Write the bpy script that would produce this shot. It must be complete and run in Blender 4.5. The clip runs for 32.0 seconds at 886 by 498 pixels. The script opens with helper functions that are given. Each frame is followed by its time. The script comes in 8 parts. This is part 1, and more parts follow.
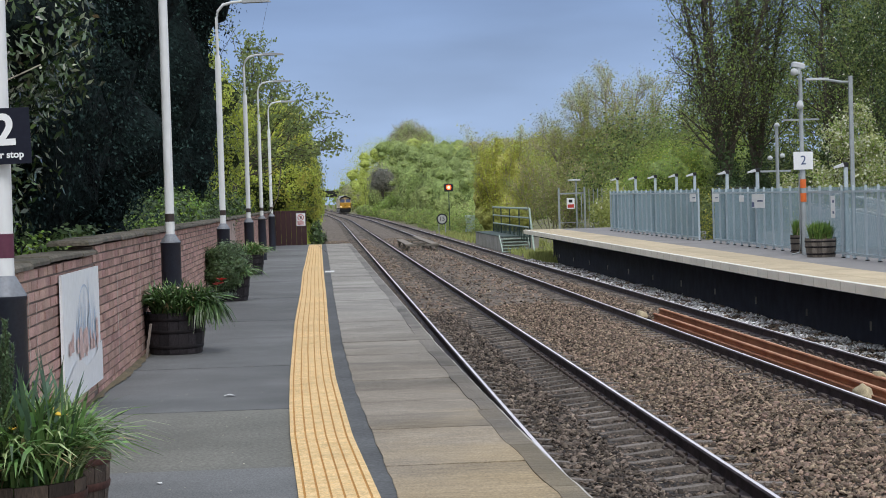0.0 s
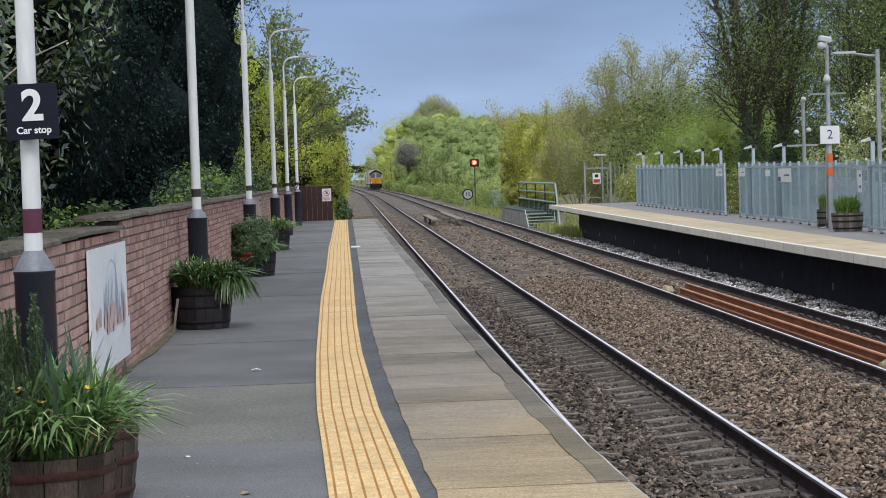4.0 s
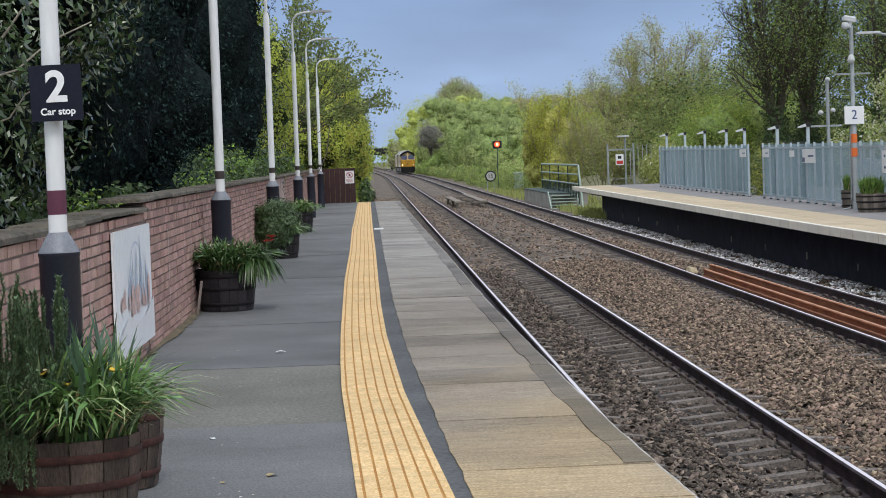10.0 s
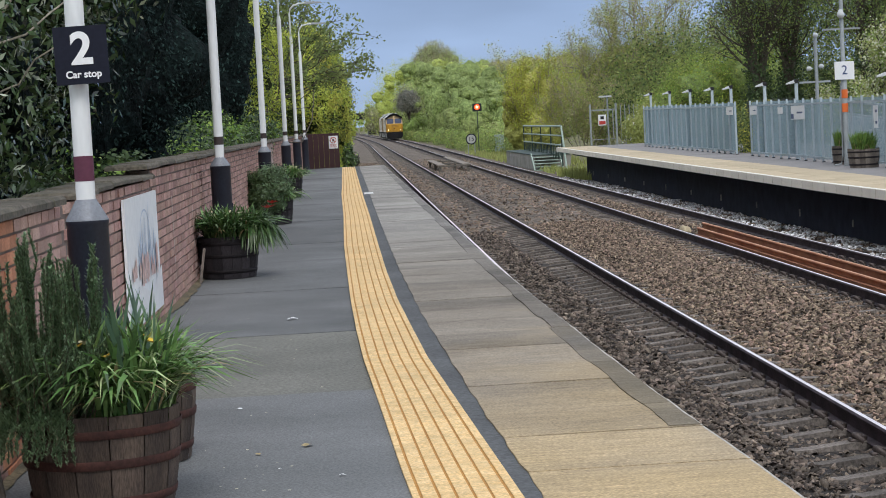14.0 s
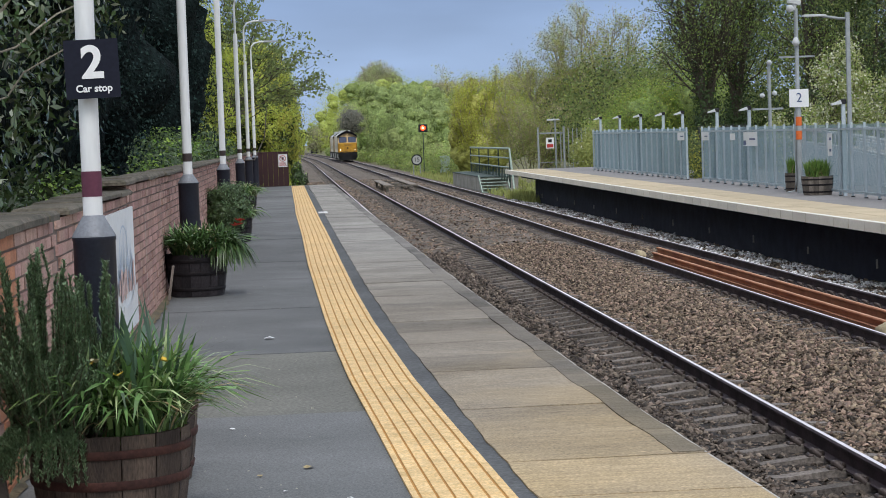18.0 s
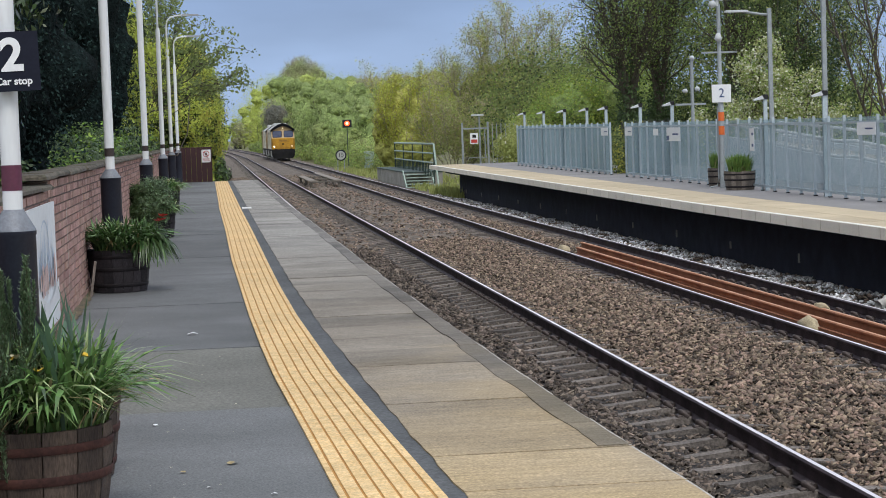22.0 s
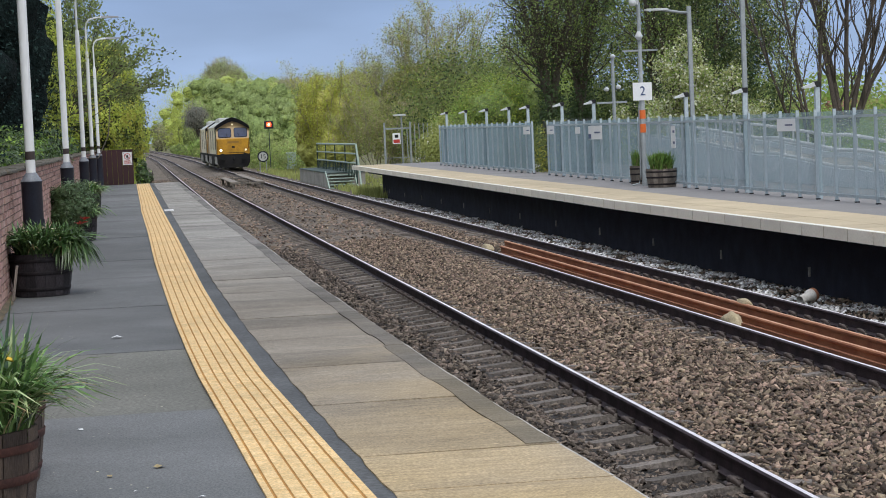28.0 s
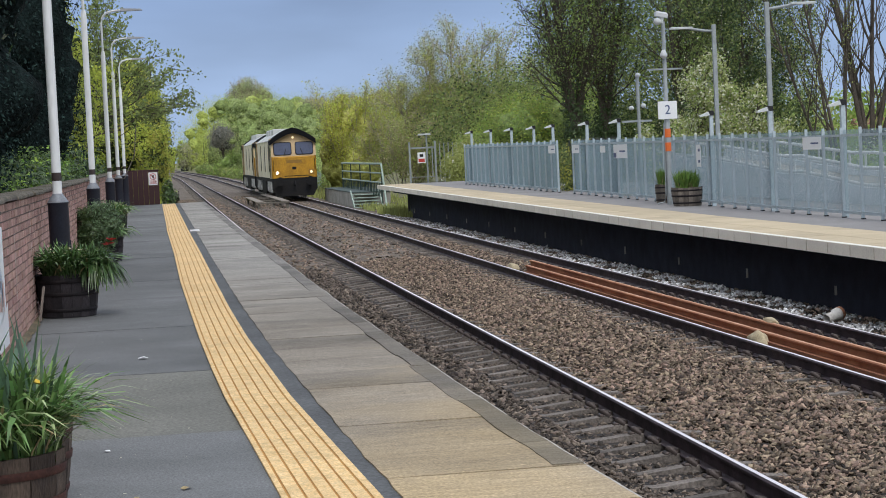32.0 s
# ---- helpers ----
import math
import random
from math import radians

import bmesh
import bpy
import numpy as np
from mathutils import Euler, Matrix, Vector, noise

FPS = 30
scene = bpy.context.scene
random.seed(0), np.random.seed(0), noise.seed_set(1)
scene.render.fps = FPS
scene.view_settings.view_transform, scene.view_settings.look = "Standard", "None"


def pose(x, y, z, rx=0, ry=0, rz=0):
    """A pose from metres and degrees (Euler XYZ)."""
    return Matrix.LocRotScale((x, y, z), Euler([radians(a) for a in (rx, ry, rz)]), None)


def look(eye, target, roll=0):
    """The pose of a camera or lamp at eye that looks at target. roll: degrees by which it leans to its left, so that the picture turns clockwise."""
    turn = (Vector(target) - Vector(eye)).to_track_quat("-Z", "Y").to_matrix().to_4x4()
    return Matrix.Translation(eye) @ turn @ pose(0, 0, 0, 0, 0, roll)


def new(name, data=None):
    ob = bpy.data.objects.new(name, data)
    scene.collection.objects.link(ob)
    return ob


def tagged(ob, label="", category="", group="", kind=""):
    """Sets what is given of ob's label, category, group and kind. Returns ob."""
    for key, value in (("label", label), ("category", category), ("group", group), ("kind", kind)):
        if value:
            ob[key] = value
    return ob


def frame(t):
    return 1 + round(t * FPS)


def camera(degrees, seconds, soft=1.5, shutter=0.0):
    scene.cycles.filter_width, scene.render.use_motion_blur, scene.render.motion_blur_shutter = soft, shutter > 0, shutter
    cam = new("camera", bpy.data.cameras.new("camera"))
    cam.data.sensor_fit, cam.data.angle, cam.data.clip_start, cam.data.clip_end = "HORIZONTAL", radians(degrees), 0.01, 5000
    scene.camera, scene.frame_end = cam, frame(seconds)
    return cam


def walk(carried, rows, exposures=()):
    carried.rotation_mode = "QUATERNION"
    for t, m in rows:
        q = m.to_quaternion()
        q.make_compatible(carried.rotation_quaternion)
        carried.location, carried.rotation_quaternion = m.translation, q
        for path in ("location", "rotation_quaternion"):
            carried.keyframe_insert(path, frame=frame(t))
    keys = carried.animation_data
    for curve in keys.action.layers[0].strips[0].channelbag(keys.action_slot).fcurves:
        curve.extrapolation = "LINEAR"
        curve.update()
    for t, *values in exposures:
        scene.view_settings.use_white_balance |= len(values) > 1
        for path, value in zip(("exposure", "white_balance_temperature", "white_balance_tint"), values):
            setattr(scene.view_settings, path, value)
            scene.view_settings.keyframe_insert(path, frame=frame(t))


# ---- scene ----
cam = camera(25.0, 32.0, soft=0.95)
PATH = [
    (0, (-6.215, -0.131, 1.552), (-6.099, 1.865, 1.503), -1.7),
    (0.5, (-6.218, -0.138, 1.551), (-6.099, 1.858, 1.495), -1.8),
    (1, (-6.214, -0.129, 1.548), (-6.095, 1.866, 1.486), -1.9),
    (1.5, (-6.208, -0.152, 1.549), (-6.091, 1.843, 1.481), -1.9),
    (2, (-6.217, -0.139, 1.548), (-6.103, 1.857, 1.476), -2.0),
    (2.5, (-6.218, -0.135, 1.547), (-6.11, 1.861, 1.473), -2.0),
    (3, (-6.215, -0.145, 1.549), (-6.114, 1.851, 1.474), -2.0),
    (3.5, (-6.216, -0.159, 1.547), (-6.122, 1.837, 1.473), -1.9),
    (5.5, (-6.218, -0.152, 1.547), (-6.136, 1.845, 1.477), -1.8),
    (6, (-6.223, -0.139, 1.546), (-6.145, 1.859, 1.477), -1.8),
    (6.5, (-6.224, -0.146, 1.544), (-6.15, 1.852, 1.472), -1.8),
    (7, (-6.229, -0.133, 1.545), (-6.158, 1.864, 1.468), -1.8),
    (7.5, (-6.227, -0.138, 1.543), (-6.159, 1.859, 1.461), -1.9),
    (8, (-6.225, -0.128, 1.54), (-6.158, 1.869, 1.454), -2.0),
    (8.5, (-6.222, -0.126, 1.544), (-6.157, 1.871, 1.457), -2.0),
    (9, (-6.223, -0.121, 1.543), (-6.158, 1.876, 1.456), -2.0),
    (9.5, (-6.225, -0.128, 1.541), (-6.159, 1.869, 1.453), -2.0),
    (10, (-6.228, -0.117, 1.539), (-6.162, 1.879, 1.449), -2.0),
    (10.5, (-6.23, -0.137, 1.542), (-6.16, 1.86, 1.45), -1.9),
    (11, (-6.23, -0.116, 1.54), (-6.158, 1.88, 1.447), -2.0),
    (11.5, (-6.235, -0.123, 1.541), (-6.158, 1.873, 1.448), -2.1),
    (12, (-6.263, -0.094, 1.539), (-6.183, 1.902, 1.444), -2.3),
    (12.5, (-6.314, -0.055, 1.535), (-6.231, 1.94, 1.435), -2.6),
    (13, (-6.367, -0.014, 1.523), (-6.285, 1.981, 1.412), -2.9),
    (13.5, (-6.431, 0.098, 1.53), (-6.35, 2.093, 1.409), -3.0),
    (14, (-6.501, 0.175, 1.525), (-6.415, 2.17, 1.398), -3.0),
    (14.5, (-6.611, 0.215, 1.53), (-6.511, 2.208, 1.404), -3.0),
    (15, (-6.724, 0.281, 1.539), (-6.603, 2.274, 1.422), -2.8),
    (15.5, (-6.8, 0.277, 1.541), (-6.661, 2.269, 1.432), -2.7),
    (17.5, (-6.811, 0.267, 1.541), (-6.669, 2.26, 1.435), -2.1),
    (18, (-6.814, 0.273, 1.54), (-6.667, 2.265, 1.431), -2.0),
    (18.5, (-6.81, 0.29, 1.538), (-6.652, 2.281, 1.427), -2.0),
    (19, (-6.808, 0.294, 1.535), (-6.639, 2.284, 1.422), -2.0),
    (19.5, (-6.811, 0.303, 1.534), (-6.63, 2.291, 1.42), -2.1),
    (20, (-6.81, 0.316, 1.534), (-6.618, 2.303, 1.42), -2.1),
    (20.5, (-6.805, 0.313, 1.53), (-6.603, 2.3, 1.417), -2.1),
    (21, (-6.807, 0.316, 1.532), (-6.596, 2.302, 1.417), -2.0),
    (21.5, (-6.811, 0.302, 1.533), (-6.593, 2.287, 1.417), -1.9),
    (22, (-6.811, 0.304, 1.531), (-6.589, 2.288, 1.415), -2.0),
    (22.5, (-6.811, 0.3, 1.532), (-6.587, 2.285, 1.418), -2.0),
    (23, (-6.81, 0.31, 1.532), (-6.585, 2.294, 1.423), -1.9),
    (23.5, (-6.814, 0.301, 1.532), (-6.587, 2.285, 1.428), -1.9),
    (24, (-6.819, 0.307, 1.537), (-6.586, 2.291, 1.438), -1.8),
    (24.5, (-6.821, 0.298, 1.537), (-6.582, 2.281, 1.44), -1.8),
    (26.5, (-6.827, 0.301, 1.532), (-6.551, 2.278, 1.42), -2.4),
    (27, (-6.828, 0.31, 1.529), (-6.541, 2.285, 1.413), -2.5),
    (27.5, (-6.826, 0.308, 1.53), (-6.531, 2.282, 1.411), -2.5),
    (28, (-6.822, 0.311, 1.529), (-6.524, 2.285, 1.41), -2.5),
    (28.5, (-6.823, 0.309, 1.53), (-6.526, 2.283, 1.414), -2.5),
    (29, (-6.822, 0.318, 1.53), (-6.528, 2.294, 1.418), -2.5),
    (29.5, (-6.828, 0.324, 1.534), (-6.539, 2.3, 1.425), -2.4),
    (30, (-6.83, 0.323, 1.531), (-6.546, 2.3, 1.425), -2.5),
    (30.5, (-6.832, 0.318, 1.533), (-6.551, 2.295, 1.427), -2.5),
    (31, (-6.829, 0.308, 1.537), (-6.551, 2.286, 1.433), -2.6),
    (31.5, (-6.828, 0.308, 1.537), (-6.553, 2.286, 1.436), -2.7),
    (32, (-6.826, 0.31, 1.54), (-6.552, 2.288, 1.441), -2.7),
]
walk(cam, [(t, look(eye, target, roll)) for t, eye, target, roll in PATH])

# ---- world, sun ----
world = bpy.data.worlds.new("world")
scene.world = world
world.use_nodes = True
wn, wl = world.node_tree.nodes, world.node_tree.links
wn.clear()
SUN_EL, SUN_ROT = radians(52), radians(170)
sky = wn.new("ShaderNodeTexSky")
sky.sky_type = "NISHITA"
sky.sun_disc = False
sky.sun_elevation = SUN_EL
sky.sun_rotation = SUN_ROT
sky.air_density = 1.0
sky.dust_density = 0.8
sky.ozone_density = 1.0
# A slate-blue cloud bank lies low ahead, lighter at its foot; brightened sky elsewhere.
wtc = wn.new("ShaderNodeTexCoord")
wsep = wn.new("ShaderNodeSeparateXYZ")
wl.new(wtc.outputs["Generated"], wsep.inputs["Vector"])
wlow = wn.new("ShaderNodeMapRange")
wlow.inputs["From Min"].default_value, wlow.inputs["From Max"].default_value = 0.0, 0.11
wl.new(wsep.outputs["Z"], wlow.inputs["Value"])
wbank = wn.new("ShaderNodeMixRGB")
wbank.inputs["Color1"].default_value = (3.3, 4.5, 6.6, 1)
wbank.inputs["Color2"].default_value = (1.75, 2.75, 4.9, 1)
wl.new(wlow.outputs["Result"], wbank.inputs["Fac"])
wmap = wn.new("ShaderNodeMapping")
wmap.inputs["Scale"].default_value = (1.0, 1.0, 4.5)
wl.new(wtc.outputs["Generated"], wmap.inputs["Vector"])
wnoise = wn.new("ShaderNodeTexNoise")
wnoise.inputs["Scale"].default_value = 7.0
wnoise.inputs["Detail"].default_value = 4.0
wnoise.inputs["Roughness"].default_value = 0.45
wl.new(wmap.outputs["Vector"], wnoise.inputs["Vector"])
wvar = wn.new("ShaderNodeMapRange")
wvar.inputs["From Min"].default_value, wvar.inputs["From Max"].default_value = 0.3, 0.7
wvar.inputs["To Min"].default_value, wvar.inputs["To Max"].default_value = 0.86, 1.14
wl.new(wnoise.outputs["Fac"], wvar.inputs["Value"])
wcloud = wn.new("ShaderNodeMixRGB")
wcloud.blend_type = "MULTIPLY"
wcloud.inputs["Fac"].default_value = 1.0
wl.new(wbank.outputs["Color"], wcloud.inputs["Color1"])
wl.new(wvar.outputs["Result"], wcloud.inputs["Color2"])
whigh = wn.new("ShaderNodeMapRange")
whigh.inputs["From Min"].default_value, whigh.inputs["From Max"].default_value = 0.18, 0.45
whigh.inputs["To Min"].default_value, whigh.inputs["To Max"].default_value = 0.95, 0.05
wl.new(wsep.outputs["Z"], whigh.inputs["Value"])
# The bank stands ahead; behind and beside, the unseen sky is brightened as fill.
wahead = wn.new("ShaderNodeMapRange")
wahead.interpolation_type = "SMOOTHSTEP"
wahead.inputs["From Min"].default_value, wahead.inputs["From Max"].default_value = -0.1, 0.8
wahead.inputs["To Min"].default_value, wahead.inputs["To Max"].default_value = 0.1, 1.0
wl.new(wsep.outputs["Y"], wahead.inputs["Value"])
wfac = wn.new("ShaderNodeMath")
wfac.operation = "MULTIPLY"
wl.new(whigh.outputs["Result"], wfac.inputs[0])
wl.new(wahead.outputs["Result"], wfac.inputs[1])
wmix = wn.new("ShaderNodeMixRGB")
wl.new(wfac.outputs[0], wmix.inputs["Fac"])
# The unseen sky overhead is raised to bright even cloud, for soft fill.
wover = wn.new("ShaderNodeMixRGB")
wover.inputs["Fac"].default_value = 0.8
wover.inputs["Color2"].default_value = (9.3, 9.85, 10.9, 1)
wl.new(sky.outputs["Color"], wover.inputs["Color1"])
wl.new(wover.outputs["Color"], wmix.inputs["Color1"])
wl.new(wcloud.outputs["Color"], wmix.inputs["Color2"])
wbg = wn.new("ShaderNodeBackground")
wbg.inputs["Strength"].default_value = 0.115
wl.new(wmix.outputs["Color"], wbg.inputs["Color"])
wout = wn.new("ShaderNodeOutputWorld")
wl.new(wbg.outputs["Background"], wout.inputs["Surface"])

sun_data = bpy.data.lights.new("sun", "SUN")
sun_data.energy = 1.6
sun_data.angle = radians(20)
sun_data.color = (1.0, 0.975, 0.937)
sun = new("sun", sun_data)
sd = Vector((math.sin(SUN_ROT) * math.cos(SUN_EL), math.cos(SUN_ROT) * math.cos(SUN_EL), math.sin(SUN_EL)))
sun.matrix_world = look(sd * 300, (0, 0, 0))
scene.view_settings.exposure = 0.0


# ---- materials ----
def M(name, base, base2=None, rough=0.8, metal=0.0, scale=3.0, fine=60.0, var=0.25, bump=0.25, rand=0.0, island=0.0, stain=0.0, spec=0.4, stretch=None, bump_dist=0.01, huerand=0.0):
    """A surface with broad and fine variation, bump, and a tint that differs from piece to piece."""
    m = bpy.data.materials.new(name)
    m.use_nodes = True
    n, l = m.node_tree.nodes, m.node_tree.links
    b = n["Principled BSDF"]
    tc = n.new("ShaderNodeTexCoord")
    vec = tc.outputs["Object"]
    if stretch:
        mp = n.new("ShaderNodeMapping")
        mp.inputs["Scale"].default_value = stretch
        l.new(vec, mp.inputs["Vector"])
        vec = mp.outputs["Vector"]
    if rand or island:
        off = n.new("ShaderNodeVectorMath")
        off.operation = "ADD"
        info = n.new("ShaderNodeObjectInfo") if rand else n.new("ShaderNodeNewGeometry")
        rnd = info.outputs["Random"] if rand else info.outputs["Random Per Island"]
        mul = n.new("ShaderNodeMath")
        mul.operation = "MULTIPLY"
        mul.inputs[1].default_value = 37.0
        l.new(rnd, mul.inputs[0])
        l.new(vec, off.inputs[0])
        l.new(mul.outputs[0], off.inputs[1])
        vec = off.outputs[0]
    n1 = n.new("ShaderNodeTexNoise")
    n1.inputs["Scale"].default_value = scale
    n1.inputs["Detail"].default_value = 4
    n2 = n.new("ShaderNodeTexNoise")
    n2.inputs["Scale"].default_value = fine
    n2.inputs["Detail"].default_value = 3
    l.new(vec, n1.inputs["Vector"])
    l.new(vec, n2.inputs["Vector"])
    base2 = base2 or tuple(c * (1 - var) for c in base)
    r1 = n.new("ShaderNodeMapRange")
    r1.inputs["From Min"].default_value, r1.inputs["From Max"].default_value = 0.32, 0.68
    l.new(n1.outputs["Fac"], r1.inputs["Value"])
    mix = n.new("ShaderNodeMixRGB")
    mix.inputs["Color1"].default_value = (*base, 1)
    mix.inputs["Color2"].default_value = (*base2, 1)
    l.new(r1.outputs["Result"], mix.inputs["Fac"])
    r2 = n.new("ShaderNodeMapRange")
    r2.inputs["From Min"].default_value, r2.inputs["From Max"].default_value = 0.3, 0.7
    r2.inputs["To Min"].default_value, r2.inputs["To Max"].default_value = 1 - var, 1 + var
    l.new(n2.outputs["Fac"], r2.inputs["Value"])
    hsv = n.new("ShaderNodeHueSaturation")
    l.new(mix.outputs["Color"], hsv.inputs["Color"])
    val = r2.outputs["Result"]
    if rand or island:
        r3 = n.new("ShaderNodeMapRange")
        r3.inputs["To Min"].default_value, r3.inputs["To Max"].default_value = 1 - (rand or island), 1 + (rand or island)
        l.new(rnd, r3.inputs["Value"])
        mm = n.new("ShaderNodeMath")
        mm.operation = "MULTIPLY"
        l.new(val, mm.inputs[0])
        l.new(r3.outputs["Result"], mm.inputs[1])
        val = mm.outputs[0]
        if huerand:
            fr = n.new("ShaderNodeMath")
            fr.operation = "FRACT"
            l.new(mul.outputs[0], fr.inputs[0])
            r4 = n.new("ShaderNodeMapRange")
            r4.inputs["To Min"].default_value, r4.inputs["To Max"].default_value = 0.5 - huerand, 0.5 + huerand
            l.new(fr.outputs[0], r4.inputs["Value"])
            l.new(r4.outputs["Result"], hsv.inputs["Hue"])
    l.new(val, hsv.inputs["Value"])
    col = hsv.outputs["Color"]
    if stain:
        n3 = n.new("ShaderNodeTexNoise")
        n3.inputs["Scale"].default_value = scale * 0.35
        n3.inputs["Detail"].default_value = 6
        n3.inputs["Roughness"].default_value = 0.65
        l.new(vec, n3.inputs["Vector"])
        r5 = n.new("ShaderNodeMapRange")
        r5.inputs["From Min"].default_value, r5.inputs["From Max"].default_value = 0.45, 0.7
        r5.inputs["To Min"].default_value, r5.inputs["To Max"].default_value = 1.0, 1 - stain
        l.new(n3.outputs["Fac"], r5.inputs["Value"])
        ms = n.new("ShaderNodeMixRGB")
        ms.blend_type = "MULTIPLY"
        ms.inputs["Fac"].default_value = 1
        l.new(col, ms.inputs["Color1"])
        l.new(r5.outputs["Result"], ms.inputs["Color2"])
        col = ms.outputs["Color"]
    l.new(col, b.inputs["Base Color"])
    rr = n.new("ShaderNodeMapRange")
    rr.inputs["To Min"].default_value, rr.inputs["To Max"].default_value = max(0.03, rough - 0.12), min(1, rough + 0.12)
    l.new(n1.outputs["Fac"], rr.inputs["Value"])
    l.new(rr.outputs["Result"], b.inputs["Roughness"])
    b.inputs["Metallic"].default_value = metal
    b.inputs["Specular IOR Level"].default_value = spec
    if bump:
        bp = n.new("ShaderNodeBump")
        bp.inputs["Strength"].default_value = bump
        bp.inputs["Distance"].default_value = bump_dist
        l.new(n2.outputs["Fac"], bp.inputs["Height"])
        l.new(bp.outputs["Normal"], b.inputs["Normal"])
    return m


def leafmat(name, base, base2, trans=0.35, rough=0.5, vary=0.35, hue=0.02, gloss=0.35):
    m = M(name, base, base2, rough=rough, scale=0.6, fine=9.0, var=0.12, bump=0, island=vary, spec=gloss, huerand=hue)
    n, l = m.node_tree.nodes, m.node_tree.links
    b = n["Principled BSDF"]
    tr = n.new("ShaderNodeBsdfTranslucent")
    mx = n.new("ShaderNodeMixShader")
    mx.inputs["Fac"].default_value = trans
    src = b.inputs["Base Color"].links[0].from_socket
    l.new(src, tr.inputs["Color"])
    l.new(b.outputs["BSDF"], mx.inputs[1])
    l.new(tr.outputs["BSDF"], mx.inputs[2])
    l.new(mx.outputs["Shader"], n["Material Output"].inputs["Surface"])
    return m


def glow(name, color, strength):
    m = bpy.data.materials.new(name)
    m.use_nodes = True
    b = m.node_tree.nodes["Principled BSDF"]
    b.inputs["Base Color"].default_value = (*color, 1)
    b.inputs["Emission Color"].default_value = (*color, 1)
    b.inputs["Emission Strength"].default_value = strength
    return m


ASPHALT = M("asphalt", (0.172, 0.178, 0.181), (0.125, 0.131, 0.134), rough=0.85, scale=0.9, fine=80, var=0.30, bump=0.5, rand=0.12, stain=0.3)
ASPHALT_WARM = M("worn_asphalt", (0.172, 0.172, 0.152), (0.13, 0.13, 0.117), rough=0.85, scale=0.9, fine=45, var=0.30, bump=0.5, rand=0.1, stain=0.25)
NOSING = M("worn_sunlit_nosing", (0.48, 0.46, 0.42), (0.34, 0.325, 0.295), rough=0.8, scale=5, fine=60, var=0.2, bump=0.3)
ASPHALT_EDGE = M("asphalt_edge", (0.106, 0.111, 0.116), (0.078, 0.082, 0.087), rough=0.85, scale=1.2, fine=45, var=0.30, bump=0.4)


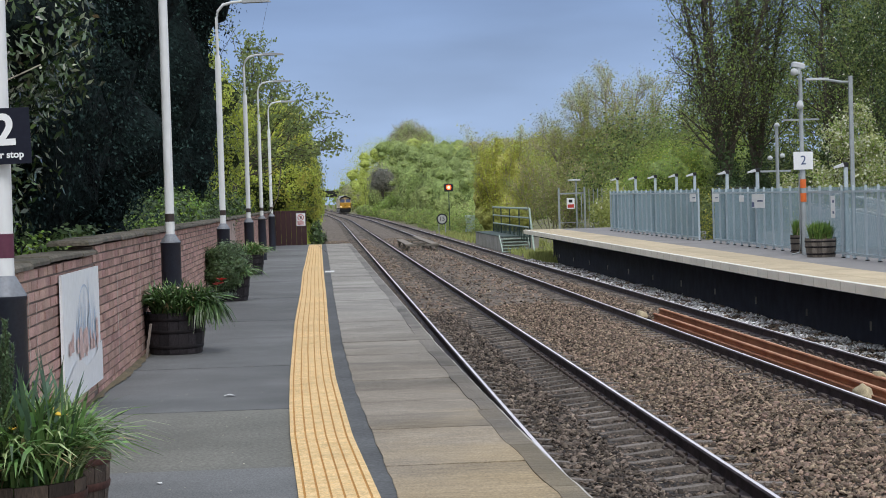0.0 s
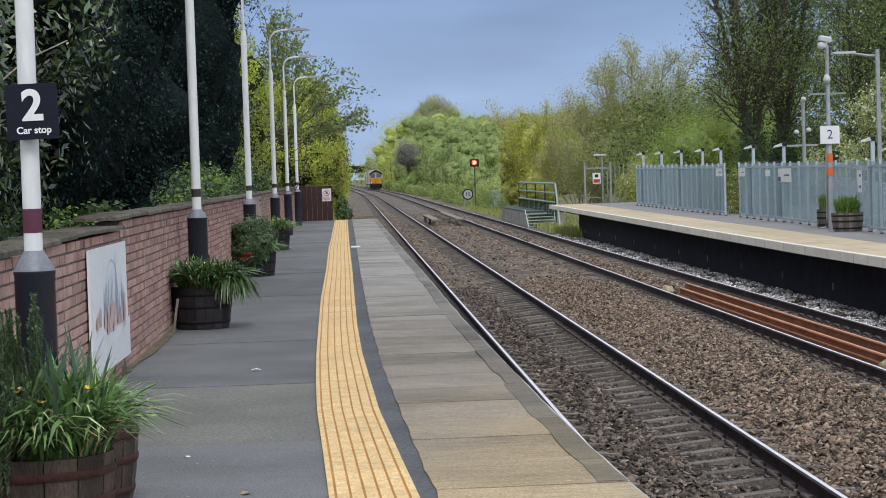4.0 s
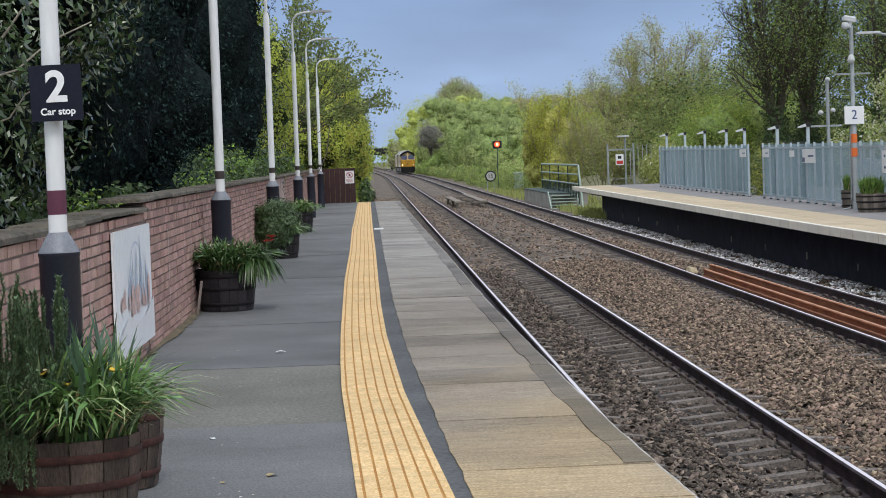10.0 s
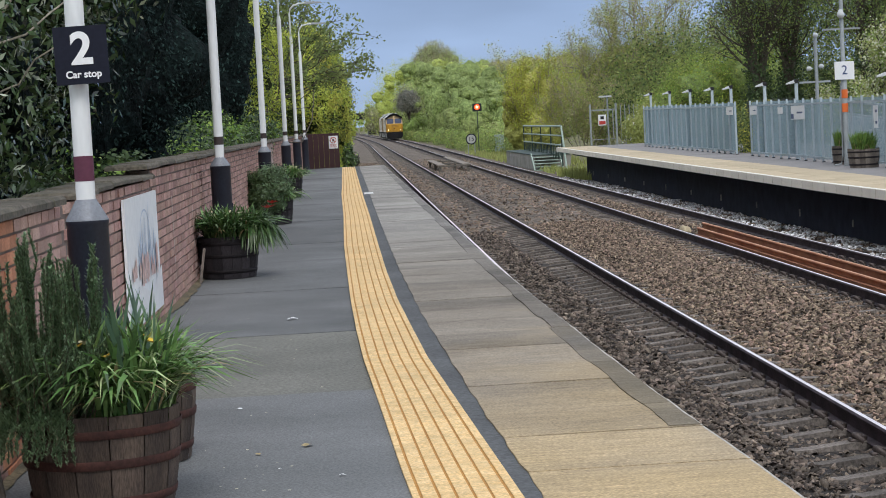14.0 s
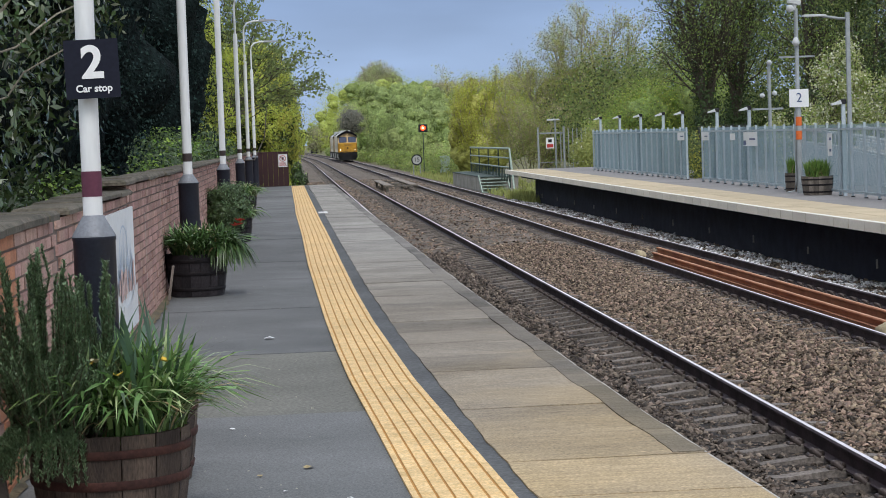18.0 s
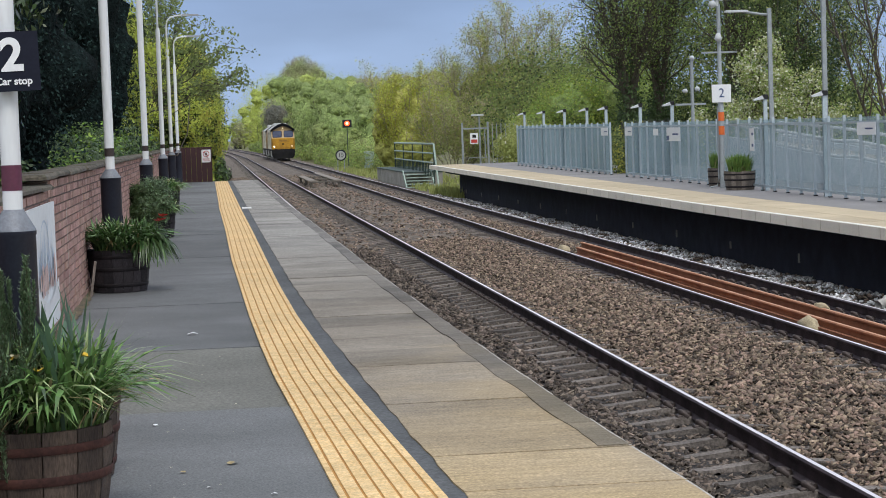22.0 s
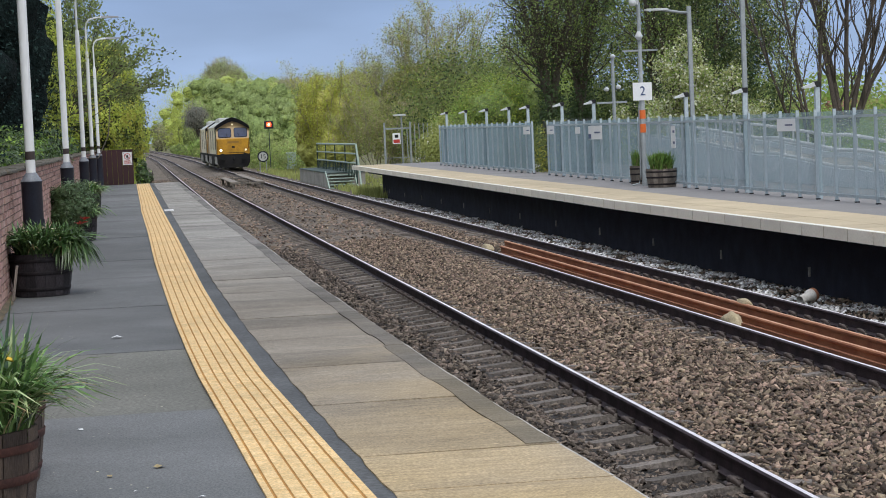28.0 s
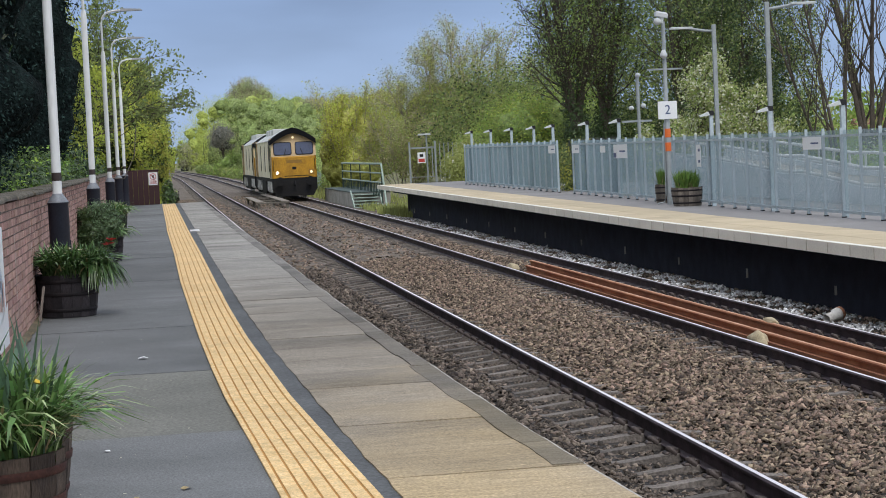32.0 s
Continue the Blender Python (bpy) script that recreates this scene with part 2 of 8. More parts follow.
def slab_concrete(name, near, mid, worn, far, rand=0.06):
    """Weathered concrete that ages from buff to grey along the platform, darkest where most trodden: brushed across, blotched, pitted and flecked."""
    m = M(name, near, mid, rough=0.88, scale=1.1, fine=85, var=0.34, bump=0.7, rand=rand, stain=0.45, stretch=(0.8, 1.2, 1))
    n, l = m.node_tree.nodes, m.node_tree.links
    b = n["Principled BSDF"]
    src = b.inputs["Base Color"].links[0].from_socket
    tc = n.new("ShaderNodeTexCoord")
    sep = n.new("ShaderNodeSeparateXYZ")
    l.new(tc.outputs["Object"], sep.inputs["Vector"])
    n1 = n.new("ShaderNodeTexNoise")
    n1.inputs["Scale"].default_value = 0.9
    n1.inputs["Detail"].default_value = 5
    l.new(tc.outputs["Object"], n1.inputs["Vector"])
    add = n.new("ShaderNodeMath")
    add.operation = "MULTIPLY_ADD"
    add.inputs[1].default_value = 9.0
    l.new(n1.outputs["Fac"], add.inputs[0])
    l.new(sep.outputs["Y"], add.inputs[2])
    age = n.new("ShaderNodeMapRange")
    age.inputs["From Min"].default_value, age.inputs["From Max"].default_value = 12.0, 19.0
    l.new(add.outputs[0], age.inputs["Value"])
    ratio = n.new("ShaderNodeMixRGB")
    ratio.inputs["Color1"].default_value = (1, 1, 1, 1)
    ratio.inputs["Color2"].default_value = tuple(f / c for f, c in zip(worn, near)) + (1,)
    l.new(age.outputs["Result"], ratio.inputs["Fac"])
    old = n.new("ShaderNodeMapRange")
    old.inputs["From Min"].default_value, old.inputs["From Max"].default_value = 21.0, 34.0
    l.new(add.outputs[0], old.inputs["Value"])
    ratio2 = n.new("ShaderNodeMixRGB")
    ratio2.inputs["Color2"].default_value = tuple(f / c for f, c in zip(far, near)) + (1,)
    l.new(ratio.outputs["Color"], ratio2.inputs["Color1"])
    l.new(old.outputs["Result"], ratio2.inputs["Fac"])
    mp = n.new("ShaderNodeMapping")
    mp.inputs["Scale"].default_value = (1.4, 9.0, 1.0)
    l.new(tc.outputs["Object"], mp.inputs["Vector"])
    n2 = n.new("ShaderNodeTexNoise")
    n2.inputs["Scale"].default_value = 2.2
    n2.inputs["Detail"].default_value = 6
    n2.inputs["Roughness"].default_value = 0.7
    l.new(mp.outputs["Vector"], n2.inputs["Vector"])
    streak = n.new("ShaderNodeMapRange")
    streak.inputs["From Min"].default_value, streak.inputs["From Max"].default_value = 0.32, 0.68
    streak.inputs["To Min"].default_value, streak.inputs["To Max"].default_value = 0.76, 1.16
    l.new(n2.outputs["Fac"], streak.inputs["Value"])
    n3 = n.new("ShaderNodeTexNoise")
    n3.inputs["Scale"].default_value = 26.0
    n3.inputs["Detail"].default_value = 2
    l.new(tc.outputs["Object"], n3.inputs["Vector"])
    fleck = n.new("ShaderNodeMapRange")
    fleck.inputs["From Min"].default_value, fleck.inputs["From Max"].default_value = 0.64, 0.74
    fleck.inputs["To Min"].default_value, fleck.inputs["To Max"].default_value = 1.0, 1.35
    l.new(n3.outputs["Fac"], fleck.inputs["Value"])
    for fac in (ratio2.outputs["Color"], streak.outputs["Result"], fleck.outputs["Result"]):
        mul = n.new("ShaderNodeMixRGB")
        mul.blend_type = "MULTIPLY"
        mul.inputs["Fac"].default_value = 1.0
        l.new(src, mul.inputs["Color1"])
        l.new(fac, mul.inputs["Color2"])
        src = mul.outputs["Color"]
    l.new(src, b.inputs["Base Color"])
    return m


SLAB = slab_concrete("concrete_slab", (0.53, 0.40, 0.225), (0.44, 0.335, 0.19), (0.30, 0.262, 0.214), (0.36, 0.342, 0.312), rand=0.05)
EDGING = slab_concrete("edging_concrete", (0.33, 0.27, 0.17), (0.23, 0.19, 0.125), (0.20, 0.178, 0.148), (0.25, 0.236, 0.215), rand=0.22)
TACTILE = M("tactile_yellow", (0.79, 0.575, 0.30), (0.70, 0.475, 0.215), rough=0.75, scale=16.0, fine=70, var=0.26, bump=0.5, rand=0.06, stain=0.22)
TACTILE_GROOVE = M("tactile_groove", (0.52, 0.27, 0.065), (0.42, 0.21, 0.055), rough=0.8, scale=2.0, fine=70, var=0.25, bump=0.2)
BRICK = M("brick", (0.51, 0.33, 0.285), (0.40, 0.245, 0.208), rough=0.85, scale=6, fine=90, var=0.25, bump=0.5, rand=0.24, huerand=0.012)
BRICK_FAR = M("brick_far", (0.46, 0.29, 0.248), (0.36, 0.215, 0.18), rough=0.85, scale=6, fine=90, var=0.25, bump=0.5, island=0.24, huerand=0.012)
BRICK_ORANGE = M("brick_orange", (0.56, 0.26, 0.15), (0.48, 0.20, 0.11), rough=0.8, scale=6, fine=90, var=0.22, bump=0.4, rand=0.18)
MORTAR = M("mortar", (0.22, 0.175, 0.15), (0.15, 0.12, 0.105), rough=0.95, scale=4, fine=120, var=0.3, bump=0.6)
COPING = M("coping_stone", (0.155, 0.132, 0.105), (0.085, 0.082, 0.062), rough=0.92, scale=5, fine=40, var=0.4, bump=0.7, rand=0.2, stain=0.4)
# Near bed almost black: shade in the gaps between stones put into the colour.
BED_GAP_SHADE = M("ballast_bed", (0.045, 0.038, 0.034), (0.02, 0.017, 0.016), rough=0.95, scale=3.0, fine=30, var=0.7, bump=1.0, bump_dist=0.04)
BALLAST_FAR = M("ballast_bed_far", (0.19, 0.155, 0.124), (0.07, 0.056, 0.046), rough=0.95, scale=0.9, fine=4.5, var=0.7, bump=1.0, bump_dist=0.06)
STONE = M("ballast_stone", (0.30, 0.22, 0.16), (0.085, 0.064, 0.05), rough=0.92, scale=1.5, fine=70, var=0.3, bump=0.4, island=0.85, huerand=0.02)
STONE_DARK = M("track_stone", (0.21, 0.166, 0.132), (0.024, 0.019, 0.017), rough=0.92, scale=1.5, fine=70, var=0.3, bump=0.4, island=0.8, huerand=0.012)
STONE_WHITE = M("pale_stone", (0.86, 0.85, 0.84), (0.34, 0.33, 0.325), rough=0.9, scale=0.7, fine=70, var=0.25, bump=0.4, island=0.6)
SLEEPER = M("concrete_sleeper", (0.225, 0.195, 0.172), (0.105, 0.091, 0.081), rough=0.92, scale=3, fine=45, var=0.45, bump=0.6, rand=0.28, stain=0.4)
RAIL_SIDE = M("rail_side", (0.056, 0.037, 0.042), (0.026, 0.018, 0.021), rough=0.62, metal=0.15, scale=4, fine=80, var=0.3, bump=0.3, spec=0.25)
# Head near white: the polished steel's sky reflection put into its colour.
RAIL_TOP = M("rail_top", (0.88, 0.84, 0.86), (0.76, 0.72, 0.745), rough=0.42, metal=0.35, scale=4, fine=80, var=0.06, bump=0.02)
RUST = M("rust", (0.36, 0.155, 0.075), (0.25, 0.095, 0.05), rough=0.85, metal=0.1, scale=2.0, fine=70, var=0.25, bump=0.4)
RUST_TOP = M("rust_head", (0.60, 0.35, 0.23), (0.48, 0.25, 0.15), rough=0.8, metal=0.1, scale=2.0, fine=70, var=0.2, bump=0.3)
CLIP = M("clip_steel", (0.10, 0.078, 0.07), (0.055, 0.043, 0.04), rough=0.55, metal=0.3, scale=20, fine=100, var=0.3)
LANTERN = M("lantern_grey", (0.26, 0.275, 0.29), (0.20, 0.21, 0.225), rough=0.6, scale=4, fine=40, var=0.1, bump=0.05)
WHITE = M("white_paint", (0.74, 0.74, 0.73), (0.66, 0.665, 0.66), rough=0.5, scale=2.0, fine=40, var=0.06, bump=0.05, stain=0.1)
POST_WHITE = M("post_paint", (0.72, 0.735, 0.745), (0.64, 0.655, 0.665), rough=0.45, scale=1.5, fine=30, var=0.06, bump=0.05, stretch=(1, 1, 0.2))
MAROON = M("maroon_paint", (0.11, 0.028, 0.055), rough=0.5, scale=3, fine=40, var=0.12, bump=0.05)
DARKBAND = M("dark_band", (0.045, 0.032, 0.03), rough=0.5, scale=3, fine=40, var=0.12, bump=0.05)
POST_DARK = M("post_base_paint", (0.026, 0.030, 0.046), (0.020, 0.023, 0.035), rough=0.45, scale=3, fine=60, var=0.15, bump=0.08, stain=0.2, spec=0.3)
POST_CAP = M("post_cap", (0.21, 0.225, 0.25), (0.16, 0.17, 0.195), rough=0.55, metal=0.2, scale=6, fine=60, var=0.12)
SIGN_DARK = M("sign_dark", (0.014, 0.016, 0.028), rough=0.6, spec=0.12, scale=3, fine=60, var=0.1, bump=0.02)
SIGN_WHITE = M("sign_white", (0.78, 0.79, 0.80), rough=0.45, scale=2, fine=40, var=0.04, bump=0.02)
SIGN_RED = M("sign_red", (0.5, 0.05, 0.04), rough=0.45, scale=2, fine=40, var=0.08, bump=0.02)
SIGN_BLUE = M("sign_blue", (0.04, 0.07, 0.18), rough=0.45, scale=2, fine=40, var=0.08, bump=0.02)
PANEL_RED = M("maroon_panel", (0.058, 0.022, 0.024), (0.042, 0.017, 0.019), rough=0.6, scale=1.2, fine=40, var=0.15, bump=0.1, stain=0.2)
OAK = M("barrel_oak", (0.12, 0.086, 0.064), (0.052, 0.037, 0.031), rough=0.8, scale=3, fine=50, var=0.35, bump=0.5, rand=0.4, stretch=(3, 3, 0.6), stain=0.35)
OAK_DARK = M("barrel_oak_dark", (0.042, 0.036, 0.040), (0.016, 0.014, 0.017), rough=0.7, scale=3, fine=50, var=0.35, bump=0.4, rand=0.3, stretch=(3, 3, 0.6), spec=0.25)
HOOP = M("barrel_hoop", (0.022, 0.018, 0.02), (0.014, 0.012, 0.014), rough=0.65, metal=0.5, scale=8, fine=60, var=0.3, bump=0.2)
HOOP_RUST = M("barrel_hoop_rust", (0.085, 0.033, 0.025), (0.05, 0.022, 0.018), rough=0.75, metal=0.3, scale=8, fine=60, var=0.3, bump=0.2)
SOIL = M("soil", (0.04, 0.028, 0.02), rough=0.95, scale=10, fine=60, var=0.4, bump=0.8)
GALV = M("galvanised_steel", (0.45, 0.52, 0.56), (0.37, 0.435, 0.475), rough=0.5, metal=0.25, scale=4, fine=40, var=0.1, bump=0.05)
COLUMN_GREY = M("dull_galvanised_steel", (0.33, 0.36, 0.37), (0.26, 0.285, 0.295), rough=0.55, metal=0.25, scale=4, fine=40, var=0.12, bump=0.05)
MESH_GREY = M("fence_mesh", (0.215, 0.30, 0.335), (0.19, 0.268, 0.302), rough=0.55, metal=0.1, scale=2, fine=40, var=0.08, bump=0.0)
HOUSING = M("lamp_housing", (0.50, 0.52, 0.53), rough=0.45, scale=4, fine=40, var=0.1, bump=0.0)
BLACKISH = M("black_paint", (0.012, 0.012, 0.014), rough=0.5, scale=4, fine=40, var=0.2, bump=0.05)
# Brick made near black: shade under the platform overhang put into the colour.
DARKWALL = M("platform_brick_shade", (0.014, 0.018, 0.036), (0.008, 0.011, 0.022), rough=0.9, scale=3, fine=40, var=0.3, bump=0.4)
FP_ASPHALT = M("far_platform_asphalt", (0.25, 0.24, 0.235), (0.21, 0.20, 0.197), rough=0.85, scale=0.6, fine=80, var=0.15, bump=0.2, rand=0.05)
FP_TACTILE = M("far_platform_tactile", (0.53, 0.435, 0.29), (0.43, 0.355, 0.24), rough=0.8, scale=0.8, fine=80, var=0.15, bump=0.2, rand=0.06)
FP_COPING = M("far_platform_coping", (0.92, 0.865, 0.74), (0.86, 0.80, 0.68), rough=0.8, scale=2, fine=40, var=0.08, bump=0.15, rand=0.05, stain=0.06)
FP_LINE = M("white_line", (0.84, 0.82, 0.75), (0.75, 0.73, 0.66), rough=0.6, scale=3, fine=60, var=0.1, bump=0.1)
ORANGE = M("orange_band", (0.75, 0.16, 0.035), rough=0.5, scale=3, fine=40, var=0.1, bump=0.0)
GREENDARK = M("dark_green_paint", (0.035, 0.06, 0.05), (0.025, 0.045, 0.038), rough=0.6, scale=3, fine=40, var=0.2, bump=0.1)
GREENPAINT = M("green_grey_paint", (0.36, 0.45, 0.385), (0.27, 0.34, 0.295), rough=0.6, scale=3, fine=40, var=0.2, bump=0.1)
CONCRETE = M("concrete", (0.36, 0.345, 0.31), (0.27, 0.26, 0.235), rough=0.9, scale=1.5, fine=60, var=0.2, bump=0.4, stain=0.3)
TIMBER = M("weathered_timber", (0.17, 0.15, 0.125), (0.10, 0.09, 0.078), rough=0.9, scale=3, fine=50, var=0.3, bump=0.4, rand=0.15, stretch=(4, 0.7, 4))
GRASS = M("grass", (0.165, 0.162, 0.072), (0.11, 0.105, 0.05), rough=0.9, scale=0.5, fine=14, var=0.5, bump=0.8, bump_dist=0.05)
DIRT = M("dirt", (0.10, 0.09, 0.06), (0.065, 0.06, 0.04), rough=0.95, scale=0.8, fine=25, var=0.4, bump=0.8, bump_dist=0.03)

# ---- tools for building ----
class MB:
    """Collects faces for one mesh."""

    def __init__(self):
        self.v, self.f, self.m, self.s = [], [], [], []

    def face(self, pts, mi=0, smooth=False):
        i = len(self.v)
        self.v += [tuple(p) for p in pts]
        self.f.append(tuple(range(i, i + len(pts))))
        self.m.append(mi)
        self.s.append(smooth)

    def mesh(self, vs, fs, mi=0, smooth=False):
        i = len(self.v)
        self.v += [tuple(p) for p in vs]
        self.f += [tuple(i + k for k in f) for f in fs]
        self.m += [mi] * len(fs)
        self.s += [smooth] * len(fs)

    def box(self, x0, x1, y0, y1, z0, z1, mi=0, ch=0.0, m=None):
        """A box; ch: chamfer of its upper edges."""
        if ch:
            vs = [(x0, y0, z0), (x1, y0, z0), (x1, y1, z0), (x0, y1, z0),
                  (x0, y0, z1 - ch), (x1, y0, z1 - ch), (x1, y1, z1 - ch), (x0, y1, z1 - ch),
                  (x0 + ch, y0 + ch, z1), (x1 - ch, y0 + ch, z1), (x1 - ch, y1 - ch, z1), (x0 + ch, y1 - ch, z1)]
            fs = [(3, 2, 1, 0), (0, 1, 5, 4), (1, 2, 6, 5), (2, 3, 7, 6), (3, 0, 4, 7),
                  (4, 5, 9, 8), (5, 6, 10, 9), (6, 7, 11, 10), (7, 4, 8, 11), (8, 9, 10, 11)]
        else:
            vs = [(x0, y0, z0), (x1, y0, z0), (x1, y1, z0), (x0, y1, z0), (x0, y0, z1), (x1, y0, z1), (x1, y1, z1), (x0, y1, z1)]
            fs = [(3, 2, 1, 0), (0, 1, 5, 4), (1, 2, 6, 5), (2, 3, 7, 6), (3, 0, 4, 7), (4, 5, 6, 7)]
        if m:
            vs = [m @ Vector(v) for v in vs]
        self.mesh(vs, fs, mi)
        return self

    def lathe(self, prof, n=16, c=(0, 0), mi=0, smooth=True, cap=True, m=None):
        """Turns a profile of (r, z) round the upright through c."""
        vs, fs = [], []
        for r, z in prof:
            vs += [(c[0] + r * math.cos(2 * math.pi * k / n), c[1] + r * math.sin(2 * math.pi * k / n), z) for k in range(n)]
        for j in range(len(prof) - 1):
            fs += [(j * n + k, j * n + (k + 1) % n, (j + 1) * n + (k + 1) % n, (j + 1) * n + k) for k in range(n)]
        if m:
            vs = [m @ Vector(v) for v in vs]
        self.mesh(vs, fs, mi, smooth)
        if cap:
            top = [vs[(len(prof) - 1) * n + k] for k in range(n)]
            self.face(top, mi)
            self.face([vs[k] for k in range(n)][::-1], mi)
        return self

    def tube(self, pts, radii, n=6, mi=0, smooth=True, cap=True):
        """A round bar along points."""
        pts = [Vector(p) for p in pts]
        if not hasattr(radii, "__len__"):
            radii = [radii] * len(pts)
        vs, fs = [], []
        up = Vector((0.123, 0.31, 1)).normalized()
        for i, p in enumerate(pts):
            d = (pts[min(i + 1, len(pts) - 1)] - pts[max(i - 1, 0)]).normalized()
            a = d.cross(up if abs(d.dot(up)) < 0.95 else Vector((1, 0, 0))).normalized()
            b = d.cross(a)
            vs += [p + radii[i] * (a * math.cos(2 * math.pi * k / n) + b * math.sin(2 * math.pi * k / n)) for k in range(n)]
        for j in range(len(pts) - 1):
            fs += [(j * n + k, j * n + (k + 1) % n, (j + 1) * n + (k + 1) % n, (j + 1) * n + k) for k in range(n)]
        self.mesh(vs, fs, mi, smooth)
        if cap:
            self.face(vs[-n:], mi)
            self.face(vs[:n][::-1], mi)
        return self

    def prism(self, outline, y0, y1, mi=None, smooth=False):
        """An outline of (x, z), taken along y. mi: a material index for each side."""
        n = len(outline)
        vs = [(x, y0, z) for x, z in outline] + [(x, y1, z) for x, z in outline]
        for k in range(n):
            k2 = (k + 1) % n
            self.face([vs[k], vs[k2], vs[n + k2], vs[n + k]], mi[k] if mi else 0, smooth)
        self.face(vs[:n][::-1], 0)
        self.face(vs[n:], 0)
        return self

    def data(self, name, mats):
        me = bpy.data.meshes.new(name)
        me.from_pydata(self.v, [], self.f)
        for m in mats if isinstance(mats, (list, tuple)) else [mats]:
            me.materials.append(m)
        me.polygons.foreach_set("material_index", self.m)
        me.polygons.foreach_set("use_smooth", self.s)
        me.update()
        return me


def part(name, mb, mats, parent=None, label="", at=None):
    """Links a mesh as one object, under a thing or a part if one is given."""
    ob = new(name, mb.data(name, mats) if isinstance(mb, MB) else mb)
    if parent:
        ob.parent = parent
    if at:
        ob.location = at
    if label:
        ob["label"] = label
    return ob


def thing(name, loc=(0, 0, 0), label="", category="", group="", kind="", rz=0.0):
    ob = new(name)
    ob.location = loc
    ob.rotation_euler = (0, 0, radians(rz))
    return tagged(ob, label, category, group, kind)


def numpy_mesh(name, verts, faces, mats, smooth=False):
    """A mesh from arrays of corners and of faces with the same number of corners each."""
    me = bpy.data.meshes.new(name)
    nv, nf, k = len(verts), len(faces), faces.shape[1]
    me.vertices.add(nv)
    me.vertices.foreach_set("co", np.asarray(verts, dtype=np.float32).ravel())
    me.loops.add(nf * k)
    me.loops.foreach_set("vertex_index", np.asarray(faces, dtype=np.int32).ravel())
    me.polygons.add(nf)
    me.polygons.foreach_set("loop_start", np.arange(0, nf * k, k, dtype=np.int32))
    for m in mats if isinstance(mats, (list, tuple)) else [mats]:
        me.materials.append(m)
    me.update(calc_edges=True)
    if smooth:
        me.polygons.foreach_set("use_smooth", [True] * nf)
    return me


def text_mesh(body, size, mat, parent, name, m, label="", bold=0.0):
    """Lettering in the built-in font, as a thin solid mesh."""
    cu = bpy.data.curves.new(name, "FONT")
    cu.body = body
    cu.size = size
    cu.align_x, cu.align_y = "CENTER", "CENTER"
    cu.extrude = 0.0015
    cu.offset = bold
    tmp = bpy.data.objects.new(name, cu)
    me = bpy.data.meshes.new_from_object(tmp)
    bpy.data.objects.remove(tmp)
    me.materials.clear()
    me.materials.append(mat)
    ob = part(name, me, mat, parent, label)
    ob.matrix_basis = m
    return ob


def along(table):
    ys, xs = [p[0] for p in table], [p[1] for p in table]
    return lambda y: float(np.interp(y, ys, xs))


rng = np.random.default_rng(7)
# Lines of the near platform: x as a function of y.
edge_x = along([(-12, -4.6), (5, -4.72), (8.7, -4.84), (10.9, -4.91), (13, -4.95), (17, -5.0), (21, -5.05), (31, -5.085), (45, -5.155), (77, -5.29)])
slab_x = along([(-12, -5.55), (5, -5.70), (9, -5.83), (10.5, -5.88), (13, -5.94), (16.3, -6.01), (21.7, -6.07), (34, -6.12), (50, -6.155), (77, -6.24)])
strip_r = along([(-12, -5.55), (5, -5.76), (9, -5.92), (10.5, -5.98), (13.1, -6.08), (15, -6.12), (17.5, -6.17), (21, -6.205), (26, -6.225), (34, -6.25), (42, -6.29), (50, -6.32), (77, -6.41)])
strip_l = along([(-12, -6.0), (5, -6.20), (9, -6.36), (10.6, -6.41), (13.3, -6.5), (15.2, -6.54), (17.7, -6.58), (21, -6.615), (26, -6.665), (34.6, -6.70), (46, -6.785), (50.6, -6.79), (77, -6.89)])


def wall_x(y):
    return -8.15 - 0.2 * max(0.0, y - 12) / 66


def post_x(y):
    return -7.94 - 0.14 * max(0.0, y - 12) / 60


R1, R2, R3, R4 = -4.185, -2.68, 0.0, 1.505
RAIL_Z = -0.9


def far_z(y):
    """The far platform rises gently along its length."""
    return max(0.0, 0.0032 * (min(y, 86) - 38))

# ---- ground, track ----
def ground_z(x, y):
    """Height of the land: a shallow cutting for the track, level land beside it."""
    left = -7.7 if y > 78 else -8.6
    right = 3.6
    if x < left:
        d = left - x
        z = -1.3 + min(1.0, d / 2.5) * 1.2 + max(0, min(d - 3, 30)) * 0.05
    elif x > right:
        d = x - right
        z = -1.3 + min(1.0, d / (1.5 if y > 86 else 0.8)) * (0.45 if y > 86 else 1.0) + max(0, min(d - 6, 40)) * (0.06 if y > 86 else 0.004)
    else:
        z = -1.3
    return z


gx = [-1800, -600, -200, -80, -40, -25, -16, -11.5, -9.6, -8.6, -7.2, -5.9, -4, -1, 2, 3.6, 4.4, 5.1, 7, 10, 16, 26, 45, 90, 200, 600, 1800]
gy = [-400, -100, -30, 0, 20, 40, 60, 77, 79, 85, 87, 95, 110, 130, 160, 200, 260, 340, 450, 600, 900, 1500, 3500]
gv = [(x, y, ground_z(x, y)) for y in gy for x in gx]
gf = [(j * len(gx) + i, j * len(gx) + i + 1, (j + 1) * len(gx) + i + 1, (j + 1) * len(gx) + i) for j in range(len(gy) - 1) for i in range(len(gx) - 1)]
mb = MB()
mb.mesh(gv, gf)
tagged(part("ground", mb, GRASS), "rough grass and scrub ground beside the railway", "ground", kind="structure")

def veer(y):
    """Beyond a quarter of a kilometre the line bends gently to its left, then runs straight again."""
    d = max(0.0, y - 240)
    return -6.7e-5 * min(d, 100) ** 2 - 0.0134 * max(0.0, d - 100)


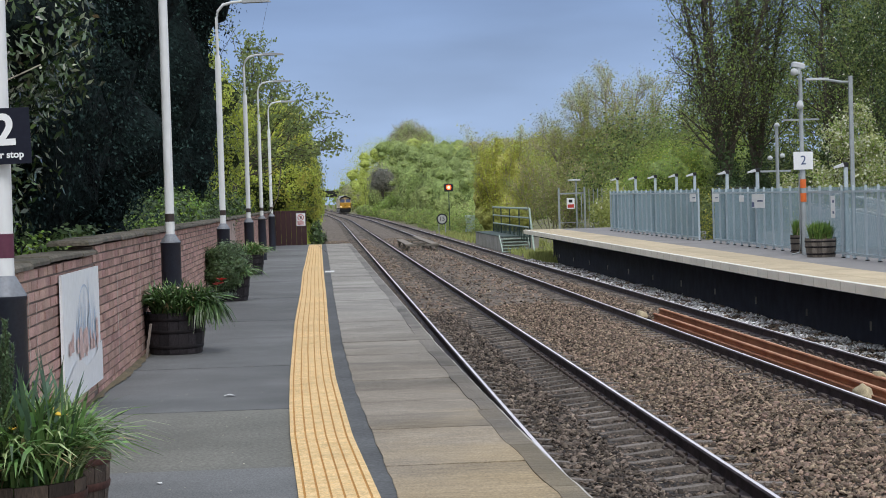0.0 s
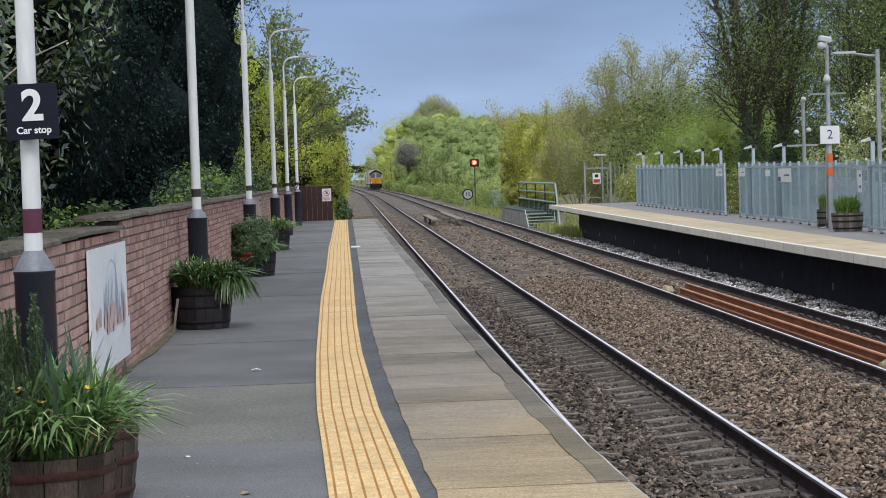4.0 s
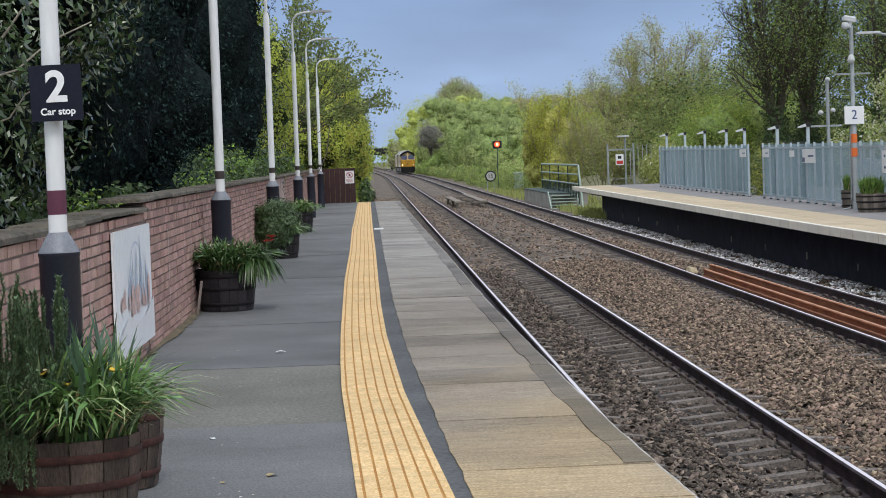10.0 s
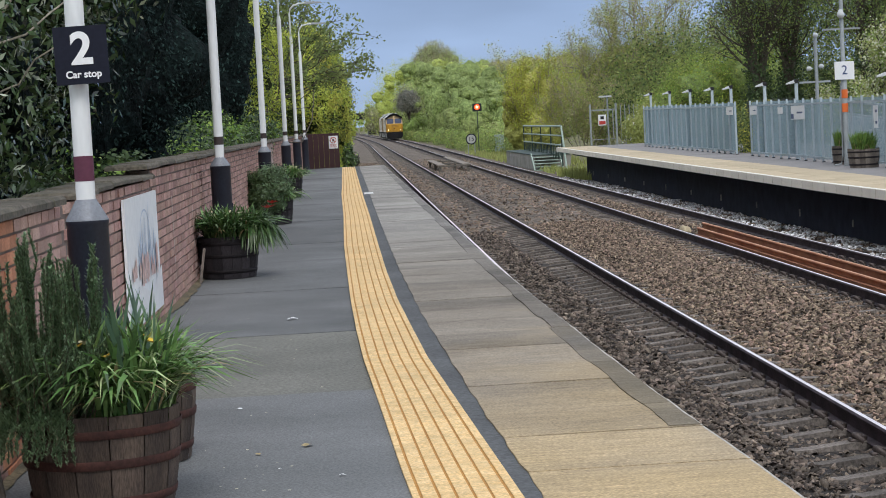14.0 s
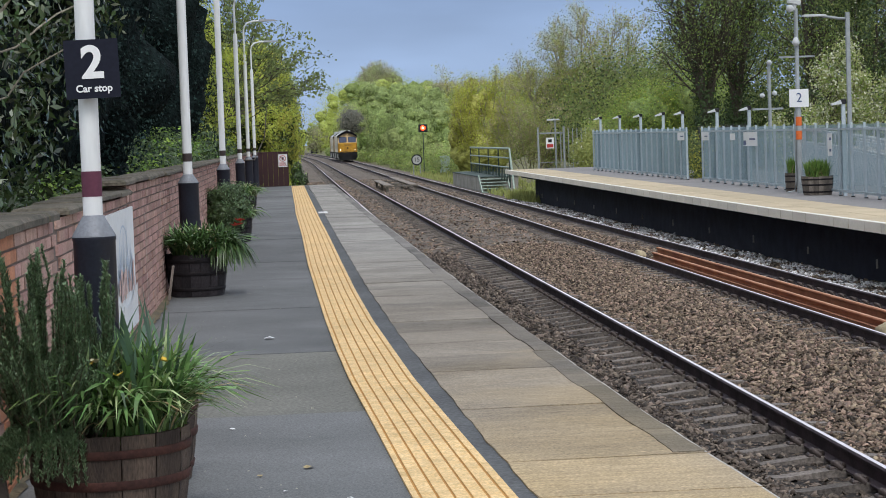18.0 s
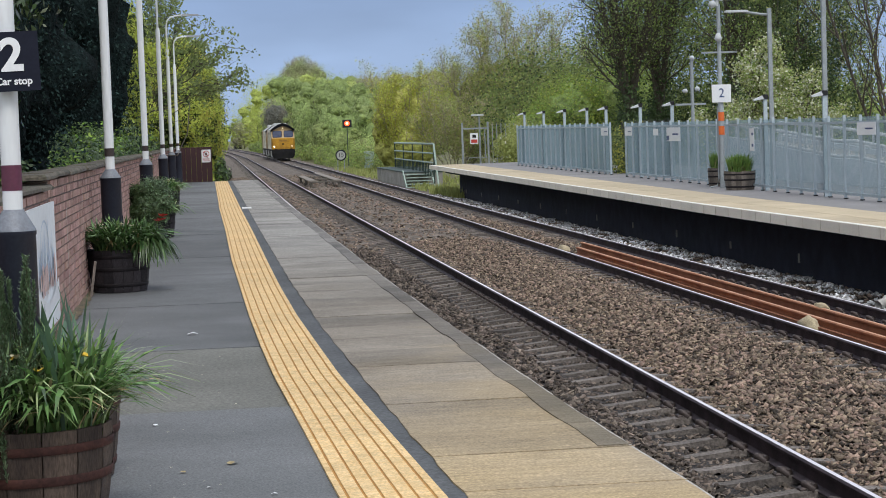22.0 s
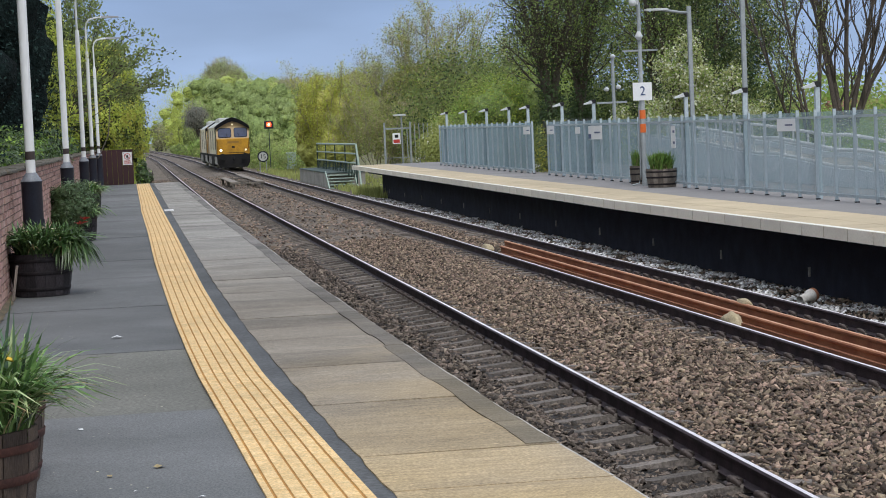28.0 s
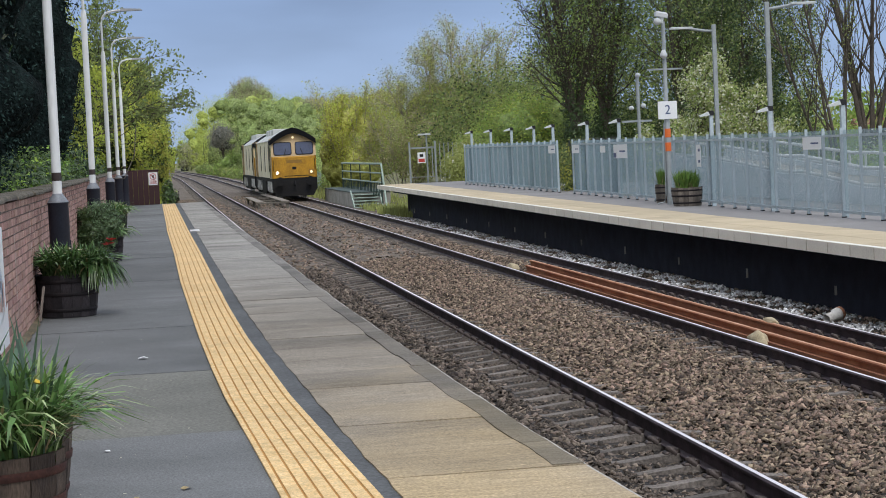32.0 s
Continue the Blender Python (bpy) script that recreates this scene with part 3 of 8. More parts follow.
def bends(y0, y1):
    return [y0] + [y for y in range(240, 900, 20) if y0 < y < y1] + [y1]


# The ballast bed, a gently uneven sheet over the ground.
bx = np.linspace(-7.4, 3.3, 72)
by = np.concatenate([np.linspace(-12, 60, 220), np.linspace(61, 130, 60), np.linspace(135, 900, 60)])


def bed_z(x, y):
    z = -1.10
    for c in (-3.66, 0.72):
        z += 0.04 * math.exp(-((x - c) / 0.34) ** 4)
    z += 0.06 * math.exp(-((x + 1.34) / 0.85) ** 4)
    if x > 2.3:
        z -= (x - 2.3) * 0.10
    return z + 0.022 * noise.noise(Vector((x * 1.7, y * 1.7, 0.3)))


bv = np.array([(x + veer(y), y, bed_z(x, y)) for y in by for x in bx])
W = len(bx)
bf = np.array([(j * W + i, j * W + i + 1, (j + 1) * W + i + 1, (j + 1) * W + i) for j in range(len(by) - 1) for i in range(W - 1)])
bed = numpy_mesh("ballast_bed", bv, bf, [BED_GAP_SHADE, BALLAST_FAR], smooth=True)
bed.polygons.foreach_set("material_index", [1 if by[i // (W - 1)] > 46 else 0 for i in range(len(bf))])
tagged(new("ballast_bed", bed), "bed of grey-brown crushed stone under the rails", "ballast", kind="structure")


def stones(name, count, xr, yr, size, mat, label, lift=0.0, power=1.6, where=None):
    """Loose crushed stones strewn over the bed, thinner with distance."""
    base = np.array([(-1, -1, -1), (1, -1, -1), (1, 1, -1), (-1, 1, -1), (-1, -1, 1), (1, -1, 1), (1, 1, 1), (-1, 1, 1)], float)
    faces = np.array([(0, 1, 5, 4), (1, 2, 6, 5), (2, 3, 7, 6), (3, 0, 4, 7), (4, 5, 6, 7)])
    x = rng.uniform(*xr, count)
    u = rng.uniform(0, 1, count) ** power
    y = yr[0] + (yr[1] - yr[0]) * u
    if where is not None:
        keep = where(x, y)
        x, y = x[keep], y[keep]
        count = len(x)
    s = size * rng.uniform(0.55, 1.3, (count, 1, 3)) * np.array([1.35, 0.72, 0.42]) * rng.uniform(0.6, 1.3, (count, 1, 1))
    v = base[None] * (0.35 + 0.65 * rng.uniform(0, 1, (count, 8, 3))) * s * 0.5
    a, b, c = (rng.uniform(-math.pi, math.pi, count), rng.uniform(-0.75, 0.75, count), rng.uniform(-0.75, 0.75, count))
    ca, sa, cb, sb, cc, sc = np.cos(a), np.sin(a), np.cos(b), np.sin(b), np.cos(c), np.sin(c)
    rx = np.stack([np.stack([ca * cb, ca * sb * sc - sa * cc, ca * sb * cc + sa * sc], -1),
                   np.stack([sa * cb, sa * sb * sc + ca * cc, sa * sb * cc - ca * sc], -1),
                   np.stack([-sb, cb * sc, cb * cc], -1)], -2)
    v = np.einsum("nij,nkj->nki", rx, v)
    z = np.array([bed_z(p, q) for p, q in zip(x, y)]) + (lift(x, y) if callable(lift) else lift) + rng.uniform(-0.012, 0.034, count)
    v += np.stack([x, y, z], -1)[:, None, :]
    f = faces[None] + (np.arange(count) * 8)[:, None, None]
    ob = new(name, numpy_mesh(name, v.reshape(-1, 3), f.reshape(-1, 4), mat))
    return tagged(ob, label, "ballast", kind="stuff")


PITCH = 0.62


def clear_of_rails(x, y):
    ok = np.ones(len(x), bool)
    for r in (R1, R2, R3, R4):
        ok &= np.abs(x - r) > 0.10
    return ok


stones("loose_ballast", 66000, (-2.6, -0.05), (7, 48), 0.058, STONE, "loose brown-grey crushed stone between the two tracks", power=1.5, where=clear_of_rails)
stones("track_ballast", 50000, (-5.0, -2.72), (7.5, 46), 0.060, STONE_DARK, "dark crushed stone packed between the concrete sleepers", lift=lambda x, y: np.where(np.abs(x + 3.66) > 0.34, -0.03, -0.006), power=1.5,
       where=lambda x, y: clear_of_rails(x, y) & ((np.abs(((y - 0.13) / PITCH + 0.5) % 1.0 - 0.5) > 0.13 + 0.02 * np.sin(y * 9.1)) | (np.abs(x + 3.66 - 0.1 * np.sin(y * 3.7)) < 0.22 + 0.1 * np.sin(y * 2.3) + 0.12 * np.cos(x * 31 + y * 17))))
stones("fine_track_ballast", 17000, (-4.1, -2.74), (8, 32), 0.05, STONE_DARK, "small dark stones filling the gaps between sleepers", lift=-0.028, power=1.4,
       where=lambda x, y: clear_of_rails(x, y) & (np.abs(((y - 0.13) / PITCH + 0.5) % 1.0 - 0.5) > 0.155))
stones("distant_ballast", 22000, (-6.8, 1.6), (44, 140), 0.08, STONE, "crushed stone of the track bed further along the line", lift=-0.015, power=1.2, where=clear_of_rails)
stones("far_track_ballast", 14000, (0.0, 1.6), (14, 60), 0.065, STONE, "dark crushed stone packed in the far track", lift=-0.01, power=1.2, where=clear_of_rails)
def patchy(x, y):
    return np.sin(x * 7.3 + 1.7 * np.sin(y * 1.9)) + np.sin(y * 2.7 + 2.0 * np.sin(x * 3.1)) + 0.6 * np.sin(y * 6.1 + x * 4) > 0.0


stones("edge_ballast", 9000, (1.7, 3.15), (18, 84), 0.07, STONE, "grey-brown crushed stone along the foot of the far platform", power=1.3)
stones("pale_ballast", 15000, (1.8, 3.0), (18, 84), 0.08, STONE_WHITE, "scattered heaps of pale washed stones along the foot of the far platform", lift=0.012, power=1.3, where=patchy)

RAIL = [(-0.07, 0.0), (0.07, 0.0), (0.07, 0.012), (0.012, 0.028), (0.010, 0.112), (0.033, 0.124), (0.035, 0.145), (0.019, 0.158),
        (-0.019, 0.158), (-0.035, 0.145), (-0.033, 0.124), (-0.010, 0.112), (-0.012, 0.028), (-0.07, 0.012)]
track_near = thing("track_near", (0, 0, 0), "running track with polished rails on concrete sleepers", "railway track", kind="structure")
track_far = thing("track_far", (0, 0, 0), "second running track with worn rails and dark fastenings", "railway track", kind="structure")


def rail(x, parent, y0=-15, y1=900, top=True, name="rail", mats=None, z=RAIL_Z - 0.158, tilt=0.0):
    mb = MB()
    mi = [0] * 14
    for k in ((7,) if top else ()):
        mi[k] = 1
    for a, b in zip(bends(y0, y1)[:-1], bends(y0, y1)[1:]):
        n = len(RAIL)
        for k in range(n):
            (xa, za), (xb, zb) = RAIL[k], RAIL[(k + 1) % n]
            mb.face([(xa + veer(a), a, za), (xb + veer(a), a, zb), (xb + veer(b), b, zb), (xa + veer(b), b, za)], mi[k])
    mb.face([(px, y0, pz) for px, pz in RAIL][::-1], 0)
    mb.face([(px + veer(y1), y1, pz) for px, pz in RAIL], 0)
    ob = part(name, mb, mats or [RAIL_SIDE, RAIL_TOP], parent)
    ob.location = (x, 0, z)
    ob.rotation_euler = (0, tilt, 0)
    return ob


for x in (R1, R2):
    rail(x, track_near)
for x in (R3, R4):
    rail(x, track_far)

mb = MB()
prof = [(-1.25, -0.17), (1.25, -0.17), (1.22, 0.02), (0.95, 0.033), (0.80, 0.036), (0.60, 0.038), (0.20, -0.004), (-0.20, -0.004), (-0.60, 0.038), (-0.80, 0.036), (-0.95, 0.033), (-1.22, 0.02)]
mb.prism(prof, -0.07, 0.07)
sleeper_mesh = mb.data("sleeper", SLEEPER)
mb = MB()
mb.tube([(-0.085, -0.06, 0.02), (-0.12, -0.055, 0.045), (-0.14, 0.0, 0.05), (-0.12, 0.05, 0.045), (-0.07, 0.055, 0.035), (-0.055, 0.02, 0.03), (-0.075, -0.01, 0.03)], 0.018, n=6)
mb.box(-0.17, -0.13, -0.05, 0.05, 0.0, 0.035, ch=0.008)
clip_mesh = mb.data("rail_clip", CLIP)
for tr, c, r_in in ((track_near, -3.4325, (R1, R2)), (track_far, 0.7525, (R3, R4))):
    for k in range(-6, 184):
        y = PITCH * k + 0.13
        part("sleeper", sleeper_mesh, None, tr).location = (c, y, RAIL_Z - 0.158 - 0.022)
        if 8 < y < 34:
            for r in r_in:
                for s in (1, -1):
                    if tr is track_near and r == R1:
                        continue
                    ob = part("rail_clip", clip_mesh, None, tr)
                    ob.location = (r, y, RAIL_Z - 0.17)
                    ob.rotation_euler = (0, 0, 0 if s > 0 else math.pi)
                    ob.scale = (1.1, 1.0, 1.4)
mb = MB()
for k in range(184, 540):
    for c in (-3.4325, 0.7525):
        y = PITCH * k + 0.13
        mb.box(c + veer(y) - 1.25, c + veer(y) + 1.25, y - 0.12, y + 0.12, -1.2, RAIL_Z - 0.165)
part("sleepers_beyond", mb, SLEEPER, track_far)["kind"] = "stuff"

# Spare rails lying rusty in the far track.
for x, y1, zz in ((0.40, 40.2, 0.0), (0.80, 41.9, 0.0)):
    ob = rail(x, None, y0=-14, y1=y1, mats=[RUST, RUST_TOP], name="spare_rail", z=RAIL_Z - 0.158 + 0.03)
    tagged(ob, "orange-brown rusty spare rail lying between the running rails", "rail", "spare rails")


ob = rail(0.22, None, y0=-14, y1=38.0, mats=[RUST, RUST], name="spare_rail", z=RAIL_Z - 0.10, tilt=radians(90))
tagged(ob, "rusty spare rail lying on its side beside the running rail", "rail", "spare rails")


def rock(name, loc, size, mat, label, seed):
    bm = bmesh.new()
    bmesh.ops.create_icosphere(bm, subdivisions=3, radius=0.5)
    for v in bm.verts:
        d = 1 + 0.28 * noise.noise(v.co * 2.4 + Vector((seed, 0, 0))) + 0.08 * noise.noise(v.co * 7 + Vector((seed, 3, 0)))
        v.co = Vector((v.co.x * size[0], v.co.y * size[1], v.co.z * size[2])) * d
    me = bpy.data.meshes.new(name)
    bm.to_mesh(me)
    bm.free()
    me.materials.append(mat)
    for p in me.polygons:
        p.use_smooth = True
    ob = new(name, me)
    ob.location = loc
    return tagged(ob, label, "rock")


ROCK = M("sandstone_rock", (0.50, 0.42, 0.27), (0.38, 0.31, 0.2), rough=0.9, scale=6, fine=60, var=0.25, bump=0.6)
rock("rock", (0.19, 23.6, -0.95), (0.20, 0.62, 0.26), ROCK, "buff sandstone lump resting beside the spare rail", 1.0)
rock("rock", (0.84, 25.2, -0.87), (0.11, 0.6, 0.10), ROCK, "flat buff stone lying on the spare rail", 5.0)
rock("rock", (0.30, 41.3, -0.98), (0.22, 0.7, 0.2), ROCK, "pale stone at the end of the spare rails", 9.0)
# Short length of pale drain pipe on the stones.
drain = thing("drain_pipe", (2.1, 26.6, -1.1), "short white drain pipe with a brown mouth on pale stones", "pipe", rz=118)
mb = MB()
m = Matrix.Translation((0, 0, 0.09)) @ Matrix.Rotation(radians(76), 4, "X") @ Matrix.Scale(0.78, 4)
mb.lathe([(0.085, -0.06), (0.085, 0.15), (0.115, 0.18), (0.115, 0.31), (0.09, 0.32), (0.065, 0.29), (0.065, -0.04)], 16, mi=0, cap=False, m=m)
part("pipe_barrel", mb, M("glazed_clay", (0.76, 0.74, 0.70), (0.50, 0.47, 0.42), rough=0.6, scale=5, fine=40, var=0.15, bump=0.2, stain=0.3), drain)
mb = MB()
mb.lathe([(0.117, 0.25), (0.117, 0.315), (0.09, 0.325), (0.06, 0.29)], 16, cap=False, m=m)
part("pipe_mouth", mb, BRICK_ORANGE, drain, "brown glazed mouth")
# Timber-edged cable crossing between the tracks.
PLANK = M("grey_plank", (0.27, 0.235, 0.20), (0.19, 0.165, 0.14), rough=0.9, scale=2, fine=40, var=0.3, bump=0.4, stretch=(4, 0.5, 4))
cover = thing("duct_cover", (-1.25, 103, -1.06), "weathered timber cable cover lying between the tracks", "duct cover")
for x, ln in ((-0.68, 14.0), (0.62, 22.0)):
    mb = MB()
    mb.box(-0.19, 0.19, 0.0, ln, 0.34, 0.385, ch=0.01)
    part("plank", mb, PLANK, cover).location = (x, 0, 0)
for y in (0.0, 6.0, 13.0):
    mb = MB()
    mb.box(-0.85, 0.85, -0.14, 0.14, 0.26, 0.335, ch=0.012)
    for q in (-0.74, 0.0, 0.70):
        mb.box(q - 0.06, q + 0.06, -0.08, 0.08, -0.06, 0.26)
    part("crosspiece", mb, TIMBER, cover).location = (0, y, 0.0)

# ---- near platform ----
YB = [-12, 4.5, 8.2, 11.75, 15.2, 19.3, 23.6, 27.0, 33.5, 41.0, 50.0, 61.0, 77.0]
platform = thing("platform_near", (0, 0, 0), "grey asphalt station platform with concrete edge slabs", "platform", kind="structure")


def strip_mesh(xa, xb, y0, y1, z0, z1, n=6, fall=0.0):
    """A slab between two lines, from y0 to y1."""
    mb = MB()
    ys = np.linspace(y0, y1, n)
    for a, b in zip(ys[:-1], ys[1:]):
        p = [(xa(a), a), (xb(a), a), (xb(b), b), (xa(b), b)]
        mb.face([(x, y, z1) for x, y in p])
        mb.face([(x, y, z0) for x, y in p][::-1])
        mb.face([(*p[1], z0), (*p[2], z0), (*p[2], z1), (*p[1], z1)])
        mb.face([(*p[3], z0), (*p[0], z0), (*p[0], z1), (*p[3], z1)])
    mb.face([(xa(y0), y0, z0), (xb(y0), y0, z0), (xb(y0), y0, z1), (xa(y0), y0, z1)])
    mb.face([(xb(y1), y1, z0), (xa(y1), y1, z0), (xa(y1), y1, z1), (xb(y1), y1, z1)])
    return mb


def wall_face(y):
    return wall_x(y) - 0.02


for i, (a, b) in enumerate(zip(YB[:-1], YB[1:])):
    part("asphalt_bay", strip_mesh(wall_face, lambda y: strip_l(y) + 0.2, a + 0.006, b - 0.006, -0.3, -0.012 + 0.003 * (i % 3), 10), ASPHALT_WARM if i == 3 else ASPHALT, platform)
    part("asphalt_margin", strip_mesh(lambda y: strip_l(y) + 0.2, lambda y: slab_x(y) + 0.01, a, b, -0.3, -0.010, 10), ASPHALT_EDGE, platform)
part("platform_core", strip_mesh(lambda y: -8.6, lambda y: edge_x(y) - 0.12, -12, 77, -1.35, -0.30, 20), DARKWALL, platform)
part("joint_bed", strip_mesh(lambda y: slab_x(y) - 0.01, lambda y: edge_x(y) - 0.05, -12, 77, -0.29, -0.012, 40), EDGING, platform)

# Ribbed tactile strip, in lengths.
tactile = thing("tactile_strip", (0, 0, 0), "yellow ribbed tactile warning strip along the platform", "tactile paving", kind="structure")
RIBS = [0.0, 0.065, 0.095, 0.232, 0.260, 0.392, 0.420, 0.556, 0.584, 0.716, 0.744, 0.88, 0.912, 1.0]


def rib_at(u, y):
    return strip_l(y) + (strip_r(y) - strip_l(y)) * u


for y0 in np.arange(-12, 76.0, 0.8):
    mb = MB()
    ys = np.linspace(y0, y0 + 0.8, 3)
    for a, b in zip(ys[:-1], ys[1:]):
        for i, (u0, u1) in enumerate(zip(RIBS[:-1], RIBS[1:])):
            low = i % 2
            zz = 0.001 if low else 0.006
            mb.face([(rib_at(u0, a), a, zz), (rib_at(u1, a), a, zz), (rib_at(u1, b), b, zz), (rib_at(u0, b), b, zz)], low)
            if not low:
                for u in (u0, u1):
                    mb.face([(rib_at(u, a), a, -0.006), (rib_at(u, a), a, zz), (rib_at(u, b), b, zz), (rib_at(u, b), b, -0.006)], 0)
    part("tactile_tile", mb, [TACTILE, TACTILE_GROOVE], tactile)

# Concrete edge slabs; the pale nosing paints wear and the arris's sunlit line.
y = -10.385
slab_ys = []
while y < 76.5:
    slab_ys.append(y)
    y += 0.955
for i, y0 in enumerate(slab_ys):
    y1 = min(y0 + 0.955, 77)
    g0, g1 = 0.0008 + 0.0022 * rng.random() ** 2, 0.0008 + 0.0022 * rng.random() ** 2
    if abs(y0 - 9.67) < 0.1:
        g0 = 0.008
    if abs(y1 - 9.67) < 0.1:
        g1 = 0.008
    h = 0.004 * rng.standard_normal() * 0.6
    mb = MB()
    n = 5
    skew = 0.008 * rng.standard_normal()
    inner = lambda yy: slab_x(yy) + 0.005 * math.sin(yy * 5.3) + 0.004 * math.sin(yy * 13.0 + 1)
    outer = lambda yy: edge_x(yy) + 0.003 * math.sin(yy * 3.1) + 0.002 * math.sin(yy * 9.7)
    ys = np.linspace(y0 + g0, y1 - g1, n)
    for a, b in zip(ys[:-1], ys[1:]):
        A = [(inner(a), a, h - 0.003), (outer(a) - 0.018, a + skew, h), (outer(a) - 0.006, a + skew, h - 0.001), (outer(a), a + skew, h - 0.014), (outer(a), a + skew, -0.16)]
        B = [(inner(b), b, h - 0.003), (outer(b) - 0.018, b + skew, h), (outer(b) - 0.006, b + skew, h - 0.001), (outer(b), b + skew, h - 0.014), (outer(b), b + skew, -0.16)]
        for k in range(4):
            mb.face([A[k], A[k + 1], B[k + 1], B[k]], 1 if k in (1, 2) else 0)
        mb.face([(A[0][0], a, -0.16), A[0], B[0], (B[0][0], b, -0.16)])
    for yy, flip in ((ys[0], False), (ys[-1], True)):
        q = [(inner(yy), yy, -0.16), (outer(yy), yy + skew, -0.16), (outer(yy), yy + skew, h - 0.014), (outer(yy) - 0.006, yy + skew, h - 0.001), (inner(yy), yy, h - 0.003)]
        mb.face(q[::-1] if flip else q)
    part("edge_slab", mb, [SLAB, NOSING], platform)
# Darker edging blocks let into the nosing, of uneven lengths, proud by a hair.
yy = 9.70
while yy < 75.5:
    ln = rng.uniform(0.75, 2.3)
    y1 = min(yy + ln, 76.4)
    w = 0.135 + 0.02 * rng.random()
    lift = 0.0035 + 0.003 * rng.random()
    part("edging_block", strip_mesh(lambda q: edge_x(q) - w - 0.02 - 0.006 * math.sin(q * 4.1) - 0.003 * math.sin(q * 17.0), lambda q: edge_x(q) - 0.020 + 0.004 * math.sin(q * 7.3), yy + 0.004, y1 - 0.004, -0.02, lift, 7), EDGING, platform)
    yy = y1
# Ramp and rough ground beyond the platform's end.
mb = MB()
mb.mesh([(-7.0, 77, -0.02), (-5.3, 77, -0.02), (-5.3, 92, -1.1), (-7.0, 92, -1.1), (-7.0, 77, -1.35), (-5.3, 77, -1.35), (-5.3, 92, -1.35), (-7.0, 92, -1.35)],
        [(0, 1, 2, 3), (1, 5, 6, 2), (0, 3, 7, 4), (4, 5, 1, 0)])
tagged(part("platform_ramp", mb, DIRT), "worn concrete ramp down from the platform end", "ramp", kind="structure")

# ---- boundary wall ----
wall = thing("wall_platform", (0, 0, 0), "red-brown brick boundary wall with stone coping", "brick wall", kind="structure")
SECT = [(5.4, 11.65, 1.17, 0.0), (11.65, 16.7, 1.18, 0.0), (16.7, 77.0, 1.26, 0.0)]
part("wall_core", strip_mesh(lambda y: wall_x(y) - 0.215, lambda y: wall_x(y) - 0.012, 5.4, 77, -0.3, 1.16, 40), MORTAR, wall)
mb = strip_mesh(lambda y: wall_x(y) - 0.21, lambda y: wall_x(y) - 0.013, 16.72, 77, 1.16, 1.25, 40)
part("wall_core", mb, MORTAR, wall)
brick_mesh = MB().box(-0.05, 0.0, -0.1105, 0.1105, -0.0295, 0.0295).data("brick", BRICK)
brick_orange_mesh = MB().box(-0.05, 0.0, -0.1105, 0.1105, -0.0295, 0.0295).data("brick", BRICK_ORANGE)
far_bricks = MB()
singles = 0
for y0, y1, top, _ in SECT:
    courses = int(round(top / 0.075))
    for c in range(courses):
        z = 0.0375 + c * 0.075 + (top - courses * 0.075)
        yy = y0 + (0.0 if c % 2 else 0.1125)
        while yy + 0.215 < y1:
            yc = yy + 0.1075
            out = 0.003 * rng.standard_normal()
            if 9.3 < yc < 14.05 and singles < 330:
                ob = part("brick", brick_orange_mesh if yc < 9.95 else brick_mesh, None, wall)
                ob.location = (wall_x(yc) + out, yc, z)
                ob.rotation_euler = (0.004 * rng.standard_normal(), 0, 0.01 * rng.standard_normal())
                singles += 1
            elif yc > 6:
                far_bricks.box(wall_x(yc) - 0.05, wall_x(yc) + out, yy + 0.001, yy + 0.222, z - 0.0295, z + 0.0295)
            yy += 0.225
part("bricks_beyond", far_bricks, BRICK_FAR, wall)["kind"] = "stuff"
# Rendered lengths between the far posts, and pale mortar runs down the face.
RENDERED = M("wall_render", (0.44, 0.335, 0.30), (0.35, 0.265, 0.235), rough=0.9, scale=2.5, fine=40, var=0.18, bump=0.4, stain=0.3)
for y0, y1 in ((39.6, 44.6), (52.0, 56.2)):
    part("render_patch", strip_mesh(lambda q: wall_x(q) - 0.01, lambda q: wall_x(q) + 0.012, y0, y1, 0.02, 1.24, 4), RENDERED, wall, "smooth pinkish render")
LIME_RUN = M("lime_run", (0.52, 0.45, 0.39), (0.40, 0.33, 0.28), rough=0.95, scale=9, fine=60, var=0.3, bump=0.4)
for yc, z0, z1, w in ((18.55, 0.18, 0.98, 0.03), (20.9, 0.05, 1.2, 0.022), (12.9, 0.55, 1.1, 0.018), (13.25, 0.1, 0.95, 0.02)):
    mb = MB()
    zs = np.linspace(z0, z1, 14)
    xs_ = [wall_x(yc) + 0.004] * 14
    hw = [w * (0.5 + 0.7 * abs(noise.noise(Vector((yc, z * 4.0, 1.5))))) for z in zs]
    for k in range(13):
        mb.face([(xs_[k], yc - hw[k], zs[k]), (xs_[k], yc + hw[k], zs[k]), (xs_[k], yc + hw[k + 1], zs[k + 1]), (xs_[k], yc - hw[k + 1], zs[k + 1])])
    part("mortar_run", mb, LIME_RUN, wall, "pale mortar run")
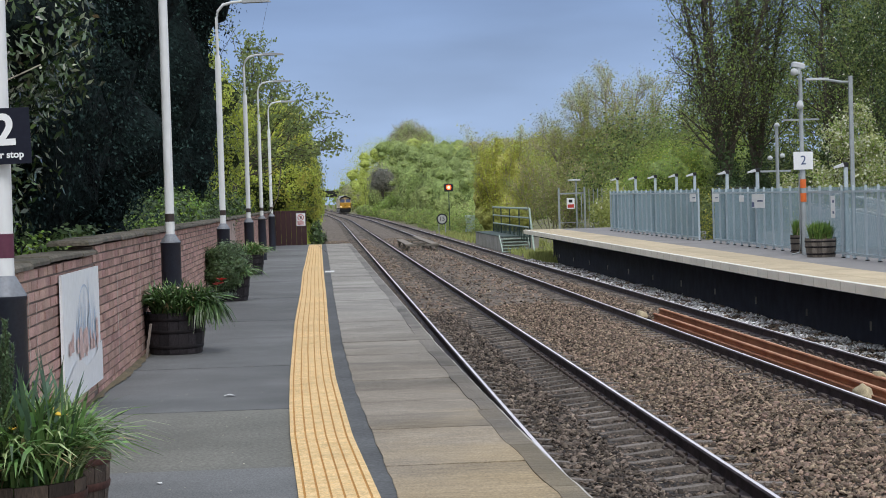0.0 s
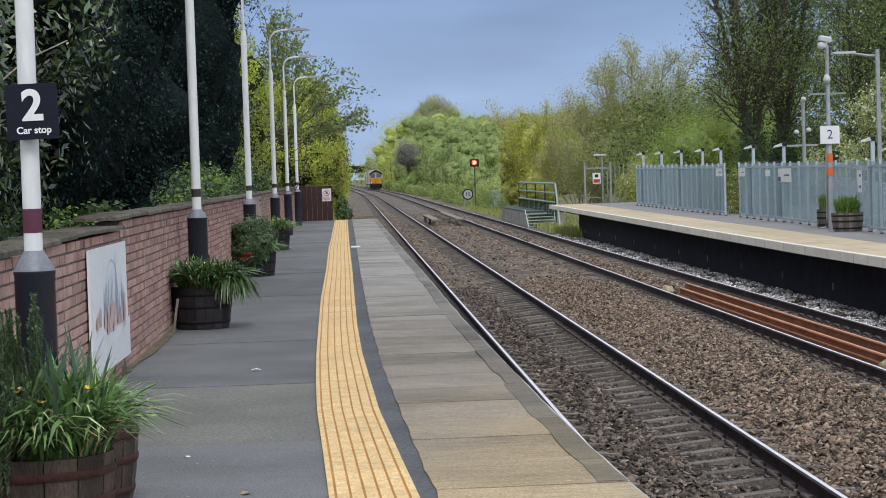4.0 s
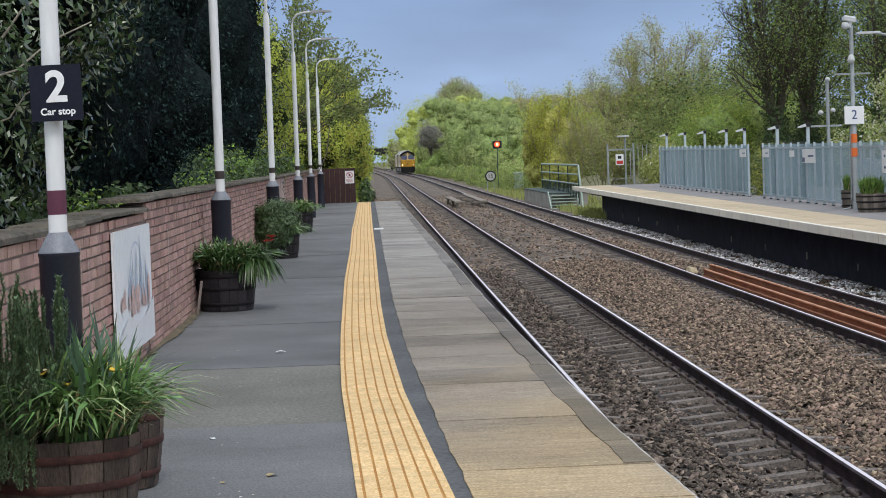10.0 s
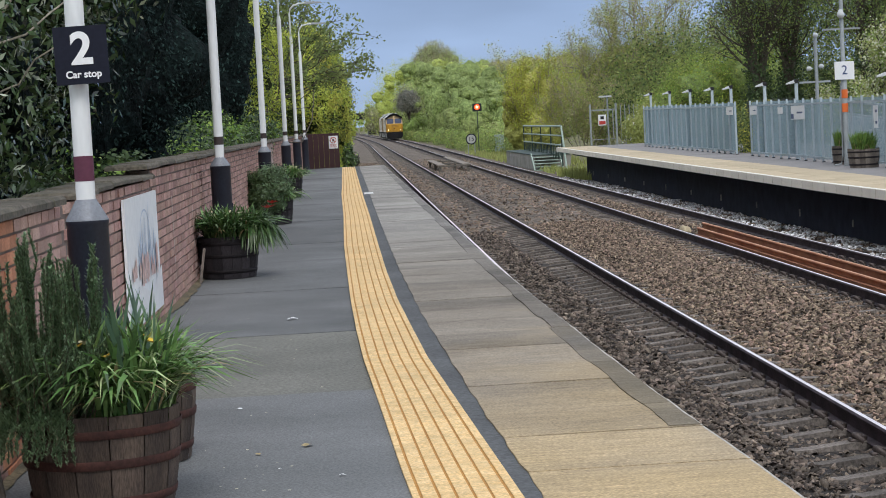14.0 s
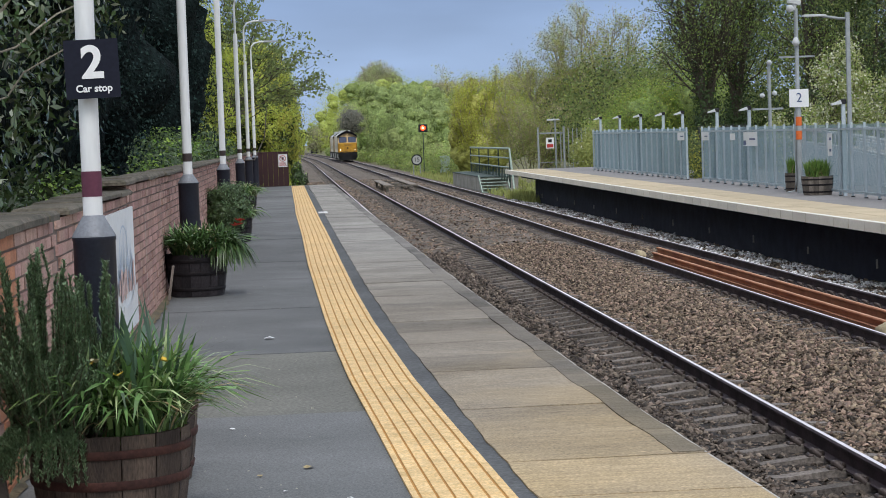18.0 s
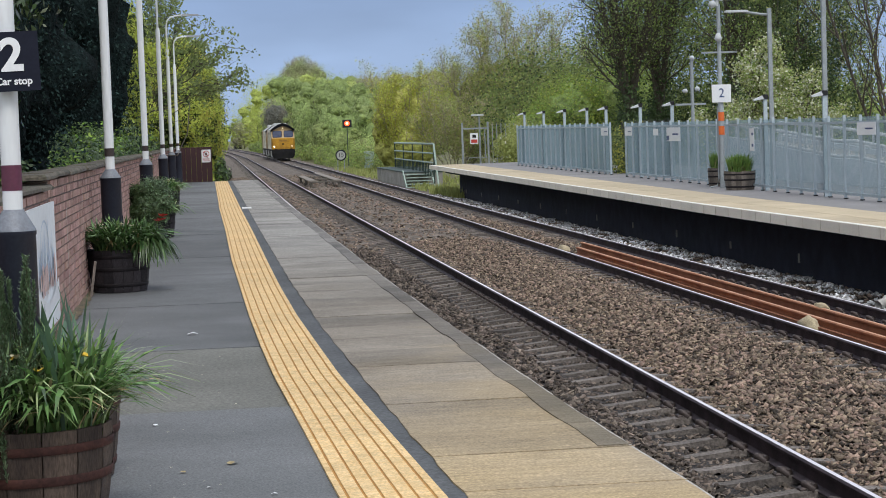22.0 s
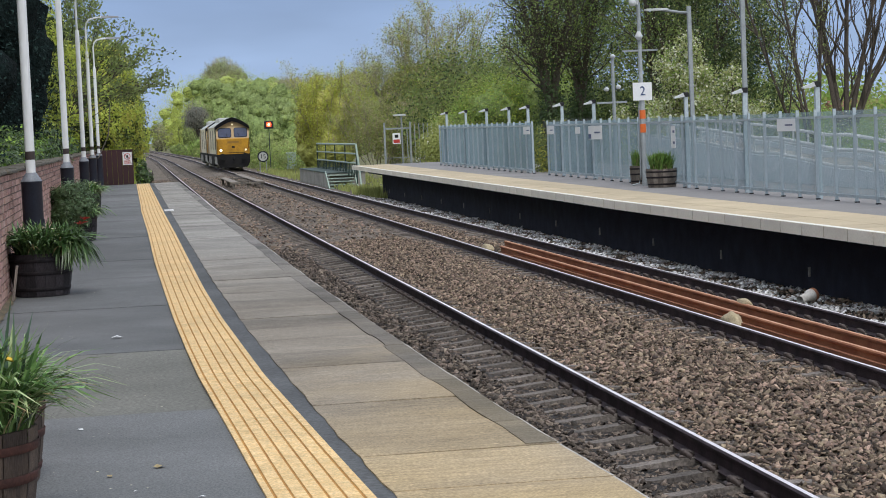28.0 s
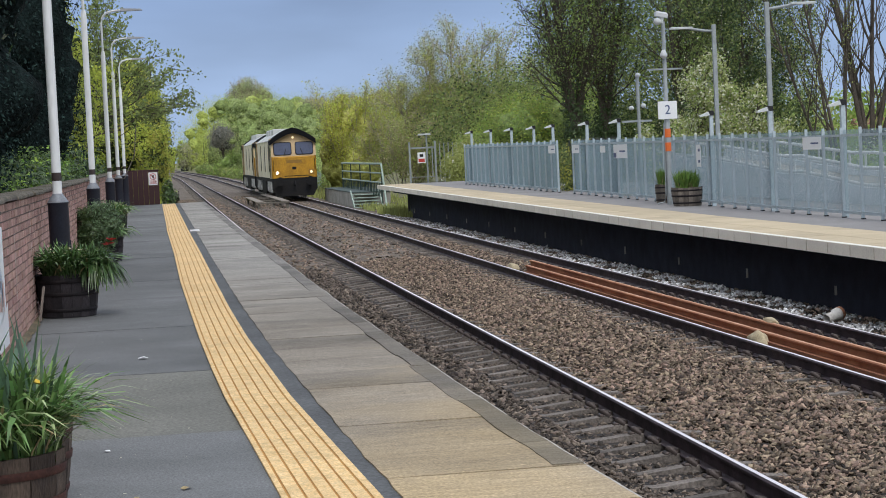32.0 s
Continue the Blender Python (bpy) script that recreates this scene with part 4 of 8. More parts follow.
# Coping stones.
for y0, y1, z, thick in ((5.4, 11.35, 1.175, 0.05), (11.9, 16.6, 1.19, 0.042), (16.05, 77, 1.27, 0.042)):
    yy = y0
    while yy < y1 - 0.1:
        ln = min(0.62 + 0.5 * rng.random(), y1 - yy)
        yc = yy + ln / 2
        mb = MB()
        d, t = 0.16, thick
        mb.box(-d - 0.02, d, -ln / 2 + 0.006, ln / 2 - 0.006, 0, t, ch=0.018)
        ob = part("coping_stone", mb, COPING, wall)
        ob.location = (wall_x(yc) - 0.11 + 0.006 * rng.standard_normal(), yc, z + 0.004 * rng.standard_normal())
        ob.rotation_euler = (0, 0, 0.008 * rng.standard_normal())
        yy += ln
# Weedy dirt along the foot of the wall.
mb = MB()
dy = np.arange(9.0, 52.0, 0.15)
dw = [0.02 + 0.05 * abs(noise.noise(Vector((y * 1.3, 0, 2)))) + 0.06 * abs(noise.noise(Vector((y * 4.0, 3, 2)))) + (0.07 * abs(noise.noise(Vector((y * 2.5, 1, 5)))) + 0.04 * math.sin((y - 17) / 4.5 * math.pi) if 17 < y < 21.5 else 0) for y in dy]
for i in range(len(dy) - 1):
    a, b = dy[i], dy[i + 1]
    mb.face([(wall_x(a), a, 0.016), (wall_x(a) + dw[i], a, 0.002), (wall_x(b) + dw[i + 1], b, 0.002), (wall_x(b), b, 0.016)])
tagged(part("dirt_edge", mb, M("moss_dirt", (0.17, 0.135, 0.08), (0.09, 0.08, 0.055), rough=0.95, scale=3, fine=40, var=0.4, bump=0.8)), "dirt and moss gathered along the wall foot", "dirt", kind="stuff")

# Maroon end panel with a prohibition sign.
endp = thing("end_panel", (0, 76.2, 0), "dark maroon painted timber end panel across the platform", "panel")
for k in range(7):
    mb = MB()
    mb.box(0.004, 0.19, -0.03, 0.03, 0.0, 1.27, ch=0.006)
    part("board", mb, PANEL_RED, endp).location = (-8.32 + 0.194 * k, 0, 0.0)
mb = MB()
mb.box(-8.33, -6.94, -0.04, 0.04, 1.27, 1.31, ch=0.008)
part("top_rail", mb, PANEL_RED, endp)
for x in (-8.25, -7.0):
    mb = MB()
    mb.box(x - 0.04, x + 0.04, 0.03, 0.11, 0.0, 1.26)
    part("post", mb, PANEL_RED, endp)
nos = thing("warning_sign", (-7.17, 76.15, 0.97), "white sign with a red prohibition ring fixed to the maroon panel", "sign")
mb = MB()
mb.box(-0.17, 0.17, -0.006, 0.006, -0.24, 0.24)
nos_plate = part("plate", mb, SIGN_WHITE, nos)
mb = MB()
ring = [(0.12 * math.cos(a), 0.12 * math.sin(a)) for a in np.linspace(0, 2 * math.pi, 25)]
for (a, b), (c, d) in zip(ring[:-1], ring[1:]):
    mb.face([(a, -0.008, b + 0.08), (c, -0.008, d + 0.08), (c * 0.8, -0.008, d * 0.8 + 0.08), (a * 0.8, -0.008, b * 0.8 + 0.08)])
mb.face([(-0.09, -0.0085, 0.155), (-0.07, -0.0085, 0.17), (0.09, -0.0085, 0.005), (0.07, -0.0085, -0.01)])
part("ring", mb, SIGN_RED, nos_plate)
mb = MB()
mb.box(-0.035, 0.035, -0.0085, -0.007, 0.03, 0.13)
part("pictogram", mb, BLACKISH, nos_plate)
for k in range(4):
    mb = MB()
    mb.box(-0.13, 0.13 - 0.03 * (k % 2), -0.0085, -0.007, -0.19 + 0.035 * k, -0.175 + 0.035 * k)
    part("text_bar", mb, SIGN_RED, nos_plate)


# ---- lamp posts ----
def lamp_post(y, first=False, arm=True):
    x = -7.70 if first else post_x(y)
    k_ = 0.835 if first else 1.0
    p = thing("lamp_post", (x, y, 0.022 if first else 0.0), "white lamp post on a dark base with a maroon band" if first else "white lamp post on a dark cylindrical base", "lamp post", "platform lamp posts")
    b_ = 1.125 if first else 1.145
    mb = MB()
    mb.lathe([(r_ * k_, z_) for r_, z_ in [(0.112, -0.025), (0.112, b_), (0.116, b_ + 0.005), (0.116, b_ + 0.02)]], 24)
    part("base", mb, POST_DARK, p)
    mb = MB()
    mb.lathe([(r_ * k_, z_) for r_, z_ in [(0.116, b_ + 0.021), (0.112, b_ + 0.03), (0.058, b_ + 0.11), (0.052, b_ + 0.115)]], 24)
    part("collar", mb, POST_CAP, p)
    mb = MB()
    mb.box(0.108, 0.118, -0.03, 0.03, 0.15, 0.75, ch=0.003)
    part("access_door", mb, POST_DARK, p)
    b0, b1, br = (1.322, 1.434, MAROON) if first else (1.40, 1.49, DARKBAND)
    mb = MB()
    mb.lathe([(r_ * k_, z_) for r_, z_ in [(0.052, b_ + 0.11), (0.052, b0)]], 20)
    part("lower_column", mb, POST_WHITE, p)
    mb = MB()
    mb.lathe([(r_ * k_, z_) for r_, z_ in [(0.0535, b0), (0.0535, b1)]], 20)
    part("band", mb, br, p)
    mb = MB()
    mb.lathe([(r_ * k_, z_) for r_, z_ in [(0.052, b1), (0.051, 4.05), (0.047, 4.10), (0.036, 4.16)]], 20)
    part("column", mb, POST_WHITE, p)
    mb = MB()
    arc = [(0, 0, 4.15), (0, 0, 4.80), (0.03, 0, 4.93), (0.12, 0, 5.03), (0.28, 0, 5.07), (0.5, 0, 5.08)]
    mb.tube(arc, 0.026, n=8)
    arm_ = part("arm", mb, POST_WHITE, p)
    mb = MB()
    mb.mesh([(0.45, -0.09, 5.05), (0.95, -0.06, 5.06), (0.95, 0.06, 5.06), (0.45, 0.09, 5.05), (0.45, -0.06, 5.12), (0.9, -0.04, 5.10), (0.9, 0.04, 5.10), (0.45, 0.06, 5.12)],
            [(3, 2, 1, 0), (0, 1, 5, 4), (1, 2, 6, 5), (2, 3, 7, 6), (3, 0, 4, 7), (4, 5, 6, 7)])
    part("lantern", mb, LANTERN, arm_)
    return p


POSTS = [9.19, 22.45, 34.6, 46.9, 57.2, 68.6]
for i, y in enumerate(POSTS):
    lamp_post(y, first=(i == 0))

# Car stop sign on the first post.
car = thing("car_stop_sign", (-7.668, 9.10, 1.902), "black square car stop sign with white numeral strapped to the post", "sign")
mb = MB()
mb.box(-0.117, 0.117, -0.005, 0.005, -0.128, 0.128)
car_plate = part("plate", mb, SIGN_DARK, car)
mt = Matrix.Rotation(radians(90), 4, "X")
text_mesh("2", 0.195, SIGN_WHITE, car_plate, "numeral", Matrix.Translation((0.002, -0.0075, 0.022)) @ mt, "white numeral 2", 0.0058)
text_mesh("Car stop", 0.044, SIGN_WHITE, car_plate, "lettering", Matrix.Translation((0.004, -0.0075, -0.086)) @ mt, "white lettering Car stop", 0.0012)
mb = MB()
mb.box(-0.06, 0.06, 0.005, 0.03, 0.06, 0.085)
part("bracket", mb, GALV, car)
mb = MB()
mb.box(-0.06, 0.06, 0.005, 0.03, -0.085, -0.06)
part("bracket", mb, GALV, car)
car.rotation_euler = (0, radians(-1.5), radians(6))

# Poster leaning flat on the wall: pale sky, blue towers, pinkish roofs.
P_SKY = M("poster_pale", (0.86, 0.90, 0.94), (0.91, 0.93, 0.95), rough=0.35, scale=1.2, fine=12, var=0.05, bump=0.0)
P_BLUE = M("poster_blue", (0.52, 0.63, 0.79), (0.64, 0.74, 0.86), rough=0.35, scale=5, fine=30, var=0.2, bump=0.0)
P_PINK = M("poster_pink", (0.62, 0.40, 0.37), (0.74, 0.58, 0.56), rough=0.35, scale=9, fine=30, var=0.25, bump=0.0)
P_WHITE = M("poster_white", (0.86, 0.87, 0.89), rough=0.35, scale=2, fine=20, var=0.05, bump=0.0)
poster = thing("poster_board", (wall_x(15.5) + 0.03, 15.5, 0.14), "white poster board with a faint townscape on the brick wall", "poster")
mb = MB()
mb.box(-0.012, 0.008, -1.16, 1.16, 0, 0.95)
board = part("board", mb, P_SKY, poster)
prng = np.random.default_rng(3)
mb = MB()
for k in range(24):
    yc = -0.55 + 1.5 * prng.random()
    w, h = 0.015 + 0.035 * prng.random(), 0.15 + 0.5 * prng.random() * (1 - abs(yc - 0.25))
    z0 = 0.36
    mb = MB()
    mb.face([(0.0095 + 0.0002 * k, yc - w, z0), (0.0095 + 0.0002 * k, yc + w, z0), (0.0095 + 0.0002 * k, yc + w * 0.4, z0 + h * 0.8), (0.0095 + 0.0002 * k, yc, z0 + h), (0.0095 + 0.0002 * k, yc - w * 0.4, z0 + h * 0.8)])
    part("tower_shape", mb, P_BLUE, board)
for k in range(28):
    a, b = math.pi * k / 14, math.pi * (k + 1) / 14
    mb = MB()
    mb.face([(0.0092, 0.12 + q * math.cos(t), 0.64 + 0.55 * q * math.sin(t)) for q, t in ((0.36, a), (0.36, b), (0.33, b), (0.33, a))])
    part("wheel_segment", mb, P_BLUE, board)
for k in range(20):
    yc = -0.9 + 1.85 * prng.random()
    w, h, z0 = 0.03 + 0.05 * prng.random(), 0.06 + 0.12 * prng.random(), 0.26 + 0.12 * prng.random()
    mb = MB()
    mb.face([(0.0155 + 0.0003 * k, yc - w, z0), (0.0155 + 0.0003 * k, yc + w, z0), (0.0155 + 0.0003 * k, yc + w, z0 + h), (0.0155 + 0.0003 * k, yc, z0 + h * 1.3), (0.0155 + 0.0003 * k, yc - w, z0 + h)])
    part("roof_shape", mb, P_PINK, board)
mb = MB()
mb.face([(0.0225, -1.15, 0.01), (0.0225, 1.15, 0.01), (0.0225, 1.15, 0.34), (0.0225, 0.6, 0.24), (0.0225, 0.1, 0.20), (0.0225, -0.5, 0.3), (0.0225, -1.15, 0.16)])
part("foreground", mb, P_WHITE, board)

# ---- far platform ----
farp = thing("platform_far", (0, 0, 0), "far station platform with pale coping and tan tactile band", "platform", kind="structure")


def fstrip(xa, xb, y0, y1, z0, z1, n=8):
    mb = MB()
    ys = np.linspace(y0, y1, n)
    for a, b in zip(ys[:-1], ys[1:]):
        za, zb = far_z(a), far_z(b)
        p = [(xa, a, za), (xb, a, za), (xb, b, zb), (xa, b, zb)]
        mb.face([(x, y, z + z1) for x, y, z in p])
        mb.face([(x, y, z + z0) for x, y, z in p][::-1])
        mb.face([(xb, a, za + z0), (xb, b, zb + z0), (xb, b, zb + z1), (xb, a, za + z1)])
        mb.face([(xa, b, zb + z0), (xa, a, za + z0), (xa, a, za + z1), (xa, b, zb + z1)])
    for y, s in ((y0, 1), (y1, -1)):
        z = far_z(y)
        q = [(xa, y, z + z0), (xb, y, z + z0), (xb, y, z + z1), (xa, y, z + z1)]
        mb.face(q[::s])
    return mb


FE = 2.30
for k in range(12):
    y0 = -12 + k * 8.2
    part("asphalt_bay", fstrip(3.85, 9.5, y0, min(y0 + 8.19, 86), -0.4, 0.0), FP_ASPHALT, farp)
    part("tactile_bay", fstrip(3.02, 3.85, y0, min(y0 + 8.19, 86), -0.25, 0.004), FP_TACTILE, farp)
part("white_line", fstrip(FE + 0.012, FE + 0.12, -12, 86, -0.004, 0.007, 40), FP_LINE, farp)
y = -11.5
while y < 85.5:
    y1 = min(y + 0.92, 86)
    mb = fstrip(FE, 3.02, y + 0.008, y1 - 0.008, -0.16, 0.001 + 0.002 * rng.random(), 2)
    mb.m[3] = 1
    part("coping_slab", mb, [FP_TACTILE, FP_COPING], farp)
    y = y1
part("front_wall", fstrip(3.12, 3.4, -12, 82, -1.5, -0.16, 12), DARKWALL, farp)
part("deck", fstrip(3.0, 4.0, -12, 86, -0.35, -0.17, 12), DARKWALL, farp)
# White drain outlets on the dark wall.
mb = MB()
for k in range(14):
    y0 = 20 + k * 4.6
    mb.box(3.09, 3.13, y0 - 0.015, y0 + 0.015, -0.92, -0.78 + 0.02 * (k % 2))
part("weep_pipe", mb, CONCRETE, farp)

# ---- fence on the far platform ----
FX = 5.15


def fence(y0, y1, label, spacing=0.98):
    f = thing("mesh_fence", (FX, 0, 0), label, "fence", "far platform fences")
    n = int(round((y1 - y0) / spacing))
    st = (y1 - y0) / n
    for k in range(n + 1):
        y = y0 + k * st
        mb = MB()
        mb.box(-0.05, 0.0, -0.022, 0.022, 0.0, 1.60, ch=0.004)
        post = part("post", mb, GALV, f)
        post.location = (0, y, far_z(y))
        mb = MB()
        mb.box(-0.055, 0.02, -0.03, 0.03, 0.0, 0.022)
        part("foot_plate", mb, BLACKISH, post)
    for zz in (0.11, 1.46):
        ys = [y0 + k * st for k in range(n + 1)]
        vs = [(x, y, far_z(y) + zz + dz) for y in ys for x, dz in ((-0.035, -0.022), (0, -0.022), (0, 0.022), (-0.035, 0.022))]
        mb = MB()
        mb.mesh(vs, [(4 * k + j, 4 * k + (j + 1) % 4, 4 * k + 4 + (j + 1) % 4, 4 * k + 4 + j) for k in range(n) for j in range(4)] + [(3, 2, 1, 0), (4 * n, 4 * n + 1, 4 * n + 2, 4 * n + 3)])
        part("rail", mb, GALV, f)
    mb = MB()
    m = int((y1 - y0) / 0.031)
    for k in range(m):
        y = y0 + (k + 0.5) * 0.031
        z = far_z(y)
        mb.box(0.012, 0.017, y - 0.0019, y + 0.0019, z + 0.07, z + 1.56)
    part("mesh_infill", mb, MESH_GREY, f)["kind"] = "stuff"
    return f


fence(14.0, 57.9, "grey steel mesh fence with flat posts along the far platform")
fence(60.2, 79.0, "grey steel mesh fence with flat posts at the platform end")
# Dark palisade behind the gap.
pal = thing("palisade_fence", (6.1, 0, 0.0), "dark steel palisade fence behind the gap", "fence")
for k in range(40):
    y = 56.5 + k * 0.17
    mb = MB()
    mb.mesh([(-0.01, y - 0.03, 0.1), (0.01, y - 0.03, 0.1), (0.01, y + 0.03, 0.1), (-0.01, y + 0.03, 0.1), (-0.01, y - 0.03, 1.6), (0.01, y - 0.03, 1.6), (0.01, y + 0.03, 1.6), (-0.01, y + 0.03, 1.6), (0, y, 1.72)],
            [(0, 1, 5, 4), (1, 2, 6, 5), (2, 3, 7, 6), (3, 0, 4, 7), (4, 5, 8), (5, 6, 8), (6, 7, 8), (7, 4, 8)])
    part("pale", mb, BLACKISH, pal)
for z in (0.4, 1.3):
    mb = MB()
    mb.box(0.012, 0.05, 56.4, 63.3, z, z + 0.05)
    part("rail", mb, BLACKISH, pal)


def fence_light(y, h=1.0, big=1.0):
    f = thing("fence_light", (FX + 0.06, y, far_z(y)), "small white angled floodlight on a grey steel post by the fence", "light", "fence lights")
    mb = MB()
    mb.box(-0.04, 0.04, -0.04, 0.04, 0.0, 2.02 * h, ch=0.004)
    part("post", mb, GALV, f)
    mb = MB()
    m = Matrix.Translation((-0.05, 0, 2.02 * h + 0.03)) @ Matrix.Rotation(radians(-16), 4, "Y")
    mb.mesh([m @ Vector(v) for v in [(-0.22, -0.06, -0.015), (0.0, -0.065, -0.045), (0.0, 0.065, -0.045), (-0.22, 0.06, -0.015), (-0.22, -0.05, 0.02), (0.0, -0.055, 0.035), (0.0, 0.055, 0.035), (-0.22, 0.05, 0.02)]],
            [(3, 2, 1, 0), (0, 1, 5, 4), (1, 2, 6, 5), (2, 3, 7, 6), (3, 0, 4, 7), (4, 5, 6, 7)])
    part("housing", mb, HOUSING, f)
    mb = MB()
    mb.box(-0.055, 0.055, -0.06, 0.06, 2.02 * h - 0.02, 2.02 * h + 0.085, ch=0.01)
    part("knuckle", mb, BLACKISH, f)
    return f


LIGHTS = [77.6, 73.0, 68.6, 64.4, 61.2, 56.2, 52.2, 43.2, 38.9, 34.6, 30.2]
for y in LIGHTS:
    fence_light(y)
# Signs on the fence.


def fence_sign(y, z, w, h, label, bars=0, dark=False):
    s = thing("fence_sign", (FX - 0.062, y, far_z(y) + z), label, "sign", "fence signs")
    mb = MB()
    mb.box(-0.006, 0.003, -w / 2, w / 2, -h / 2, h / 2)
    plate = part("plate", mb, SIGN_WHITE, s)
    if bars:
        for k in range(bars):
            mb = MB()
            zz = h * (0.25 - 0.5 * k / max(1, bars - 1) if bars > 1 else 0)
            mb.box(-0.009, -0.006, -w * 0.36, w * 0.05, zz - h * 0.06, zz + h * 0.06)
            part("text_bar", mb, SIGN_BLUE, plate)
    if dark:
        mb = MB()
        mb.box(-0.009, -0.006, w * 0.30, w * 0.49, -h * 0.45, -h * 0.1)
        part("logo", mb, SIGN_BLUE, plate)


fence_sign(60.9, 1.32, 1.05, 0.24, "small white notice plate on the fence", 1)
fence_sign(57.3, 1.32, 0.95, 0.24, "small white notice plate on the fence", 1)
fence_sign(53.7, 1.30, 0.6, 0.18, "small white notice plate on the fence")
fence_sign(51.6, 1.24, 1.55, 0.36, "white station notice with dark lettering on the fence", 1, True)
fence_sign(43.9, 1.12, 0.35, 0.5, "narrow white notice on the fence", 2)
fence_sign(36.0, 1.34, 1.05, 0.23, "white notice plate with dark lettering on the fence", 1)

# Post with the platform number, camera and speaker.
pp = thing("platform_number_post", (4.83, 45.6, far_z(45.6)), "grey steel post with cameras and orange reflective bands", "post")
mb = MB()
mb.lathe([(0.068, 0.0), (0.068, 2.0), (0.05, 2.03), (0.046, 4.25)], 12)
part("column", mb, COLUMN_GREY, pp)
for z in (1.34, 1.66):
    mb = MB()
    mb.lathe([(0.079, z - 0.10), (0.079, z + 0.10)], 12)
    part("orange_band", mb, ORANGE, pp)
mb = MB()
mb.tube([(-0.08, -0.02, 1.9), (-0.09, -0.02, 0.25), (-0.13, -0.02, 0.06), (-0.30, -0.02, 0.03)], 0.022, n=6)
part("conduit", mb, COLUMN_GREY, pp)
mb = MB()
mb.box(-0.42, 0.42, -0.02, 0.02, 3.12, 3.16)
part("cross_arm", mb, COLUMN_GREY, pp)
mb = MB()
mb.lathe([(0.02, 3.58), (0.05, 3.56), (0.085, 3.47), (0.09, 3.44), (0.06, 3.40), (0.02, 3.38)], 12, c=(-0.04, -0.1))
part("dome_camera", mb, HOUSING, pp)
# Two-lobed camera in a white housing on the post's head; no lamp.
mb = MB()
m = Matrix.Translation((-0.02, 0, 4.36)) @ Matrix.Rotation(radians(12), 4, "Y")
mb.box(-0.17, 0.12, -0.08, 0.08, -0.02, 0.10, ch=0.035, m=m)
mb.lathe([(0.055, -0.16), (0.055, 0.0)], 10, m=m)
mb.lathe([(0.03, -0.22), (0.085, -0.18), (0.085, -0.10), (0.03, -0.06)], 10, c=(-0.10, -0.05), m=m)
part("floodlight", mb, HOUSING, pp)
num = thing("platform_sign", (4.83, 45.5, far_z(45.6) + 2.19), "white square platform sign with dark numeral on the post", "sign")
mb = MB()
mb.box(-0.235, 0.235, -0.008, 0.008, -0.205, 0.205)
num_plate = part("plate", mb, SIGN_WHITE, num)
text_mesh("2", 0.30, SIGN_BLUE, num_plate, "numeral", Matrix.Translation((0.0, -0.0105, 0.0)) @ mt, "dark blue numeral 2")
num.rotation_euler = (0, 0, radians(8))
# Second, slimmer camera post behind.
cp = thing("camera_post", (5.55, 51.3, far_z(51)), "slim grey camera post with two white cameras", "camera post")
mb = MB()
mb.lathe([(0.05, 0), (0.045, 3.25)], 10)
part("column", mb, COLUMN_GREY, cp)
mb = MB()
mb.box(-0.45, 0.35, -0.03, 0.03, 1.98, 2.03)
part("cross_arm", mb, COLUMN_GREY, cp)
for z, dx in ((3.2, 0.0), (2.35, -0.2), (2.4, 0.12)):
    mb = MB()
    mb.lathe([(0.02, z + 0.06), (0.055, z + 0.04), (0.075, z - 0.01), (0.05, z - 0.04), (0.02, z - 0.05)], 10, c=(dx, -0.06))
    part("camera", mb, HOUSING, cp)


def tall_lamp(x, y, h, side=-1):
    t = thing("street_lamp", (x, y, 0), "grey steel lamp column with a flat lantern behind the fence", "street lamp", "far lamps")
    mb = MB()
    mb.box(-0.042, 0.042, -0.042, 0.042, -0.4, h, ch=0.005)
    part("column", mb, COLUMN_GREY, t)
    mb = MB()
    mb.tube([(0.2 * side, 0, h - 0.13), (0.62 * side, 0, h - 0.06)], 0.03, n=6)
    part("arm", mb, COLUMN_GREY, t)
    mb = MB()
    mb.box(min(0.5 * side, 1.0 * side), max(0.5 * side, 1.0 * side), -0.09, 0.09, h - 0.075, h - 0.03, ch=0.01)
    part("lantern", mb, HOUSING, t)
    mb = MB()
    mb.tube([(0, 0, h - 0.14), (0.22 * side, 0, h - 0.13)], 0.03, n=6)
    part("bracket", mb, COLUMN_GREY, t)


tall_lamp(5.55, 43.9, 4.05)
tall_lamp(5.45, 39.6, 4.22, side=1)

# ---- access ramp behind the fence ----
ramp = thing("access_ramp", (0, 0, 0), "pale concrete access ramp with white tubular handrails", "ramp")
RAMP_C = M("ramp_panel", (0.68, 0.71, 0.74), (0.60, 0.63, 0.66), rough=0.8, scale=1, fine=40, var=0.08, bump=0.1)
RY = [56, 50, 45.3, 43.9, 39.9, 38.6, 33, 30, 24]
RZ = [1.10, 0.88, 0.62, 0.62, 0.36, 0.36, 0.05, 0.05, -0.25]


def ramp_z(y):
    return float(np.interp(-y, [-v for v in RY], RZ))


